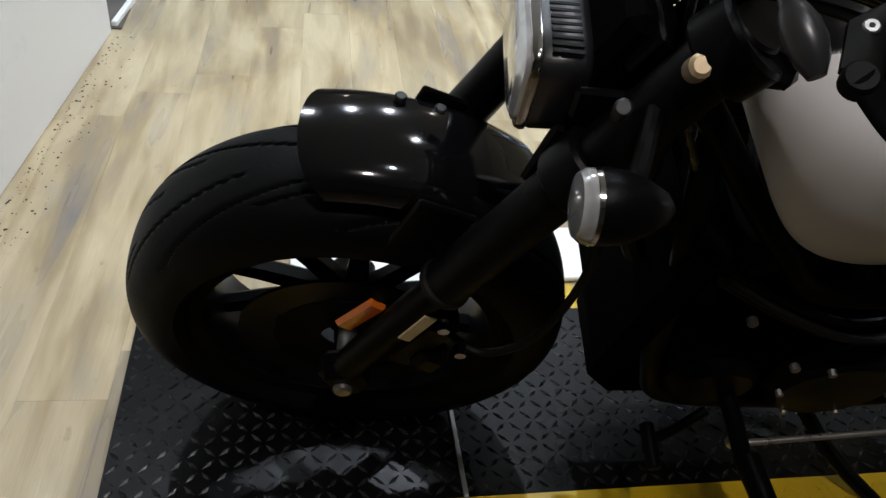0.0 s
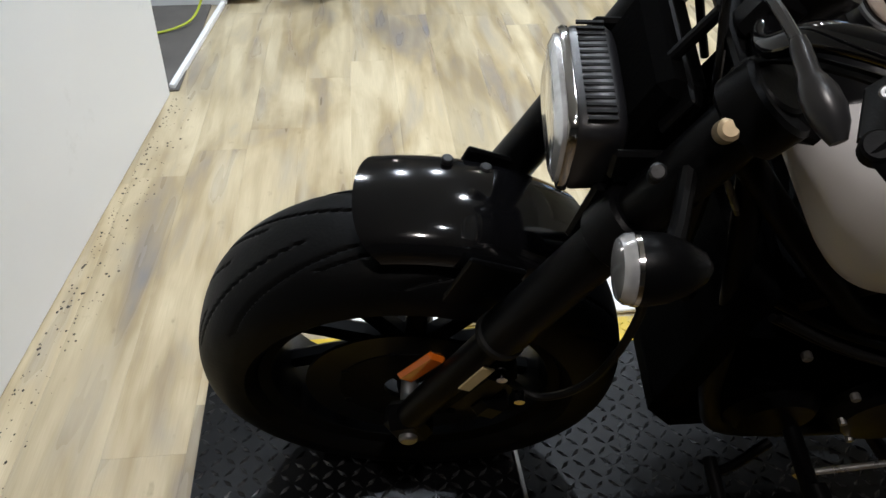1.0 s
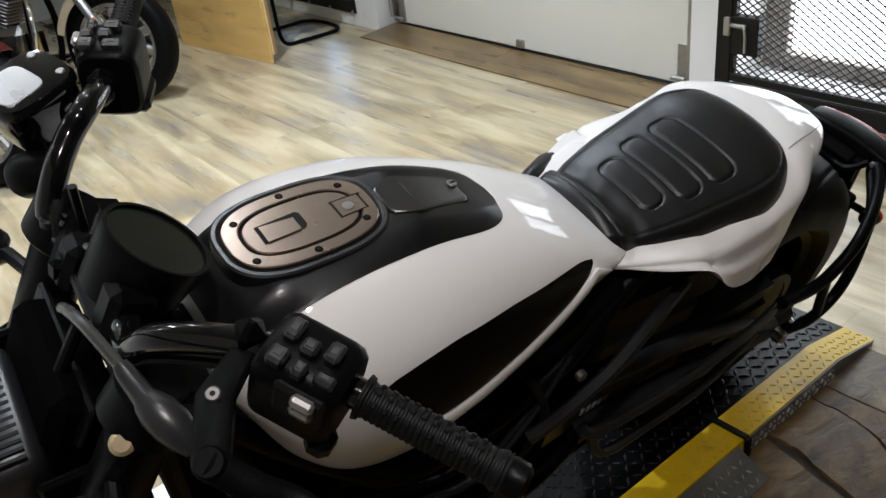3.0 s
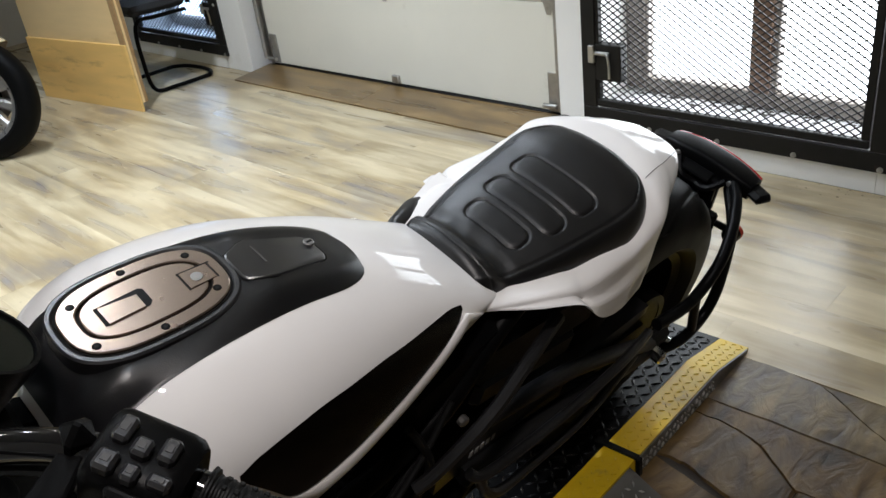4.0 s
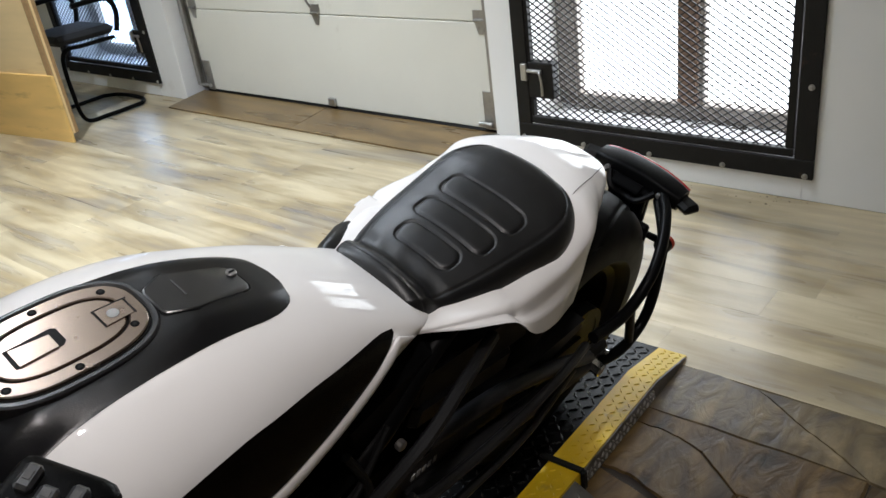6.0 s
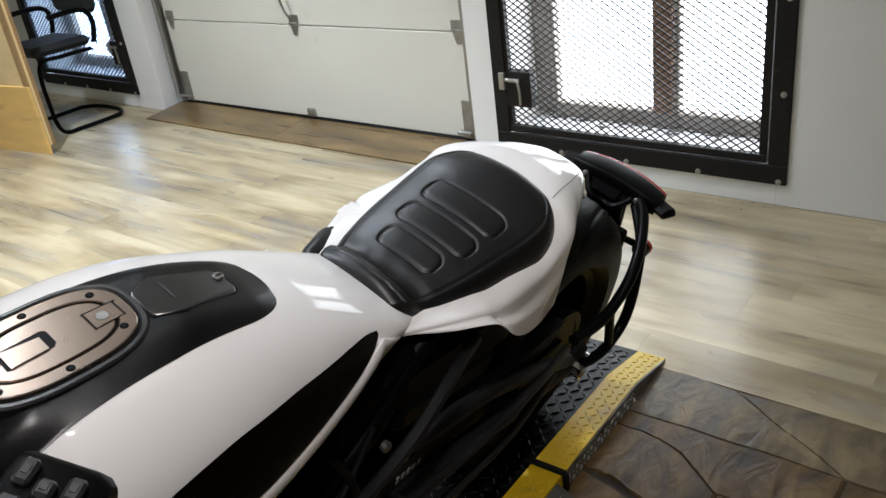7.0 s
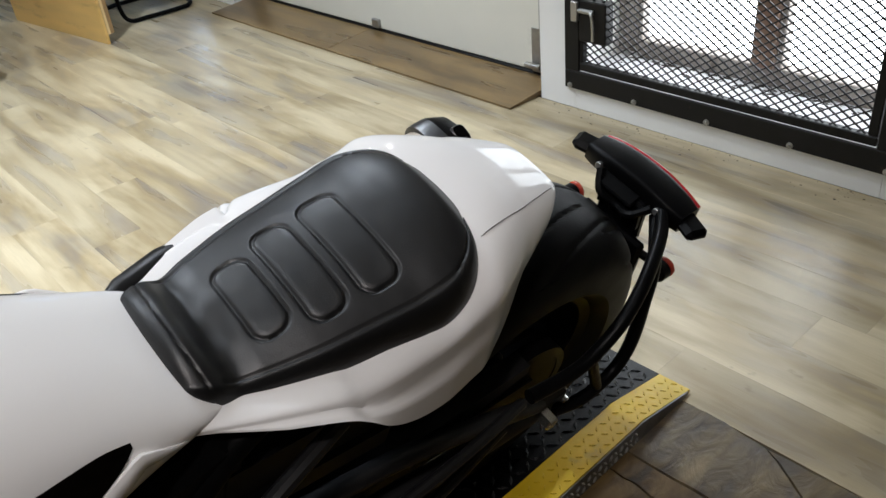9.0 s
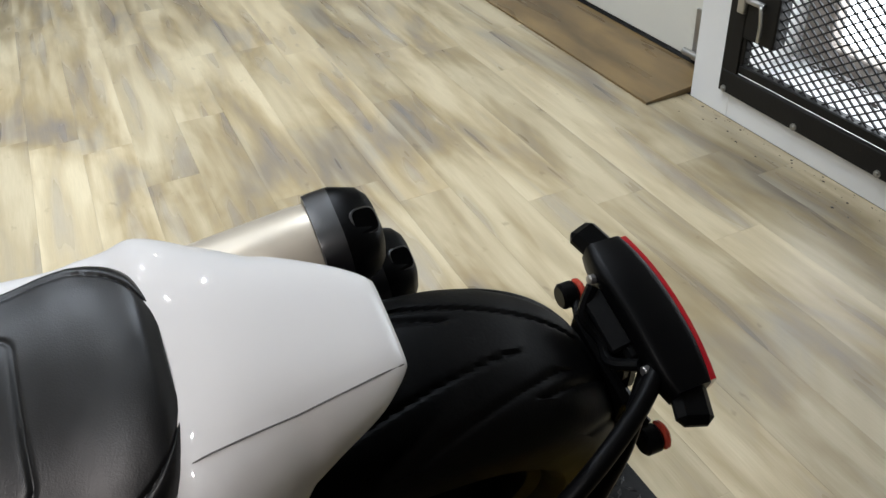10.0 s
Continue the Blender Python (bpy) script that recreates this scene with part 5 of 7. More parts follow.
def pad_half(a):
    return smooth_table([(0.795, 0.056), (0.825, 0.074), (0.88, 0.0755), (0.96, 0.073), (1.04, 0.068), (1.10, 0.062), (1.13, 0.055), (1.150, 0.044), (1.158, 0.032), (1.162, 0.016)], a)[0]


def pad_top(a, b):
    """Height of the cover at station a, b from its middle line."""
    half = pad_half(a)
    edge = tank_top(a, PAD_OFF + math.copysign(half, b or 1)) + 0.0015
    ease = min(1, max(0, (PAD1 - a) / 0.035))
    deck_c = min(tank_top(a, PAD_OFF) + 0.006, 1.0150) * ease + (tank_top(a, PAD_OFF) + 0.002) * (1 - ease)
    flat = half * 0.60
    f = max(0.0, (abs(b) - flat) / (half - flat))
    f = f * f * (1.6 - 0.6 * f)
    return deck_c - 0.0012 * (b / half) ** 2 + (edge - deck_c) * f


def under_cover(a, b):
    """The paint stops a little below the cover that lies on it."""
    if PAD0 < a < PAD1 - 0.02 and abs(b - PAD_OFF) < pad_half(a) * 0.88:
        return pad_top(a, b - PAD_OFF) - 0.005
    return 9.0


bm = bmesh.new()
rings = []
for i in range(64):
    a = TANK[0][0] + (TANK[-1][0] - TANK[0][0]) * i / 63
    crown, shoulder, belly, half = smooth_table(TANK, a)
    right = []
    for j in range(19):
        t = math.pi / 2 * j / 18
        pw = crown_power(a)
        right.append((half * math.sin(t) ** (2 / pw), shoulder + (crown - shoulder) * math.cos(t) ** (2 / pw)))
    for j in range(1, 11):
        c = shoulder + (belly - shoulder) * j / 10
        right.append((tank_side(a, c), c))
    ring = [(a, b, min(c, under_cover(a, b))) for b, c in right] + [(a, -b, min(c, under_cover(a, -b))) for b, c in reversed(right[1:])]
    rings.append(ring)
loft(bm, rings)
tank = part("fuel_tank", bm, WHITE, bike, "pearl white fuel tank", angle=50)
tank.location = (0, TANK_OFF, 0)

# dark side inserts
def insert_band(a):
    hi = smooth_table([(0.905, 0.925), (0.93, 0.934), (1.00, 0.938), (1.05, 0.932), (1.10, 0.922), (1.15, 0.909), (1.21, 0.893), (1.25, 0.880), (1.278, 0.867)], a)[0]
    lo = smooth_table([(0.905, 0.918), (0.93, 0.885), (0.96, 0.840), (0.99, 0.825), (1.05, 0.824), (1.12, 0.826), (1.17, 0.831), (1.215, 0.840), (1.25, 0.853), (1.278, 0.863)], a)[0]
    return lo, hi


for s in (-1, 1):
    bm = bmesh.new()
    grid = []
    for i in range(49):
        a = 0.905 + (1.278 - 0.905) * i / 48
        lo, hi = insert_band(a)
        row = []
        for j in range(15):
            c = lo + (hi - lo) * j / 14
            row.append(bm.verts.new((a, s * (tank_side(a, c) + 0.0022), c)))
        grid.append(row)
    for p, q in zip(grid, grid[1:]):
        for j in range(14):
            bm.faces.new((p[j], p[j + 1], q[j + 1], q[j]))
    ext = bmesh.ops.solidify(bm, geom=bm.faces[:], thickness=0.003)
    part("side_insert", bm, INSERT, tank, "dark patterned glossy side insert", angle=60)

for s in (-1, 1):
    # the white lip that runs under the insert to the seat
    bm = bmesh.new()
    rings = []
    for i in range(40):
        f = i / 39
        a = 0.955 + (1.330 - 0.955) * f
        lo = insert_band(min(a, 1.278))[0] - max(0, a - 1.278) * 0.75
        w = 0.0005 + 0.0125 * min(1, f * 8) * min(1, (1 - f) * 6)
        c0 = lo - 0.004 - w
        base = tank_side(a, c0)
        rings.append([(a, s * (base + w * 0.55 * math.cos(t) + 0.001), c0 + w * 1.2 * math.sin(t)) for t in [2 * math.pi * k / 14 for k in range(14)]])
    loft(bm, rings)
    part("tank_lip", bm, WHITE, tank, "pearl white lip below the insert")

bm = bmesh.new()
grid = []
for i in range(61):
    a = PAD0 + (PAD1 - PAD0) * i / 60
    row = []
    for j in range(41):
        b = (-1 + 2 * j / 40) * pad_half(a)
        row.append(bm.verts.new((a, b + PAD_OFF, pad_top(a, b))))
    grid.append(row)
for p, q in zip(grid, grid[1:]):
    for j in range(40):
        bm.faces.new((p[j], p[j + 1], q[j + 1], q[j]))
bmesh.ops.solidify(bm, geom=bm.faces[:], thickness=0.004)
pad = part("tank_pad", bm, PADBLACK, tank, "smooth black plastic tank cover", angle=60)
# a panel let into the cover, with a gap round it and the ignition switch behind
COVER = [(-0.055, 0.016), (-0.052, 0.022), (-0.030, 0.031), (-0.022, 0.0325), (0.046, 0.024), (0.052, 0.021), (0.056, 0.014), (0.056, -0.014), (0.052, -0.021), (0.046, -0.024), (-0.022, -0.0325), (-0.030, -0.031), (-0.052, -0.022), (-0.055, -0.016)]


def cover_ring(grow, lift):
    return [(1.060 + p * grow, PAD_OFF + q * grow, pad_top(1.060 + p * grow, q * grow) + lift) for p, q in COVER]


flap = part("key_cover", loft(bmesh.new(), [cover_ring(0.97, -0.004), cover_ring(0.97, 0.0016), cover_ring(0.935, 0.0026)]), PADBLACK, tank, "raised black plastic cover")
part("cover_gap", loft(bmesh.new(), [cover_ring(1.015, -0.004), cover_ring(1.015, 0.0005)]), RUBBER, flap)
bm = bmesh.new()
top = pad_top(1.108, 0.001) + 0.0022
cyl(bm, (1.108, 0.001, top - 0.002), (1.1085, 0.001, top + 0.0035), 0.0062, seg=16, bevel=0.001)
switch = part("key_switch", bm, STEEL, flap, "dark steel ignition switch")
bm = bmesh.new()
box(bm, (1.1086, 0.001, top + 0.0036), (0.0072, 0.0026, 0.0012), 0.0003)
part("key_slot", bm, RUBBER, switch)
bm = bmesh.new()
box(bm, (1.040, PAD_OFF + 0.004, pad_top(1.040, 0.004) + 0.0029), (0.0026, 0.028, 0.0008), 0.0002, turn(0, 9, 0))
part("print_bar", bm, FAINT, flap)

# filler: bezel, bronze ring, flap with a recessed latch and six screws
CAPA = 0.916


def cap_place(a, b, c):
    return (CAPA + a, b + CAP_OFF, 1.0105 - a * 0.03 + c)


def oblong_ring(bm, lo, li, wo, wi, low, high, bevel=0.0012):
    outer, inner = stadium(lo, wo, 72, 2.75), stadium(li, wi, 72, 2.75)
    rings = [[cap_place(*p, low) for p in outer], [cap_place(*p, high - bevel) for p in outer],
             [cap_place(p[0] * (1 - bevel / lo), p[1] * (1 - bevel / wo), high) for p in outer],
             [cap_place(p[0] * (1 + bevel / li), p[1] * (1 + bevel / wi), high) for p in inner],
             [cap_place(*p, high - bevel) for p in inner], [cap_place(*p, low) for p in inner]]
    rows = [[bm.verts.new(p) for p in ring] for ring in rings]
    n = 72
    for a, b in zip(rows, rows[1:] + rows[:1]):
        for i in range(n):
            j = (i + 1) % n
            bm.faces.new((a[i], a[j], b[j], b[i]))
    return bm


bezel = part("filler_bezel", oblong_ring(bmesh.new(), 0.0920, 0.0845, 0.0600, 0.0525, -0.010, 0.0095, 0.002), PADBLACK, tank, "smooth black filler surround")
part("filler_step", oblong_ring(bmesh.new(), 0.0842, 0.0822, 0.0522, 0.0502, -0.010, 0.0080, 0.0006), RUBBER, bezel)
part("filler_ring", oblong_ring(bmesh.new(), 0.0820, 0.0655, 0.0500, 0.0350, -0.006, 0.0112), BRONZE, tank, "bronze anodised filler ring")
bm = bmesh.new()
plate(bm, stadium(0.0625, 0.0322, 56, 2.75), -0.004, 0.0108, cap_place, 0.0014)
lid = part("filler_flap", bm, BRONZE, tank, "bronze anodised filler flap")
bm = bmesh.new()
plate(bm, stadium(0.0650, 0.0346, 56, 2.75), -0.004, 0.0066, cap_place)
part("flap_groove", bm, RUBBER, lid)
# finger recess with the tilted latch in it
bm = bmesh.new()
plate(bm, [(-0.047, -0.0125), (-0.001, -0.0105), (0.003, -0.006), (0.003, 0.012), (-0.001, 0.0150), (-0.047, 0.0130)], 0.0109, 0.0113, cap_place)
recess = part("latch_recess", bm, RUBBER, lid)
bm = bmesh.new()
loft(bm, [[cap_place(p, q, c) for p, q, c in ((-0.0435, -0.0125, lo), (-0.006, -0.0110, lo), (-0.006, 0.0075, lo), (-0.0435, 0.0105, lo))] for lo in (0.0110, 0.0128)])
part("latch", bm, BRONZE, recess, "bronze latch plate")
# lock block across the gap at the back
bm = bmesh.new()
plate(bm, [(0.040, -0.0145), (0.0700, -0.0135), (0.0700, 0.0085), (0.040, 0.0095)], 0.0109, 0.0120, cap_place, 0.0005)
lock = part("lock_block", bm, BRONZE, lid, "bronze lock block")
bm = bmesh.new()
cyl(bm, cap_place(0.053, -0.003, 0.0118), cap_place(0.053, -0.003, 0.0127), 0.0062, seg=20, bevel=0.0004)
part("lock", bm, STEEL, lock)
for line in ([(0.038, 0.0095), (0.074, 0.0085), (0.074, 0.0100), (0.038, 0.0110)], [(0.0385, -0.0145), (0.0400, -0.0145), (0.0400, 0.0110), (0.0385, 0.0110)], [(0.0705, -0.014), (0.0720, -0.014), (0.0720, 0.010), (0.0705, 0.010)]):
    part("lock_gap", plate(bmesh.new(), line, 0.0108, 0.01165, cap_place), RUBBER, lock)
for sa, sb in ((-0.003, 0.0430), (0.060, 0.0300), (0.061, -0.0270), (-0.005, -0.0430), (-0.065, -0.0290), (-0.062, 0.0270)):
    bm = bmesh.new()
    cyl(bm, cap_place(sa, sb, 0.0090), cap_place(sa, sb, 0.0118), 0.0046, seg=14, bevel=0.0008)
    screw = part("screw", bm, BLACK, bezel)
    bm = bmesh.new()
    cyl(bm, cap_place(sa, sb, 0.0112), cap_place(sa, sb, 0.0121), 0.0022, seg=6)
    part("socket", bm, RUBBER, screw)

# ---- seat ----
SEAT = [  # station, crown, half width, skirt
    (1.340, 0.838, 0.060, 0.820), (1.350, 0.853, 0.078, 0.812), (1.362, 0.858, 0.086, 0.806), (1.378, 0.853, 0.091, 0.802), (1.400, 0.835, 0.094, 0.799), (1.430, 0.841, 0.104, 0.797), (1.490, 0.852, 0.119, 0.797), (1.550, 0.860, 0.128, 0.800),
    (1.610, 0.869, 0.136, 0.803), (1.650, 0.877, 0.137, 0.812), (1.685, 0.882, 0.126, 0.826), (1.708, 0.881, 0.100, 0.845), (1.722, 0.873, 0.062, 0.857)]
PADS = [(1.441, 1.480, 0.050), (1.500, 1.542, 0.066), (1.564, 1.610, 0.070)]
SEAT_OFF, PADS_OFF = -0.008, -0.007


def rounded(a, b, a0, a1, half, r=0.014):
    """Signed distance to a rounded oblong."""
    ca, ha = (a0 + a1) / 2, (a1 - a0) / 2
    dx, dy = abs(a - ca) - ha + r, abs(b) - half + r
    return math.hypot(max(dx, 0), max(dy, 0)) + min(max(dx, dy), 0) - r


def seat_top(a, b):
    crown, half, skirt = smooth_table(SEAT, a)
    k = min(1, abs(b) / half)
    # the top panel bows gently to its seam, then the side falls away
    seam = 0.83 if a < 1.66 else 0.83 - 0.10 * (a - 1.66) / 0.062
    fall = crown - skirt
    if k < seam:
        c = crown - 0.30 * fall * (k / seam) ** 2.4
    else:
        c = skirt + 0.70 * fall * max(0.0, 1 - ((k - seam) / (1 - seam)) ** 1.9) ** 0.62
    for a0, a1, hw in PADS:
        d = rounded(a, b - PADS_OFF, a0 - 0.004, a1 + 0.001, hw + 0.004, 0.018)
        c -= 0.0026 * math.exp(-(d / 0.0021) ** 2)
        if d < 0:
            c += 0.0010 * min(1, -d / 0.008)
    if a > 1.385:
        rail = (k - seam) * half
        c -= 0.0022 * math.exp(-(rail / 0.0019) ** 2)
    # seam of the rolled front edge and folds that run back from it
    c -= 0.0026 * math.exp(-((a - 1.3655 - 0.7 * b * b) / 0.0016) ** 2)
    if 1.37 < a < 1.46:
        fold = math.exp(-((a - 1.412) / 0.022) ** 2)
        c += fold * (0.0006 * math.sin(b * 62 + a * 40) + 0.0005 * math.sin(b * 133 - a * 75))
    return c + 0.0004 * noise.noise(Vector((a * 16, b * 13, 0))) + 0.0003 * noise.noise(Vector((a * 48, b * 40, 5)))


bm = bmesh.new()
rings = []
for i in range(240):
    a = SEAT[0][0] + (SEAT[-1][0] - SEAT[0][0]) * i / 239
    crown, half, skirt = smooth_table(SEAT, a)
    ring = []
    for j in range(161):
        f = -1 + 2 * j / 160
        b = half * (f if abs(f) < 0.8 else math.copysign(0.8 + 0.2 * math.sin((abs(f) - 0.8) / 0.2 * math.pi / 2), f))
        ring.append((a, b, seat_top(a, b)))
    ring += [(a, half * 0.985, skirt - 0.010), (a, half * 0.9, skirt - 0.016), (a, -half * 0.9, skirt - 0.016), (a, -half * 0.985, skirt - 0.010)]
    rings.append(ring)
loft(bm, rings)
seat = part("seat", bm, LEATHER, bike, "black stitched vinyl solo seat", angle=60)
seat.location = (0, SEAT_OFF, 0)

# ---- tail unit ----
TAIL = [  # station, crown, half width, lower edge, flare of the lower edge
    (1.336, 0.820, 0.104, 0.810, 0.00), (1.390, 0.815, 0.124, 0.802, 0.02), (1.450, 0.814, 0.146, 0.796, 0.04), (1.485, 0.814, 0.156, 0.788, 0.06), (1.508, 0.814, 0.159, 0.768, 0.07), (1.530, 0.815, 0.161, 0.742, 0.07),
    (1.560, 0.818, 0.162, 0.716, 0.06), (1.600, 0.822, 0.161, 0.694, 0.05), (1.650, 0.832, 0.159, 0.680, 0.03), (1.690, 0.852, 0.156, 0.675, 0.02), (1.715, 0.869, 0.153, 0.674, 0.02), (1.755, 0.874, 0.136, 0.682, 0.02),
    (1.782, 0.870, 0.122, 0.706, 0.02), (1.800, 0.865, 0.113, 0.755, 0.0), (1.830, 0.855, 0.101, 0.777, -0.05), (1.880, 0.834, 0.077, 0.785, -0.10), (1.905, 0.822, 0.058, 0.794, -0.10), (1.914, 0.813, 0.048, 0.798, -0.06)]
bm = bmesh.new()
rings = []
for i in range(110):
    a = TAIL[0][0] + (TAIL[-1][0] - TAIL[0][0]) * i / 109
    crown, half, low, flare = smooth_table(TAIL, a)
    flat = min(1, max(0, (a - 1.66) / 0.1))
    pw = 3.4 - 0.6 * flat - 1.3 * math.exp(-((a - 1.645) / 0.055) ** 2)
    mid = max(low + 0.004, crown - 0.040 - 0.05 * flat)
    right = []
    for j in range(15):
        t = math.pi / 2 * j / 14
        right.append((half * math.sin(t) ** (2 / pw), mid + (crown - mid) * math.cos(t) ** (2 / pw)))
    for j in range(1, 13):
        f = j / 12
        step = 0.008 * min(1, max(0, (f - 0.30) / 0.18)) * min(1, max(0, (a - 1.36) / 0.06)) * min(1, max(0, (1.74 - a) / 0.10))
        right.append((half * (1 + flare * (f * f if flare < 0 else f)) + step, mid + (low - mid) * f))
    ahead = min(1, max(0, (1.535 - a) / 0.02))
    swell = 0.24 * min(1, max(0, (a - 1.525) / 0.02)) * min(1, max(0, (1.76 - a) / 0.18))
    far = []
    for b, c in right:
        drop = min(1, max(0, (crown - c) / max(0.02, crown - low)))
        far.append((a, b * (1 + swell * drop) * (1 - 0.10 * ahead), c + (max(c, crown - 0.012) - c) * ahead))
    rings.append(far + [(a, -b, c) for b, c in reversed(right[1:])])
loft(bm, rings)
tail = part("tail_cowl", bm, WHITE, bike, "pearl white tail cowl", angle=50)
tail.location = (0, -0.004, 0)
# shut line of the cowl's top panel
for s in (-1,):
    bm = bmesh.new()
    pts = []
    for k in range(9):
        a = 1.700 + (1.910 - 1.700) * k / 8
        crown, half, low, flare = smooth_table(TAIL, a)
        b = 0.094 - 0.046 * (k / 8) ** 1.5
        flat = min(1, max(0, (a - 1.66) / 0.1))
        pw = 3.4 - 0.6 * flat - 1.3 * math.exp(-((a - 1.645) / 0.055) ** 2)
        mid = max(low + 0.004, crown - 0.040 - 0.05 * flat)
        c = mid + (crown - mid) * max(0, 1 - (b / half) ** pw) ** (1 / pw)
        pts.append((a, s * b, c + 0.0004))
    tube(bm, pts, 0.0008, 6, 3)
    part("shut_line", bm, mat("grey_gap", (0.16, 0.155, 0.15), 0.8), tail)

# ---- frame, engine and the black machinery below ----
for s in (-1, 1):
    bm = bmesh.new()
    tube(bm, [(0.76, 0.05 * s, 0.86), (0.90, 0.11 * s, 0.70), (1.02, 0.125 * s, 0.60), (1.25, 0.125 * s, 0.64), (1.38, 0.115 * s, 0.76), (1.50, 0.10 * s, 0.78), (1.75, 0.09 * s, 0.76)], 0.017, 12)
    tube(bm, [(0.78, 0.05 * s, 0.84), (0.82, 0.10 * s, 0.60), (0.86, 0.12 * s, 0.36), (0.95, 0.12 * s, 0.24), (1.30, 0.12 * s, 0.24), (1.42, 0.12 * s, 0.36)], 0.017, 12)
    part("frame_rail", bm, BLACK, bike)
bm = bmesh.new()
box(bm, (0.735, 0, 0.86), (0.09, 0.075, 0.20), 0.02, turn(0, 25, 0))
part("headstock", bm, SATIN, bike)
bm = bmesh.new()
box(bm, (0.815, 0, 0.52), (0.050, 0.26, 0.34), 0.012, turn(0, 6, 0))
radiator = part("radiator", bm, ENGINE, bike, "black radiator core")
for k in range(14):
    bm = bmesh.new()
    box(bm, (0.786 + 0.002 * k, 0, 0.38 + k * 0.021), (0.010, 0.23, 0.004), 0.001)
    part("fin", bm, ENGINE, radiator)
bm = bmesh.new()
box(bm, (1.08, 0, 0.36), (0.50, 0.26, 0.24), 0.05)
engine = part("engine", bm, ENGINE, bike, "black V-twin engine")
# the gearbox block is added to stop light passing behind the engine
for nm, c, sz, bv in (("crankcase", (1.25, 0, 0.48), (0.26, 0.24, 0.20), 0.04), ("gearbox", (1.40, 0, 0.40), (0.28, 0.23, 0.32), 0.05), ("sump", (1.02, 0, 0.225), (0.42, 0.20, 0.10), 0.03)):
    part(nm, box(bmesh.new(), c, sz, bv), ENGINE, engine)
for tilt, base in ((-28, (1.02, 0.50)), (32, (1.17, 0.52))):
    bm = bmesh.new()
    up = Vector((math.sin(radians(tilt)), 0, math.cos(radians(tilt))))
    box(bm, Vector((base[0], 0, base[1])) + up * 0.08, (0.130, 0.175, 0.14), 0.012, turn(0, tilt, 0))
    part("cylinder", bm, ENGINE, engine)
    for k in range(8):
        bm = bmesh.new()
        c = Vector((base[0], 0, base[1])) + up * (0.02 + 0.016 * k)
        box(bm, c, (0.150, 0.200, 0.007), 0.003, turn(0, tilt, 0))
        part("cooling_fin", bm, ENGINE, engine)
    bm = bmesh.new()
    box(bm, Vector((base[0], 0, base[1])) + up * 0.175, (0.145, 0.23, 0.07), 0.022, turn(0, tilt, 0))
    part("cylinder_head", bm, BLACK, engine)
for s, r in ((-1, 0.105), (1, 0.115)):
    bm = bmesh.new()
    cyl(bm, (1.14, 0.125 * s, 0.36), (1.14, 0.165 * s, 0.36), r, r * 0.9, seg=36, bevel=0.010)
    cyl(bm, (0.96, 0.125 * s, 0.34), (0.96, 0.152 * s, 0.34), 0.075, 0.065, seg=30, bevel=0.008)
    part("engine_cover", bm, BLACK, engine)
    for k in range(6):
        t = math.pi * k / 3
        bm = bmesh.new()
        cyl(bm, (1.14 + 0.088 * math.cos(t), 0.160 * s, 0.36 + 0.088 * math.sin(t)), (1.14 + 0.088 * math.cos(t), 0.170 * s, 0.36 + 0.088 * math.sin(t)), 0.006, seg=8)
        part("bolt", bm, STEEL, engine)
# air box flank and wiring that show below the tank
bm = bmesh.new()
box(bm, (1.30, -0.095, 0.70), (0.20, 0.06, 0.13), 0.02, turn(0, -18, 0))
box(bm, (1.36, 0.0, 0.72), (0.22, 0.16, 0.12), 0.03)
box(bm, (1.62, 0.0, 0.715), (0.36, 0.22, 0.10), 0.03)
part("battery_box", bm, SATIN, bike)
bm = bmesh.new()
box(bm, (1.50, -0.105, 0.665), (0.33, 0.045, 0.12), 0.020, turn(0, 6, 0))
box(bm, (1.47, -0.120, 0.61), (0.26, 0.03, 0.06), 0.012, turn(0, 10, 0))
part("side_cover", bm, SATIN, bike, "satin black side cover")
for o, dz in ((0.0, 0.0), (0.018, 0.012), (-0.012, 0.02)):
    bm = bmesh.new()
    tube(bm, [(0.86, -0.12 + o, 0.62 + dz), (0.98, -0.145 + o, 0.56 + dz), (1.10, -0.150 + o, 0.52 + dz), (1.20, -0.14 + o, 0.58 + dz), (1.28, -0.12 + o, 0.66 + dz)], 0.006, 8)
    part("wire", bm, RUBBER, bike)
bm = bmesh.new()
tube(bm, [(1.20, -0.13, 0.68), (1.23, -0.155, 0.60), (1.22, -0.15, 0.50), (1.16, -0.14, 0.44)], 0.007, 8)
part("wire", bm, RUBBER, bike)
for c, r in (((1.285, -0.150, 0.655), 0.009), ((1.245, -0.158, 0.585), 0.007), ((1.33, -0.155, 0.59), 0.008), ((1.02, -0.165, 0.47), 0.007), ((0.90, -0.16, 0.60), 0.007)):
    bm = bmesh.new()
    cyl(bm, c, (c[0], c[1] - 0.012, c[2]), r, seg=10, bevel=0.002)
    part("fastener", bm, STEEL, bike, "bright steel fastener")

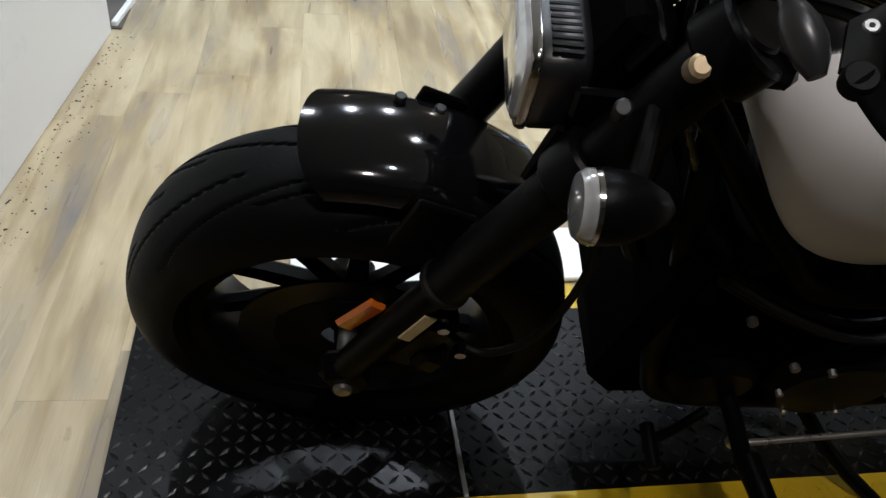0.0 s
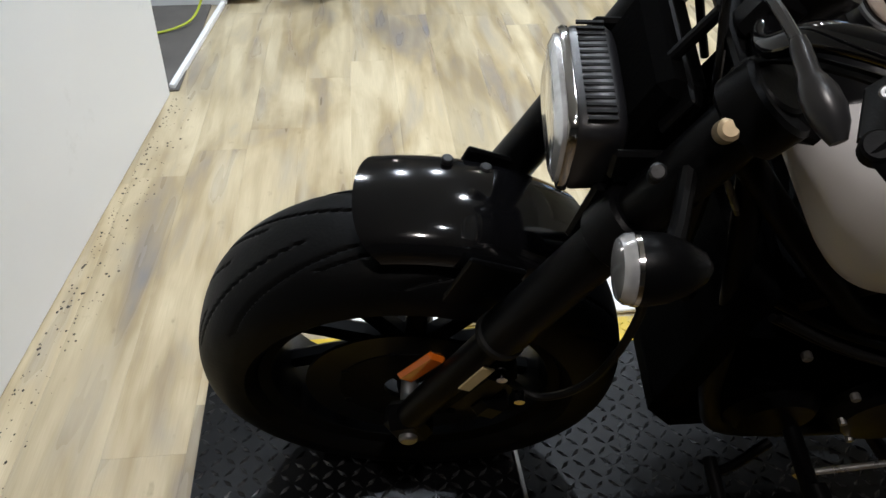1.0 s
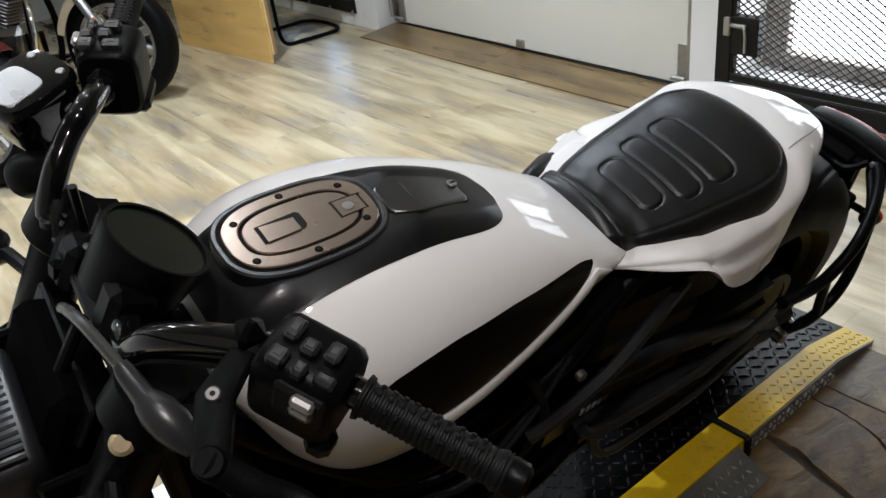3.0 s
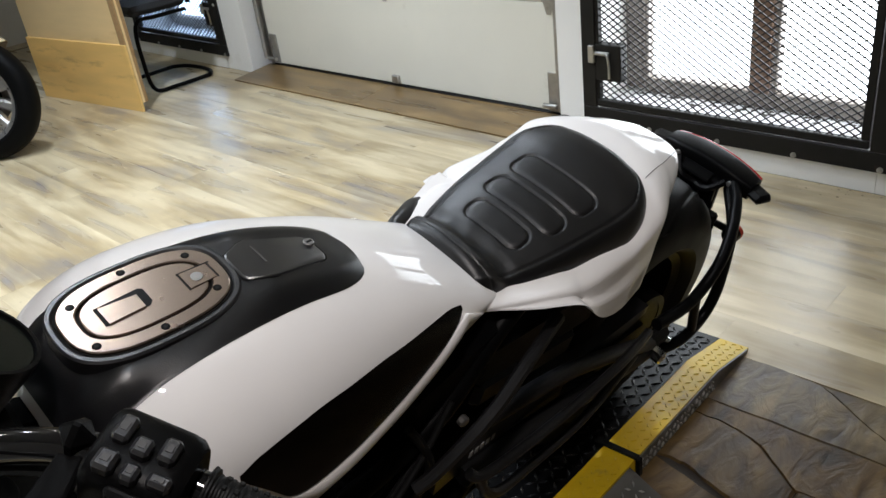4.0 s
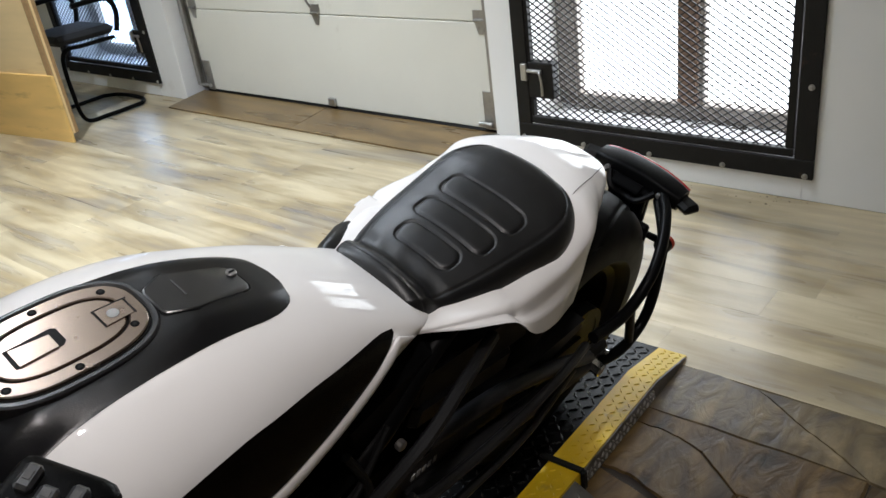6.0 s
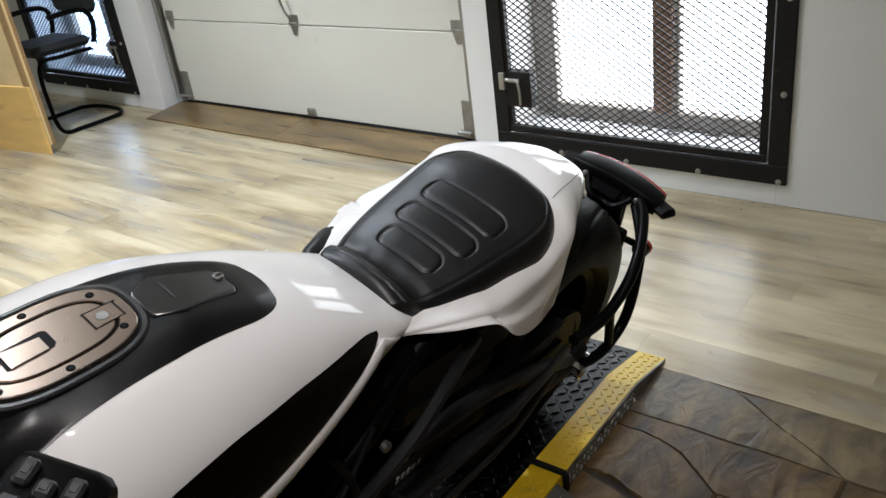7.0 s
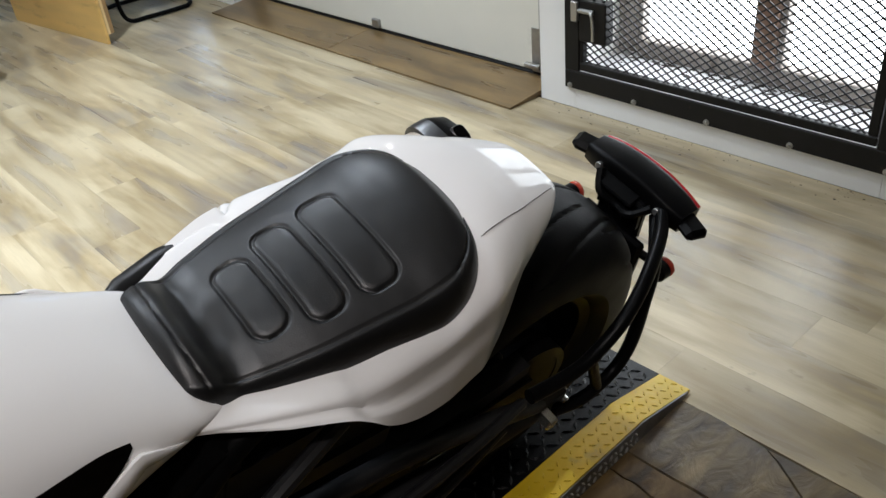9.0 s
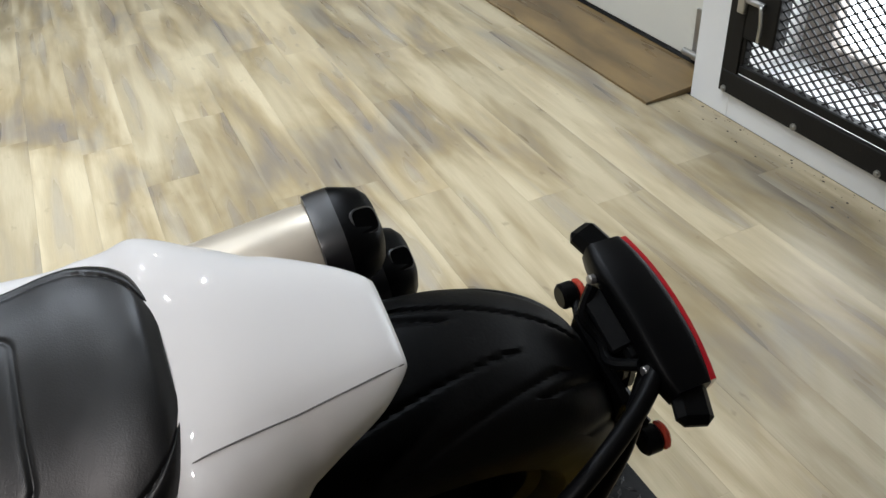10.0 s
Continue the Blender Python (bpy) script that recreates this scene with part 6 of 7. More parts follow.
# swing arm, belt, shock, pegs, stand
for s in (-1, 1):
    bm = bmesh.new()
    tube(bm, [(1.36, 0.135 * s, 0.40), (1.55, 0.145 * s, 0.39), (1.75, 0.150 * s, 0.36), (1.95, 0.150 * s, 0.33)], 0.021, 12)
    tube(bm, [(1.40, 0.125 * s, 0.52), (1.60, 0.140 * s, 0.50), (1.80, 0.148 * s, 0.42), (1.94, 0.150 * s, 0.345)], 0.016, 12)
    box(bm, (1.955, 0.150 * s, 0.33), (0.10, 0.028, 0.065), 0.010)
    part("swing_arm", bm, RAIL, bike)
    bm = bmesh.new()
    cyl(bm, (1.937, 0.150 * s, 0.334), (1.937, 0.192 * s, 0.334), 0.016, seg=6, bevel=0.003)
    part("axle_nut", bm, CHROME, bike, "bright axle nut")
    bm = bmesh.new()
    cyl(bm, (1.990, 0.150 * s, 0.330), (1.990, 0.174 * s, 0.330), 0.012, seg=12, bevel=0.002)
    part("adjuster", bm, CHROME, bike, "bright axle adjuster")
bm = bmesh.new()
ring_body(bm, RW, [(-0.120, 0.100), (-0.120, 0.118), (-0.092, 0.118), (-0.092, 0.100)], 60)
cyl(bm, (RW[0], -0.112, RW[2]), (RW[0], -0.096, RW[2]), 0.100, seg=40)
part("rear_pulley", bm, BLACK, bike)
bm = bmesh.new()
for cc in (0.445, 0.215):
    box(bm, (1.58, -0.106, (cc + 0.36) / 2 if cc > 0.3 else (cc + 0.29) / 2), (0.74, 0.024, 0.006), 0.001, turn(0, 5 if cc > 0.3 else -4, 0))
part("drive_belt", bm, RUBBER, bike)
bm = bmesh.new()
loft(bm, [[(a, -0.128, c - h), (a, -0.094, c - h), (a, -0.094, c + h), (a, -0.128, c + h)] for a, c, h in ((1.30, 0.43, 0.035), (1.50, 0.455, 0.035), (1.72, 0.445, 0.030), (1.90, 0.46, 0.012))])
guard_belt = part("belt_guard", bm, RAIL, bike, "satin black belt guard")
for k in range(5):
    bm = bmesh.new()
    box(bm, (1.38 + 0.014 * k, -0.1292, 0.442), (0.008, 0.0012, 0.017), 0.0003)
    part("print_bar", bm, GREYPRINT, guard_belt)
bm = bmesh.new()
rod(bm, [((1.46, 0.03, 0.42), 0.030), ((1.56, 0.03, 0.56), 0.030), ((1.64, 0.03, 0.68), 0.026)], 20)
for k in range(9):
    f = k / 8
    cyl(bm, (1.47 + 0.13 * f, 0.03, 0.44 + 0.18 * f), (1.476 + 0.13 * f, 0.03, 0.448 + 0.18 * f), 0.040, seg=24)
part("shock_absorber", bm, BLACK, bike)
for s in (-1, 1):
    bm = bmesh.new()
    rod(bm, [((1.00, 0.15 * s, 0.30), 0.014), ((1.00, 0.24 * s, 0.305), 0.014), ((1.005, 0.245 * s, 0.305), 0.020), ((1.02, 0.345 * s, 0.31), 0.018), ((1.02, 0.352 * s, 0.31), 0.012)], 14)
    part("foot_peg", bm, BLACK, bike)
bm = bmesh.new()
rod(bm, [((1.030, -0.206, 0.250), 0.0055), ((1.289, -0.200, 0.293), 0.0055)], 12)
part("shift_rod", bm, ALLOY, bike, "thin chrome shift rod")
bm = bmesh.new()
box(bm, (1.022, -0.200, 0.246), (0.020, 0.020, 0.034), 0.005)
ball(bm, (1.028, -0.212, 0.250), (0.010, 0.008, 0.010), 12, 8)
part("rod_joint", bm, ALLOY, bike, "bright rod joint")
bm = bmesh.new()
tube(bm, [(0.96, -0.17, 0.30), (0.90, -0.20, 0.29), (0.86, -0.215, 0.30)], 0.008, 10)
cyl(bm, (0.86, -0.19, 0.30), (0.86, -0.26, 0.30), 0.011, seg=12, bevel=0.002)
part("shift_lever", bm, BLACK, bike)
bm = bmesh.new()
tube(bm, [(1.16, -0.12, 0.23), (1.24, -0.20, 0.155), (1.34, -0.275, 0.098)], 0.013, 10)
box(bm, (1.352, -0.285, 0.103), (0.055, 0.036, 0.012), 0.004, turn(-18, 0, 0))
part("side_stand", bm, BLACK, bike, "black side stand resting on the platform")
bm = bmesh.new()
tube(bm, [(1.295, -0.185, 0.540), (1.330, -0.198, 0.524), (1.517, -0.200, 0.508), (1.70, -0.192, 0.500), (1.84, -0.170, 0.470)], 0.0095, 10)
tube(bm, [(1.310, -0.195, 0.526), (1.335, -0.203, 0.465), (1.380, -0.203, 0.425), (1.452, -0.200, 0.409), (1.628, -0.196, 0.404), (1.81, -0.172, 0.425)], 0.0090, 10)
part("lower_rail", bm, RAIL, bike, "black tubular rail along the rear side")

bm = bmesh.new()
tube(bm, [(1.19, -0.168, 0.585), (1.227, -0.176, 0.609), (1.314, -0.180, 0.668), (1.40, -0.165, 0.705), (1.50, -0.140, 0.72)], 0.011, 10)
part("side_tube", bm, RAIL, bike)
# smooth black flank between the tank and the tail on the right
bm = bmesh.new()
rings = []
for a, b, c, q in ((1.335, 0.082, 0.800, 0.016), (1.36, 0.094, 0.792, 0.026), (1.42, 0.118, 0.770, 0.034), (1.48, 0.138, 0.748, 0.034), (1.53, 0.150, 0.725, 0.026), (1.55, 0.150, 0.715, 0.012)):
    rings.append([(a, b + q * 0.8 * math.cos(t), c + q * 1.2 * math.sin(t)) for t in [2 * math.pi * k / 18 for k in range(18)]])
loft(bm, rings)
part("side_cover", bm, LEATHER, bike, "smooth satin black side cover")

# exhaust on the right: two high mufflers with shields and chamfered black caps
for (a0, b0, c0), (a1, b1, c1), r in (((1.30, 0.165, 0.60), (1.980, 0.192, 0.672), 0.054), ((1.34, 0.170, 0.48), (2.036, 0.205, 0.546), 0.054)):
    p, q = Vector((a0, b0, c0)), Vector((a1, b1, c1))
    d = (q - p).normalized()
    u_ = Vector((0, 1, 0))
    w_ = d.cross(u_).normalized()
    sect = lambda at, k, n=40, power=3.0: [at + u_ * (x * k) + w_ * (y * k) for x, y in stadium(r, r, n, power)]
    bm = bmesh.new()
    rod(bm, [(p, r * 0.55), (p + d * 0.10, r * 0.85), (p + d * 0.22, r * 0.98), (q - d * 0.065, r * 0.99), (q - d * 0.062, r * 0.95)], 32)
    muf = part("muffler", bm, MUFFLER, bike, "bronze finished muffler")
    # the shield wraps the upper half and ends in a seam
    bm = bmesh.new()
    rows_ = []
    for f in (0.30, 0.34, 0.6, 0.86, 0.885):
        c_ = p.lerp(q, f)
        grow = 1.015 if f in (0.30, 0.885) else 1.045
        arc = [radians(-30 + 190 * k / 18) for k in range(19)]
        rows_.append([c_ + u_ * (r * grow * math.cos(t)) + w_ * (r * grow * math.sin(t)) for t in arc] + [c_ + u_ * (r * 0.995 * math.cos(t)) + w_ * (r * 0.995 * math.sin(t)) for t in reversed(arc)])
    loft(bm, rows_)
    part("heat_shield", bm, MUFFLER, muf, "bronze heat shield")
    bm = bmesh.new()
    loft(bm, [sect(q - d * 0.078, 0.97), sect(q - d * 0.077, 1.045), sect(q - d * 0.070, 1.06), sect(q - d * 0.048, 1.06)], caps=True)
    part("collar", bm, PADBLACK, muf, "dark grey collar band")
    bm = bmesh.new()
    rings = [sect(q - d * 0.050, 1.05), sect(q - d * 0.044, 1.05), sect(q - d * 0.014, 0.86), sect(q - d * 0.004, 0.66), sect(q - d * 0.001, 0.50), sect(q - d * 0.003, 0.46), sect(q - d * 0.030, 0.42), sect(q - d * 0.031, 0.04)]
    loft(bm, rings)
    tip = part("muffler_tip", bm, SATIN, muf, "black chamfered muffler end cap")
    # outlet in the slanting face of the cap, a black plate for its shade
    radial = u_ * math.cos(radians(112)) + w_ * math.sin(radians(112))
    facing = (radial + d * 0.36).normalized()
    along_tip = (d - facing * d.dot(facing)).normalized()
    beside = facing.cross(along_tip)
    on_tip = lambda x, y, h: q - d * 0.020 + radial * (r * 0.925) + along_tip * x + beside * y + facing * h
    part("outlet_rim", plate(bmesh.new(), stadium(0.0165, 0.0165, 28, 3.4), -0.012, 0.0016, on_tip, 0.001), PADBLACK, tip)
    part("outlet", plate(bmesh.new(), stadium(0.0142, 0.0142, 28, 3.4), -0.012, 0.0020, on_tip), ENGINE, tip, "dark muffler outlet")
    bm = bmesh.new()
    box(bm, q - d * 0.026 - u_ * 0.018, (0.012, 0.006, 0.010), 0.002)
    part("rivet", bm, ALLOY, muf)
bm = bmesh.new()
tube(bm, [(0.98, 0.10, 0.66), (0.90, 0.16, 0.60), (0.98, 0.18, 0.45), (1.15, 0.185, 0.42), (1.34, 0.172, 0.475)], 0.023, 12)
tube(bm, [(1.24, 0.10, 0.68), (1.20, 0.17, 0.62), (1.24, 0.18, 0.58), (1.32, 0.168, 0.60)], 0.023, 12)
part("exhaust_header", bm, BLACK, bike)

# plate carrier on tubes from the left end of the axle, with the tail lamp
for pts, r in (([(1.84, -0.178, 0.500), (1.93, -0.185, 0.495), (1.99, -0.184, 0.510), (2.05, -0.176, 0.546), (2.115, -0.152, 0.576), (2.190, -0.112, 0.594), (2.240, -0.075, 0.598)], 0.0125),
               ([(1.965, -0.170, 0.325), (2.03, -0.184, 0.330), (2.105, -0.182, 0.352), (2.130, -0.176, 0.415), (2.142, -0.158, 0.500), (2.180, -0.128, 0.548), (2.235, -0.07, 0.585)], 0.0125),
               ([(2.055, -0.185, 0.345), (1.975, -0.185, 0.500)], 0.010)):
    bm = bmesh.new()
    tube(bm, pts, r, 12)
    part("carrier_tube", bm, SATIN, bike, "satin black carrier tube")
for s in (-1, 1):
    bm = bmesh.new()
    box(bm, (2.262, 0.124 * s, 0.592), (0.046, 0.055, 0.024), 0.009, turn(0, 0, 18 * s))
    part("rear_signal", bm, SATIN, bike, "flat black rear signal")
    bm = bmesh.new()
    rod(bm, [((2.235, 0.05 * s, 0.485), 0.008), ((2.255, 0.098 * s, 0.475), 0.009)], 10)
    cyl(bm, (2.236, 0.117 * s, 0.473), (2.262, 0.117 * s, 0.473), 0.0195, seg=20, bevel=0.004)
    ref = part("reflector_mount", bm, SATIN, bike)
    bm = bmesh.new()
    cyl(bm, (2.2625, 0.117 * s, 0.473), (2.272, 0.117 * s, 0.473), 0.0200, seg=20, bevel=0.003)
    part("rear_reflector", bm, REDREFLECTOR, ref, "red round reflector")
bm = bmesh.new()
rings = []
for f in range(13):
    s = -1 + f / 6
    bow = 0.006 * (1 - abs(s) ** 2)
    hh = 0.024 - 0.005 * abs(s) ** 3
    rings.append([(2.262 + 0.006 * abs(s) ** 4 + bow + p, 0.112 * s, 0.593 + 0.010 * (1 - s * s) + q) for p, q in stadium(0.035 - 0.009 * abs(s) ** 4, hh, 20, 5)])
loft(bm, rings)
tl = part("tail_lamp", bm, SATIN, bike, "black curved tail lamp housing")
bm = bmesh.new()
rings = []
for f in range(13):
    s = -1 + f / 6
    bow = 0.006 * (1 - abs(s) ** 2)
    rings.append([(2.297 + bow + p, 0.110 * s, 0.593 + 0.010 * (1 - s * s) + q) for p, q in stadium(0.0065, 0.0195 - 0.004 * abs(s) ** 3, 16, 4)])
loft(bm, rings)
part("lens", bm, REDLENS, tl, "red tail lamp lens")
bm = bmesh.new()
box(bm, (2.240, 0, 0.545), (0.020, 0.10, 0.100), 0.006, turn(0, -12, 0))
carrier = part("carrier_plate", bm, SATIN, bike)
for b in (-0.045, -0.015, 0.015, 0.045):
    bm = bmesh.new()
    box(bm, (2.228, b, 0.560), (0.014, 0.006, 0.060), 0.002, turn(0, -12, 0))
    part("rib", bm, SATIN, carrier)
bm = bmesh.new()
box(bm, (2.222, 0.012, 0.590), (0.030, 0.085, 0.010), 0.003, turn(0, -20, 0))
part("shelf", bm, SATIN, carrier)
bm = bmesh.new()
box(bm, (2.240, 0, 0.46), (0.018, 0.15, 0.10), 0.006, turn(0, -6, 0))
part("lower_plate", bm, SATIN, carrier)
bm = bmesh.new()
tube(bm, [(2.225, -0.06, 0.60), (2.205, -0.035, 0.575), (2.215, 0.0, 0.565), (2.205, 0.035, 0.575), (2.225, 0.06, 0.60)], 0.008, 8)
part("wire_loop", bm, SATIN, carrier)
for b in (-0.069, 0.069):
    bm = bmesh.new()
    cyl(bm, (2.234, b, 0.598), (2.224, b, 0.600), 0.0065, seg=10, bevel=0.001)
    part("bolt", bm, ALLOY, tl, "bright bolt head")


# ---- the cruisers on display behind ----
def cruiser(label, paint, rim_mat, place, bags, spokes):
    """A heavy cruiser, front axle over the origin, a backwards, b to its right, c up."""
    root = thing("cruiser_motorcycle", label, "motorcycle", "cruisers on display", place)
    put = lambda name, bm, material, parent=None, text="", angle=35: part(name, bm, material, parent or root, text, angle)
    R = 0.325
    wheel("front_wheel", (0, 0, R), R, 0.068, 0.220, spokes, rim_mat, root, put, -0.062, 0.150, "bright cast front wheel")
    wheel("rear_wheel", (1.62, 0, R), R, 0.080, 0.205, spokes, rim_mat, root, put, -0.068, 0.145, "bright cast rear wheel")
    for nm, cx, t0, t1, half, drop, rad in (("front_mudguard", 0, 128, 14, 0.086, 0.055, R + 0.028), ("rear_mudguard", 1.62, 168, -8, 0.105, 0.13, R + 0.035)):
        bm = bmesh.new()
        rings = []
        for k in range(25):
            t = radians(t0 + (t1 - t0) * k / 24)
            ring = []
            for j in range(13):
                s = -1 + j / 6
                r = rad - drop * (1 - max(0.0, 1 - abs(s) ** 4) ** 0.5)
                ring.append(Vector((cx + r * math.cos(t), half * math.sin(s * math.pi / 2), R + r * math.sin(t))))
            rings.append(ring + [p + (Vector((cx, p.y, R)) - p).normalized() * 0.004 for p in reversed(ring)])
        loft(bm, rings)
        put(nm, bm, paint)
    for s in (-1, 1):
        bm = bmesh.new()
        rod(bm, [((0.0, 0.105 * s, R), 0.024), ((0.03, 0.105 * s, R + 0.08), 0.026), ((0.20, 0.105 * s, 0.70), 0.028), ((0.205, 0.105 * s, 0.71), 0.022), ((0.32, 0.105 * s, 0.98), 0.022)], 16)
        leg = put("fork_leg", bm, ALLOY, None, "polished alloy fork leg")
        bm = bmesh.new()
        rod(bm, [((0.19, 0.108 * s, 0.68), 0.036), ((0.31, 0.108 * s, 0.95), 0.038)], 18)
        put("fork_cover", bm, CHROME, leg, "chrome fork cover")
        bm = bmesh.new()
        box(bm, (0.045, 0.137 * s, 0.47), (0.018, 0.008, 0.045), 0.003, turn(0, 25, 0))
        put("reflector", bm, AMBER, leg, "amber reflector")
        bm = bmesh.new()
        rod(bm, [((0.10, 0.20 * s, 0.78), 0.045), ((0.13, 0.20 * s, 0.78), 0.043), ((0.17, 0.20 * s, 0.78), 0.018)], 18)
        sig = put("turn_signal", bm, CHROME, None, "chrome bullet turn signal")
        bm = bmesh.new()
        rod(bm, [((0.099, 0.20 * s, 0.78), 0.040), ((0.088, 0.20 * s, 0.78), 0.030), ((0.085, 0.20 * s, 0.78), 0.008)], 16)
        put("lens", bm, AMBER, sig, "amber signal lens")
    bm = bmesh.new()
    rod(bm, [((0.14, 0, 0.86), 0.095), ((0.17, 0, 0.86), 0.102), ((0.24, 0, 0.87), 0.09), ((0.30, 0, 0.88), 0.05), ((0.32, 0, 0.88), 0.01)], 28)
    lampshell = put("headlamp", bm, CHROME, None, "chrome headlamp shell")
    bm = bmesh.new()
    rod(bm, [((0.139, 0, 0.86), 0.090), ((0.128, 0, 0.86), 0.075), ((0.122, 0, 0.86), 0.02)], 28)
    put("lens", bm, LENS, lampshell, "clear headlamp lens")
    bm = bmesh.new()
    tube(bm, [(0.62, -0.42, 1.06), (0.50, -0.38, 1.09), (0.36, -0.22, 1.12), (0.34, -0.08, 1.04), (0.34, 0.08, 1.04), (0.36, 0.22, 1.12), (0.50, 0.38, 1.09), (0.62, 0.42, 1.06)], 0.014, 12)
    bar_ = put("handlebar", bm, CHROME, None, "chrome handlebar")
    for s in (-1, 1):
        bm = bmesh.new()
        rod(bm, [((0.53, 0.390 * s, 1.082), 0.018), ((0.62, 0.42 * s, 1.06), 0.018)], 14)
        put("grip", bm, RUBBER, bar_)
    # tank, seat, engine
    bm = bmesh.new()
    rings = []
    for a, lo, hi, hw in ((0.42, 0.80, 0.92, 0.05), (0.46, 0.77, 0.965, 0.115), (0.56, 0.76, 0.985, 0.150), (0.70, 0.76, 0.965, 0.145), (0.84, 0.77, 0.91, 0.105), (0.94, 0.78, 0.85, 0.06)):
        rings.append([(a, p, (lo + hi) / 2 + q) for p, q in stadium(hw, (hi - lo) / 2, 28, 2.5)])
    loft(bm, rings)
    put("fuel_tank", bm, paint, None, "glossy painted fuel tank")
    bm = bmesh.new()
    rings = []
    for a, c, hw, th in ((0.90, 0.80, 0.09, 0.03), (1.00, 0.76, 0.14, 0.045), (1.15, 0.74, 0.17, 0.05), (1.28, 0.78, 0.15, 0.05), (1.40, 0.80, 0.12, 0.05), (1.62, 0.80, 0.10, 0.035)):
        rings.append([(a, p, c + q) for p, q in stadium(hw, th, 24, 3)])
    loft(bm, rings)
    put("seat", bm, LEATHER, None, "black vinyl seat")
    bm = bmesh.new()
    box(bm, (0.80, 0, 0.36), (0.56, 0.24, 0.22), 0.05)
    eng = put("engine", bm, CHROME, None, "chrome and black V-twin engine")
    for tilt, base in ((-22, (0.72, 0.45)), (22, (0.84, 0.45))):
        up = Vector((math.sin(radians(tilt)), 0, math.cos(radians(tilt))))
        bm = bmesh.new()
        box(bm, Vector((base[0], 0, base[1])) + up * 0.09, (0.11, 0.13, 0.20), 0.01, turn(0, tilt, 0))
        put("cylinder", bm, BLACK, eng)
        for k in range(9):
            bm = bmesh.new()
            box(bm, Vector((base[0], 0, base[1])) + up * (0.02 + 0.020 * k), (0.15, 0.17, 0.008), 0.003, turn(0, tilt, 0))
            put("cooling_fin", bm, STEEL, eng)
        bm = bmesh.new()
        box(bm, Vector((base[0], 0, base[1])) + up * 0.225, (0.15, 0.17, 0.06), 0.02, turn(0, tilt, 0))
        put("rocker_cover", bm, CHROME, eng, "chrome rocker cover")
    for s in (-1, 1):
        bm = bmesh.new()
        cyl(bm, (0.78, 0.12 * s, 0.36), (0.78, 0.165 * s, 0.36), 0.10, 0.085, seg=30, bevel=0.012)
        cyl(bm, (1.00, 0.12 * s, 0.36), (1.00, 0.16 * s, 0.36), 0.085, 0.075, seg=30, bevel=0.012)
        put("engine_cover", bm, CHROME, eng, "chrome engine cover")
        if bags:
            bm = bmesh.new()
            tube(bm, [(0.46, 0.10 * s, 0.62), (0.36, 0.22 * s, 0.58), (0.33, 0.27 * s, 0.44), (0.38, 0.25 * s, 0.28), (0.48, 0.12 * s, 0.22)], 0.016, 12)
            put("crash_bar", bm, CHROME, None, "chrome engine guard hoop")
        bm = bmesh.new()
        box(bm, (0.62, 0.25 * s, 0.235), (0.30, 0.11, 0.020), 0.008)
        put("footboard", bm, BLACK, None, "black rider footboard")
        bm = bmesh.new()
        tube(bm, [(0.48, 0.05 * s, 0.72), (0.46, 0.11 * s, 0.50), (0.48, 0.12 * s, 0.27), (0.60, 0.12 * s, 0.20), (1.05, 0.12 * s, 0.20), (1.30, 0.11 * s, 0.34), (1.62, 0.11 * s, R)], 0.018, 12)
        put("frame_rail", bm, BLACK)
        bm = bmesh.new()
        rod(bm, [((0.95, 0.17 * s, 0.235), 0.035), ((1.10, 0.185 * s, 0.235), 0.047), ((2.0, 0.205 * s, 0.265), 0.047), ((2.03, 0.205 * s, 0.266), 0.036)], 22)
        put("muffler", bm, CHROME, None, "chrome muffler")
        if bags:
            bm = bmesh.new()
            box(bm, (1.66, 0.25 * s, 0.55), (0.56, 0.17, 0.30), 0.05)
            put("saddlebag", bm, paint, None, "painted hard saddlebag")
    bm = bmesh.new()
    tube(bm, [(0.74, -0.10, 0.22), (0.66, -0.22, 0.14), (0.58, -0.31, 0.062)], 0.013, 10)
    box(bm, (0.575, -0.315, 0.060), (0.060, 0.036, 0.012), 0.004)
    put("side_stand", bm, BLACK, None, "black side stand resting on the floor")
    return root


def stood(x, y, back, lean):
    return Matrix.Translation((x, y, 0)) @ Matrix.Rotation(radians(back), 4, "Z") @ Matrix.Rotation(radians(lean), 4, "X")


cruiser("dark red cruiser facing the aisle on its side stand", REDPAINT, BLACK, stood(0.185, 3.20, 88, 6), False, 9)
cruiser("dark red touring cruiser with bright cast wheels", REDPAINT, ALLOY, stood(0.985, 3.425, 126, 6), True, 10)
cruiser("cream touring cruiser with bright cast wheels and chrome bars", CREAM, ALLOY, stood(1.87, 4.09, 132, 6), True, 10)

# ---- floor ----
STONE_X0, STONE_X1, STONE_Y1 = -0.191, 2.401, 0.125
bm = bmesh.new()
box(bm, ((WEST + WALL_BACK) / 2, (NORTH + SOUTH) / 2, -0.056), (WALL_BACK - WEST + 0.4, NORTH - SOUTH + 0.4, 0.1), 0.001)
floor = setting("floor", bm, GROUT, "showroom floor of vinyl planks and slate", "floor")


def piece(name, mesh, at, holder):
    ob = new(name, mesh)
    ob.parent = holder
    ob.location = at
    return ob


def plank_mesh(length, width):
    bm = bmesh.new()
    box(bm, (0, 0, -0.003), (width - 0.0002, length - 0.0002, 0.006), 0.0003)
    mesh = bpy.data.meshes.new("plank")
    bm.to_mesh(mesh)
    bm.free()
    mesh.materials.append(PLANK)
    return mesh


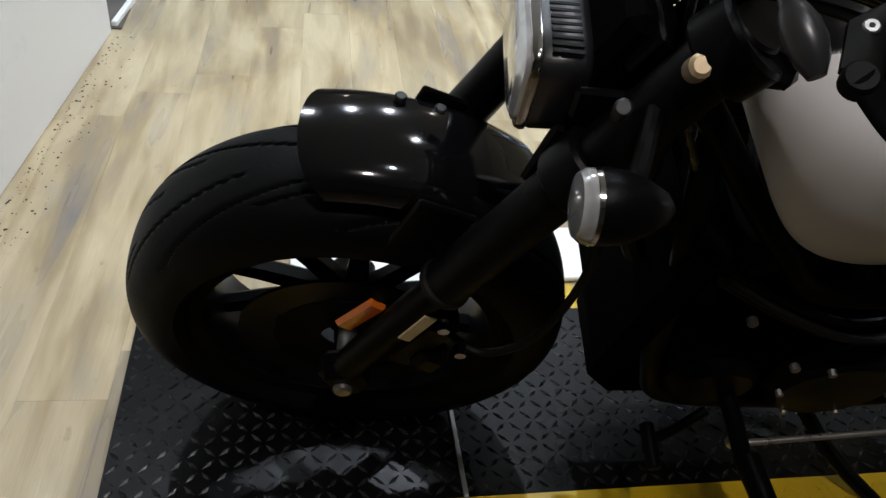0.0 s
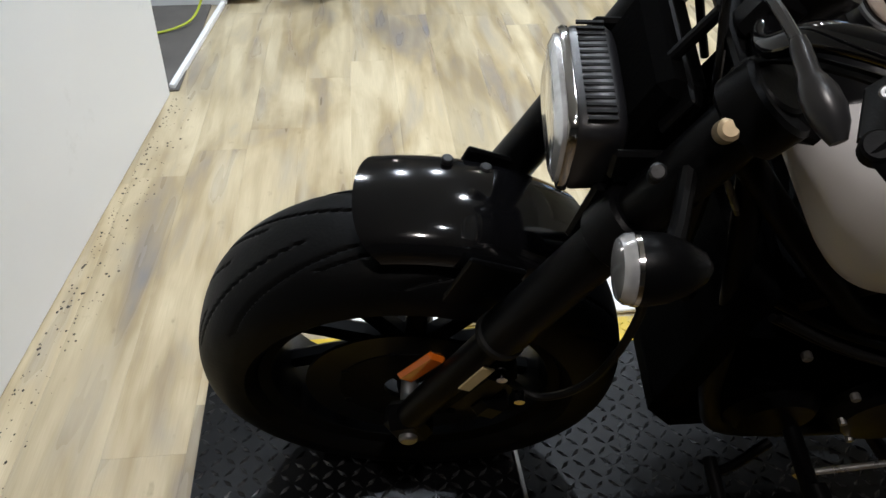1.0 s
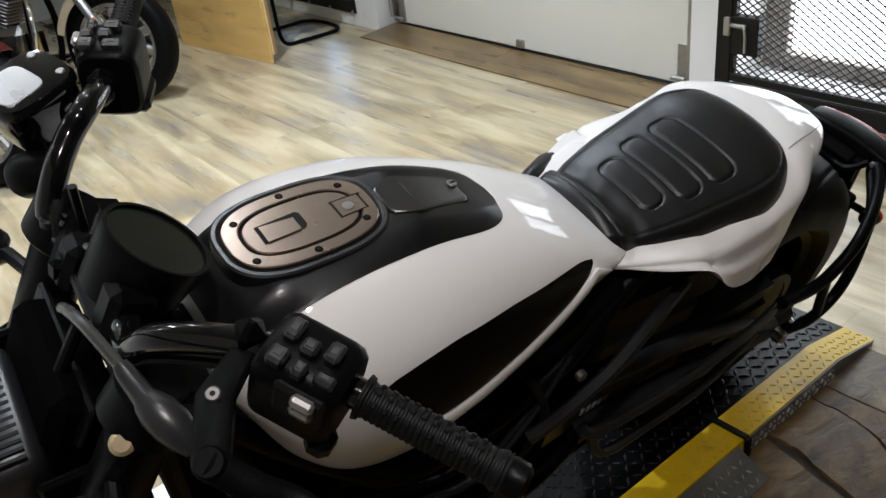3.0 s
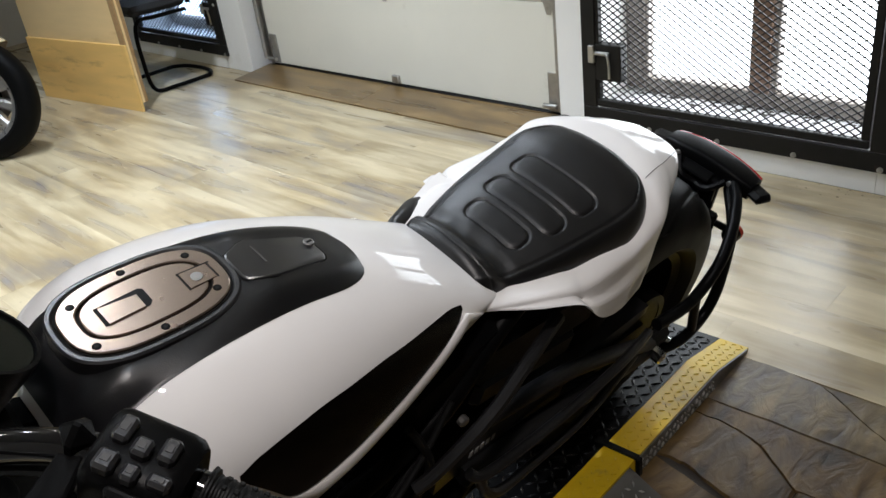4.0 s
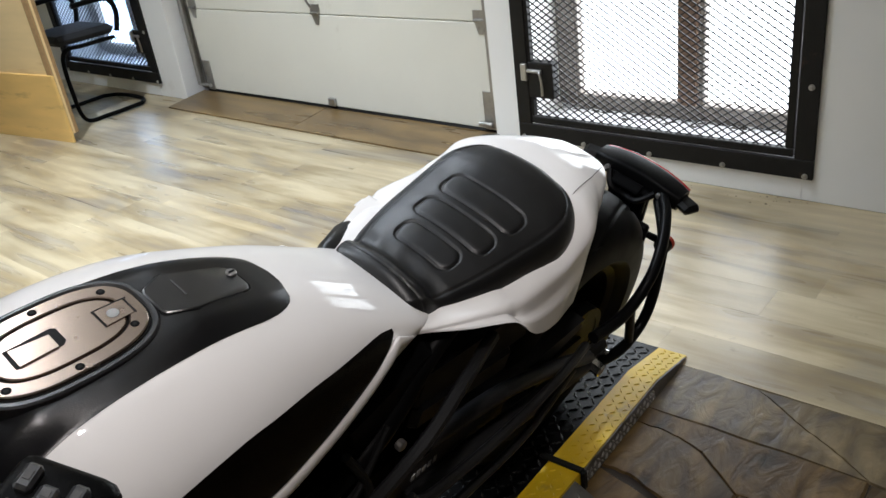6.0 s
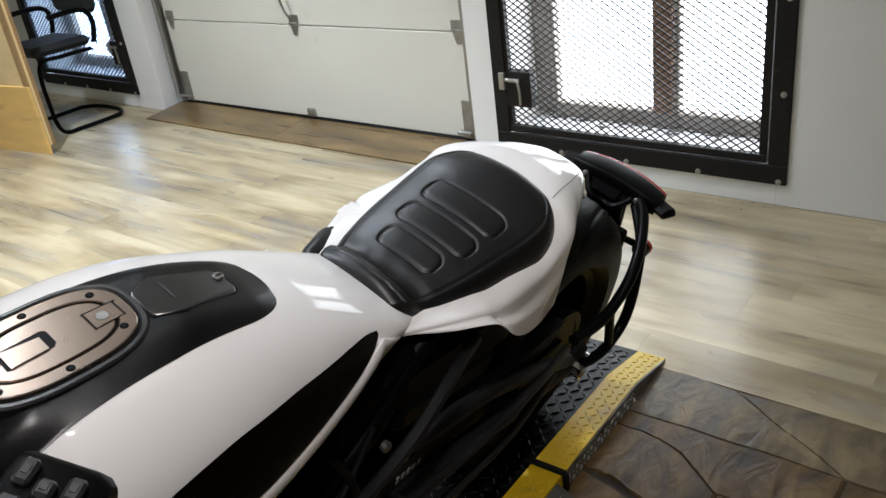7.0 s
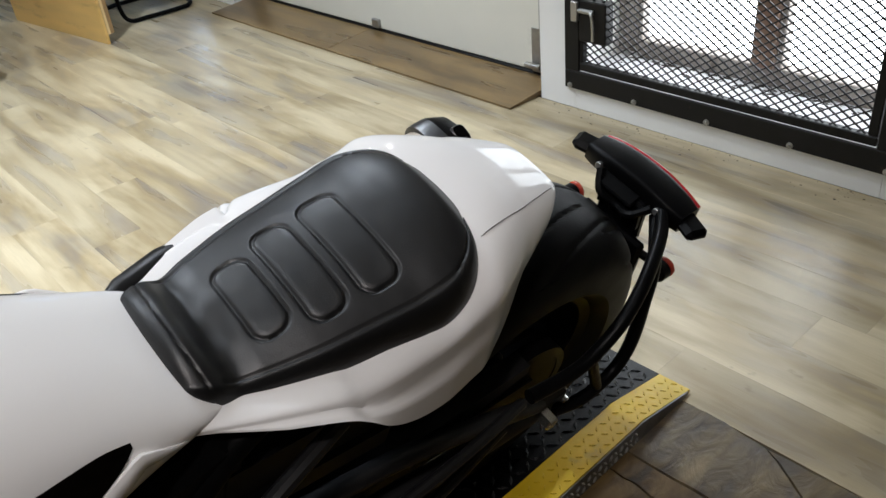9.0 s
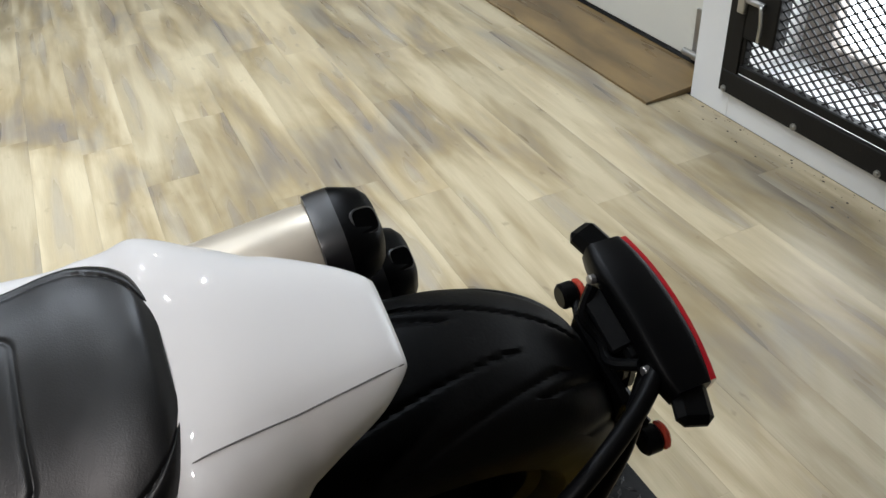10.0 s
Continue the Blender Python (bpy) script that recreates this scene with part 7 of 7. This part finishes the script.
WIDE, LONG = 0.162, 1.22
full = plank_mesh(LONG, WIDE)
rng = random.Random(4)
rest = bmesh.new()
columns = int((EAST + 1.9) / WIDE) + 1
near = 0
for k in range(columns):
    cx = EAST - WIDE * (k + 0.5)
    y = SOUTH + 0.05 - rng.random() * LONG
    while y < 6.2:
        y0, y1 = max(y, SOUTH), y + LONG
        y += LONG
        on_stone = STONE_X0 < cx < STONE_X1
        if on_stone and y1 <= STONE_Y1 + 0.02:
            continue
        if on_stone and y0 < STONE_Y1:
            y0 = STONE_Y1 - 0.01
        if y1 - y0 > LONG - 0.001 and near < 220:
            piece("plank", full, (cx, (y0 + y1) / 2, 0), floor)
            near += 1
        elif y1 - y0 > 0.02:
            piece("plank", plank_mesh(y1 - y0, WIDE), (cx, (y0 + y1) / 2, 0), floor)
# the remaining floor beyond the planks that are told apart
bm = bmesh.new()
for x0, x1, y0, y1 in ((WEST, EAST - WIDE * columns, SOUTH, NORTH), (EAST - WIDE * columns, EAST, 7.0, NORTH), (EAST - WIDE * columns, EAST, SOUTH, -3.4)):
    if x1 - x0 > 0.01 and y1 - y0 > 0.01:
        box(bm, ((x0 + x1) / 2, (y0 + y1) / 2, -0.003), (x1 - x0, y1 - y0, 0.006), 0.0008)
part("far_planks", bm, PLANK, floor)

# irregular slate beside the platform
rng = random.Random(11)
LINES = [STONE_X0, 0.12, 0.42, 0.75, 1.06, 1.38, 1.66, 1.92, 2.19, STONE_X1]
nx, ny, sy = len(LINES) - 1, 12, 0.29
corner = {}
for i in range(nx + 1):
    for j in range(ny + 1):
        yy = STONE_Y1 - sy * j
        jx = 0 if i in (0, nx) else rng.uniform(-0.045, 0.045) * (0.5 if i > 6 else 1.3)
        jy = 0 if j == 0 else rng.uniform(-0.085, 0.085)
        corner[i, j] = (LINES[i] + jx, yy + jy)

# the stones at the platform's end are larger and less regular
corner[7, 0], corner[7, 1], corner[7, 2] = (1.945, STONE_Y1), (1.886, -0.198), (1.91, -0.48)
corner[8, 2], corner[9, 2] = (2.21, -0.53), (STONE_X1, -0.55)
ENDS = [[(1.945, STONE_Y1), (1.952, 0.04), (1.886, -0.198), (2.016, -0.193), (2.104, -0.073), (2.135, 0.02), (2.13, STONE_Y1)],
        [(2.13, STONE_Y1), (2.135, 0.02), (2.104, -0.073), (2.016, -0.193), (2.032, -0.318), (2.054, -0.42), (2.199, -0.414), (2.198, STONE_Y1)],
        [(2.198, STONE_Y1), (STONE_X1, STONE_Y1), (STONE_X1, -0.09), (2.288, -0.271), (2.199, -0.414)],
        [(STONE_X1, -0.09), (STONE_X1, -0.55), (2.21, -0.53), (2.199, -0.414), (2.288, -0.271)],
        [(1.886, -0.198), (2.016, -0.193), (2.032, -0.318), (2.054, -0.42), (2.07, -0.505), (1.91, -0.48)],
        [(2.054, -0.42), (2.199, -0.414), (2.21, -0.53), (2.07, -0.505)]]


def stone(outline, material=STONE):
    cx = sum(p[0] for p in outline) / len(outline)
    cy = sum(p[1] for p in outline) / len(outline)
    ring = []
    n = len(outline)
    for k in range(n):
        a, b = Vector(outline[k]), Vector(outline[(k + 1) % n])
        steps = 9
        for s in range(steps):
            p = a.lerp(b, s / steps)
            q = Vector((cx, cy)) + (p - Vector((cx, cy))) * (1 - 0.0018 / max(0.05, (p - Vector((cx, cy))).length))
            wob = noise.noise(Vector((p.x * 7, p.y * 7, 0))) * 0.012 + noise.noise(Vector((p.x * 31, p.y * 31, 3))) * 0.006
            ring.append((q.x + wob - cx, q.y + wob * 0.7 - cy))
    bm = bmesh.new()
    plate(bm, ring, -0.008, 0.0015 + rng.uniform(-0.001, 0.001), None, 0.006)
    mesh = bpy.data.meshes.new("stone")
    bmesh.ops.recalc_face_normals(bm, faces=bm.faces)
    bm.to_mesh(mesh)
    bm.free()
    mesh.materials.append(material)
    return piece("stone", mesh, (cx, cy, 0), floor)


for i in range(nx):
    for j in range(ny):
        quad = [corner[i, j], corner[i + 1, j], corner[i + 1, j + 1], corner[i, j + 1]]
        if i >= 7 and j < 2:
            continue
        if (i * 7 + j * 3) % 5 == 0:
            stone([quad[0], quad[1], quad[3]])
            stone([quad[1], quad[2], quad[3]])
        else:
            stone(quad)

for k, outline in enumerate(ENDS):
    stone(outline, PALESTONE if k in (2, 3) else STONE)
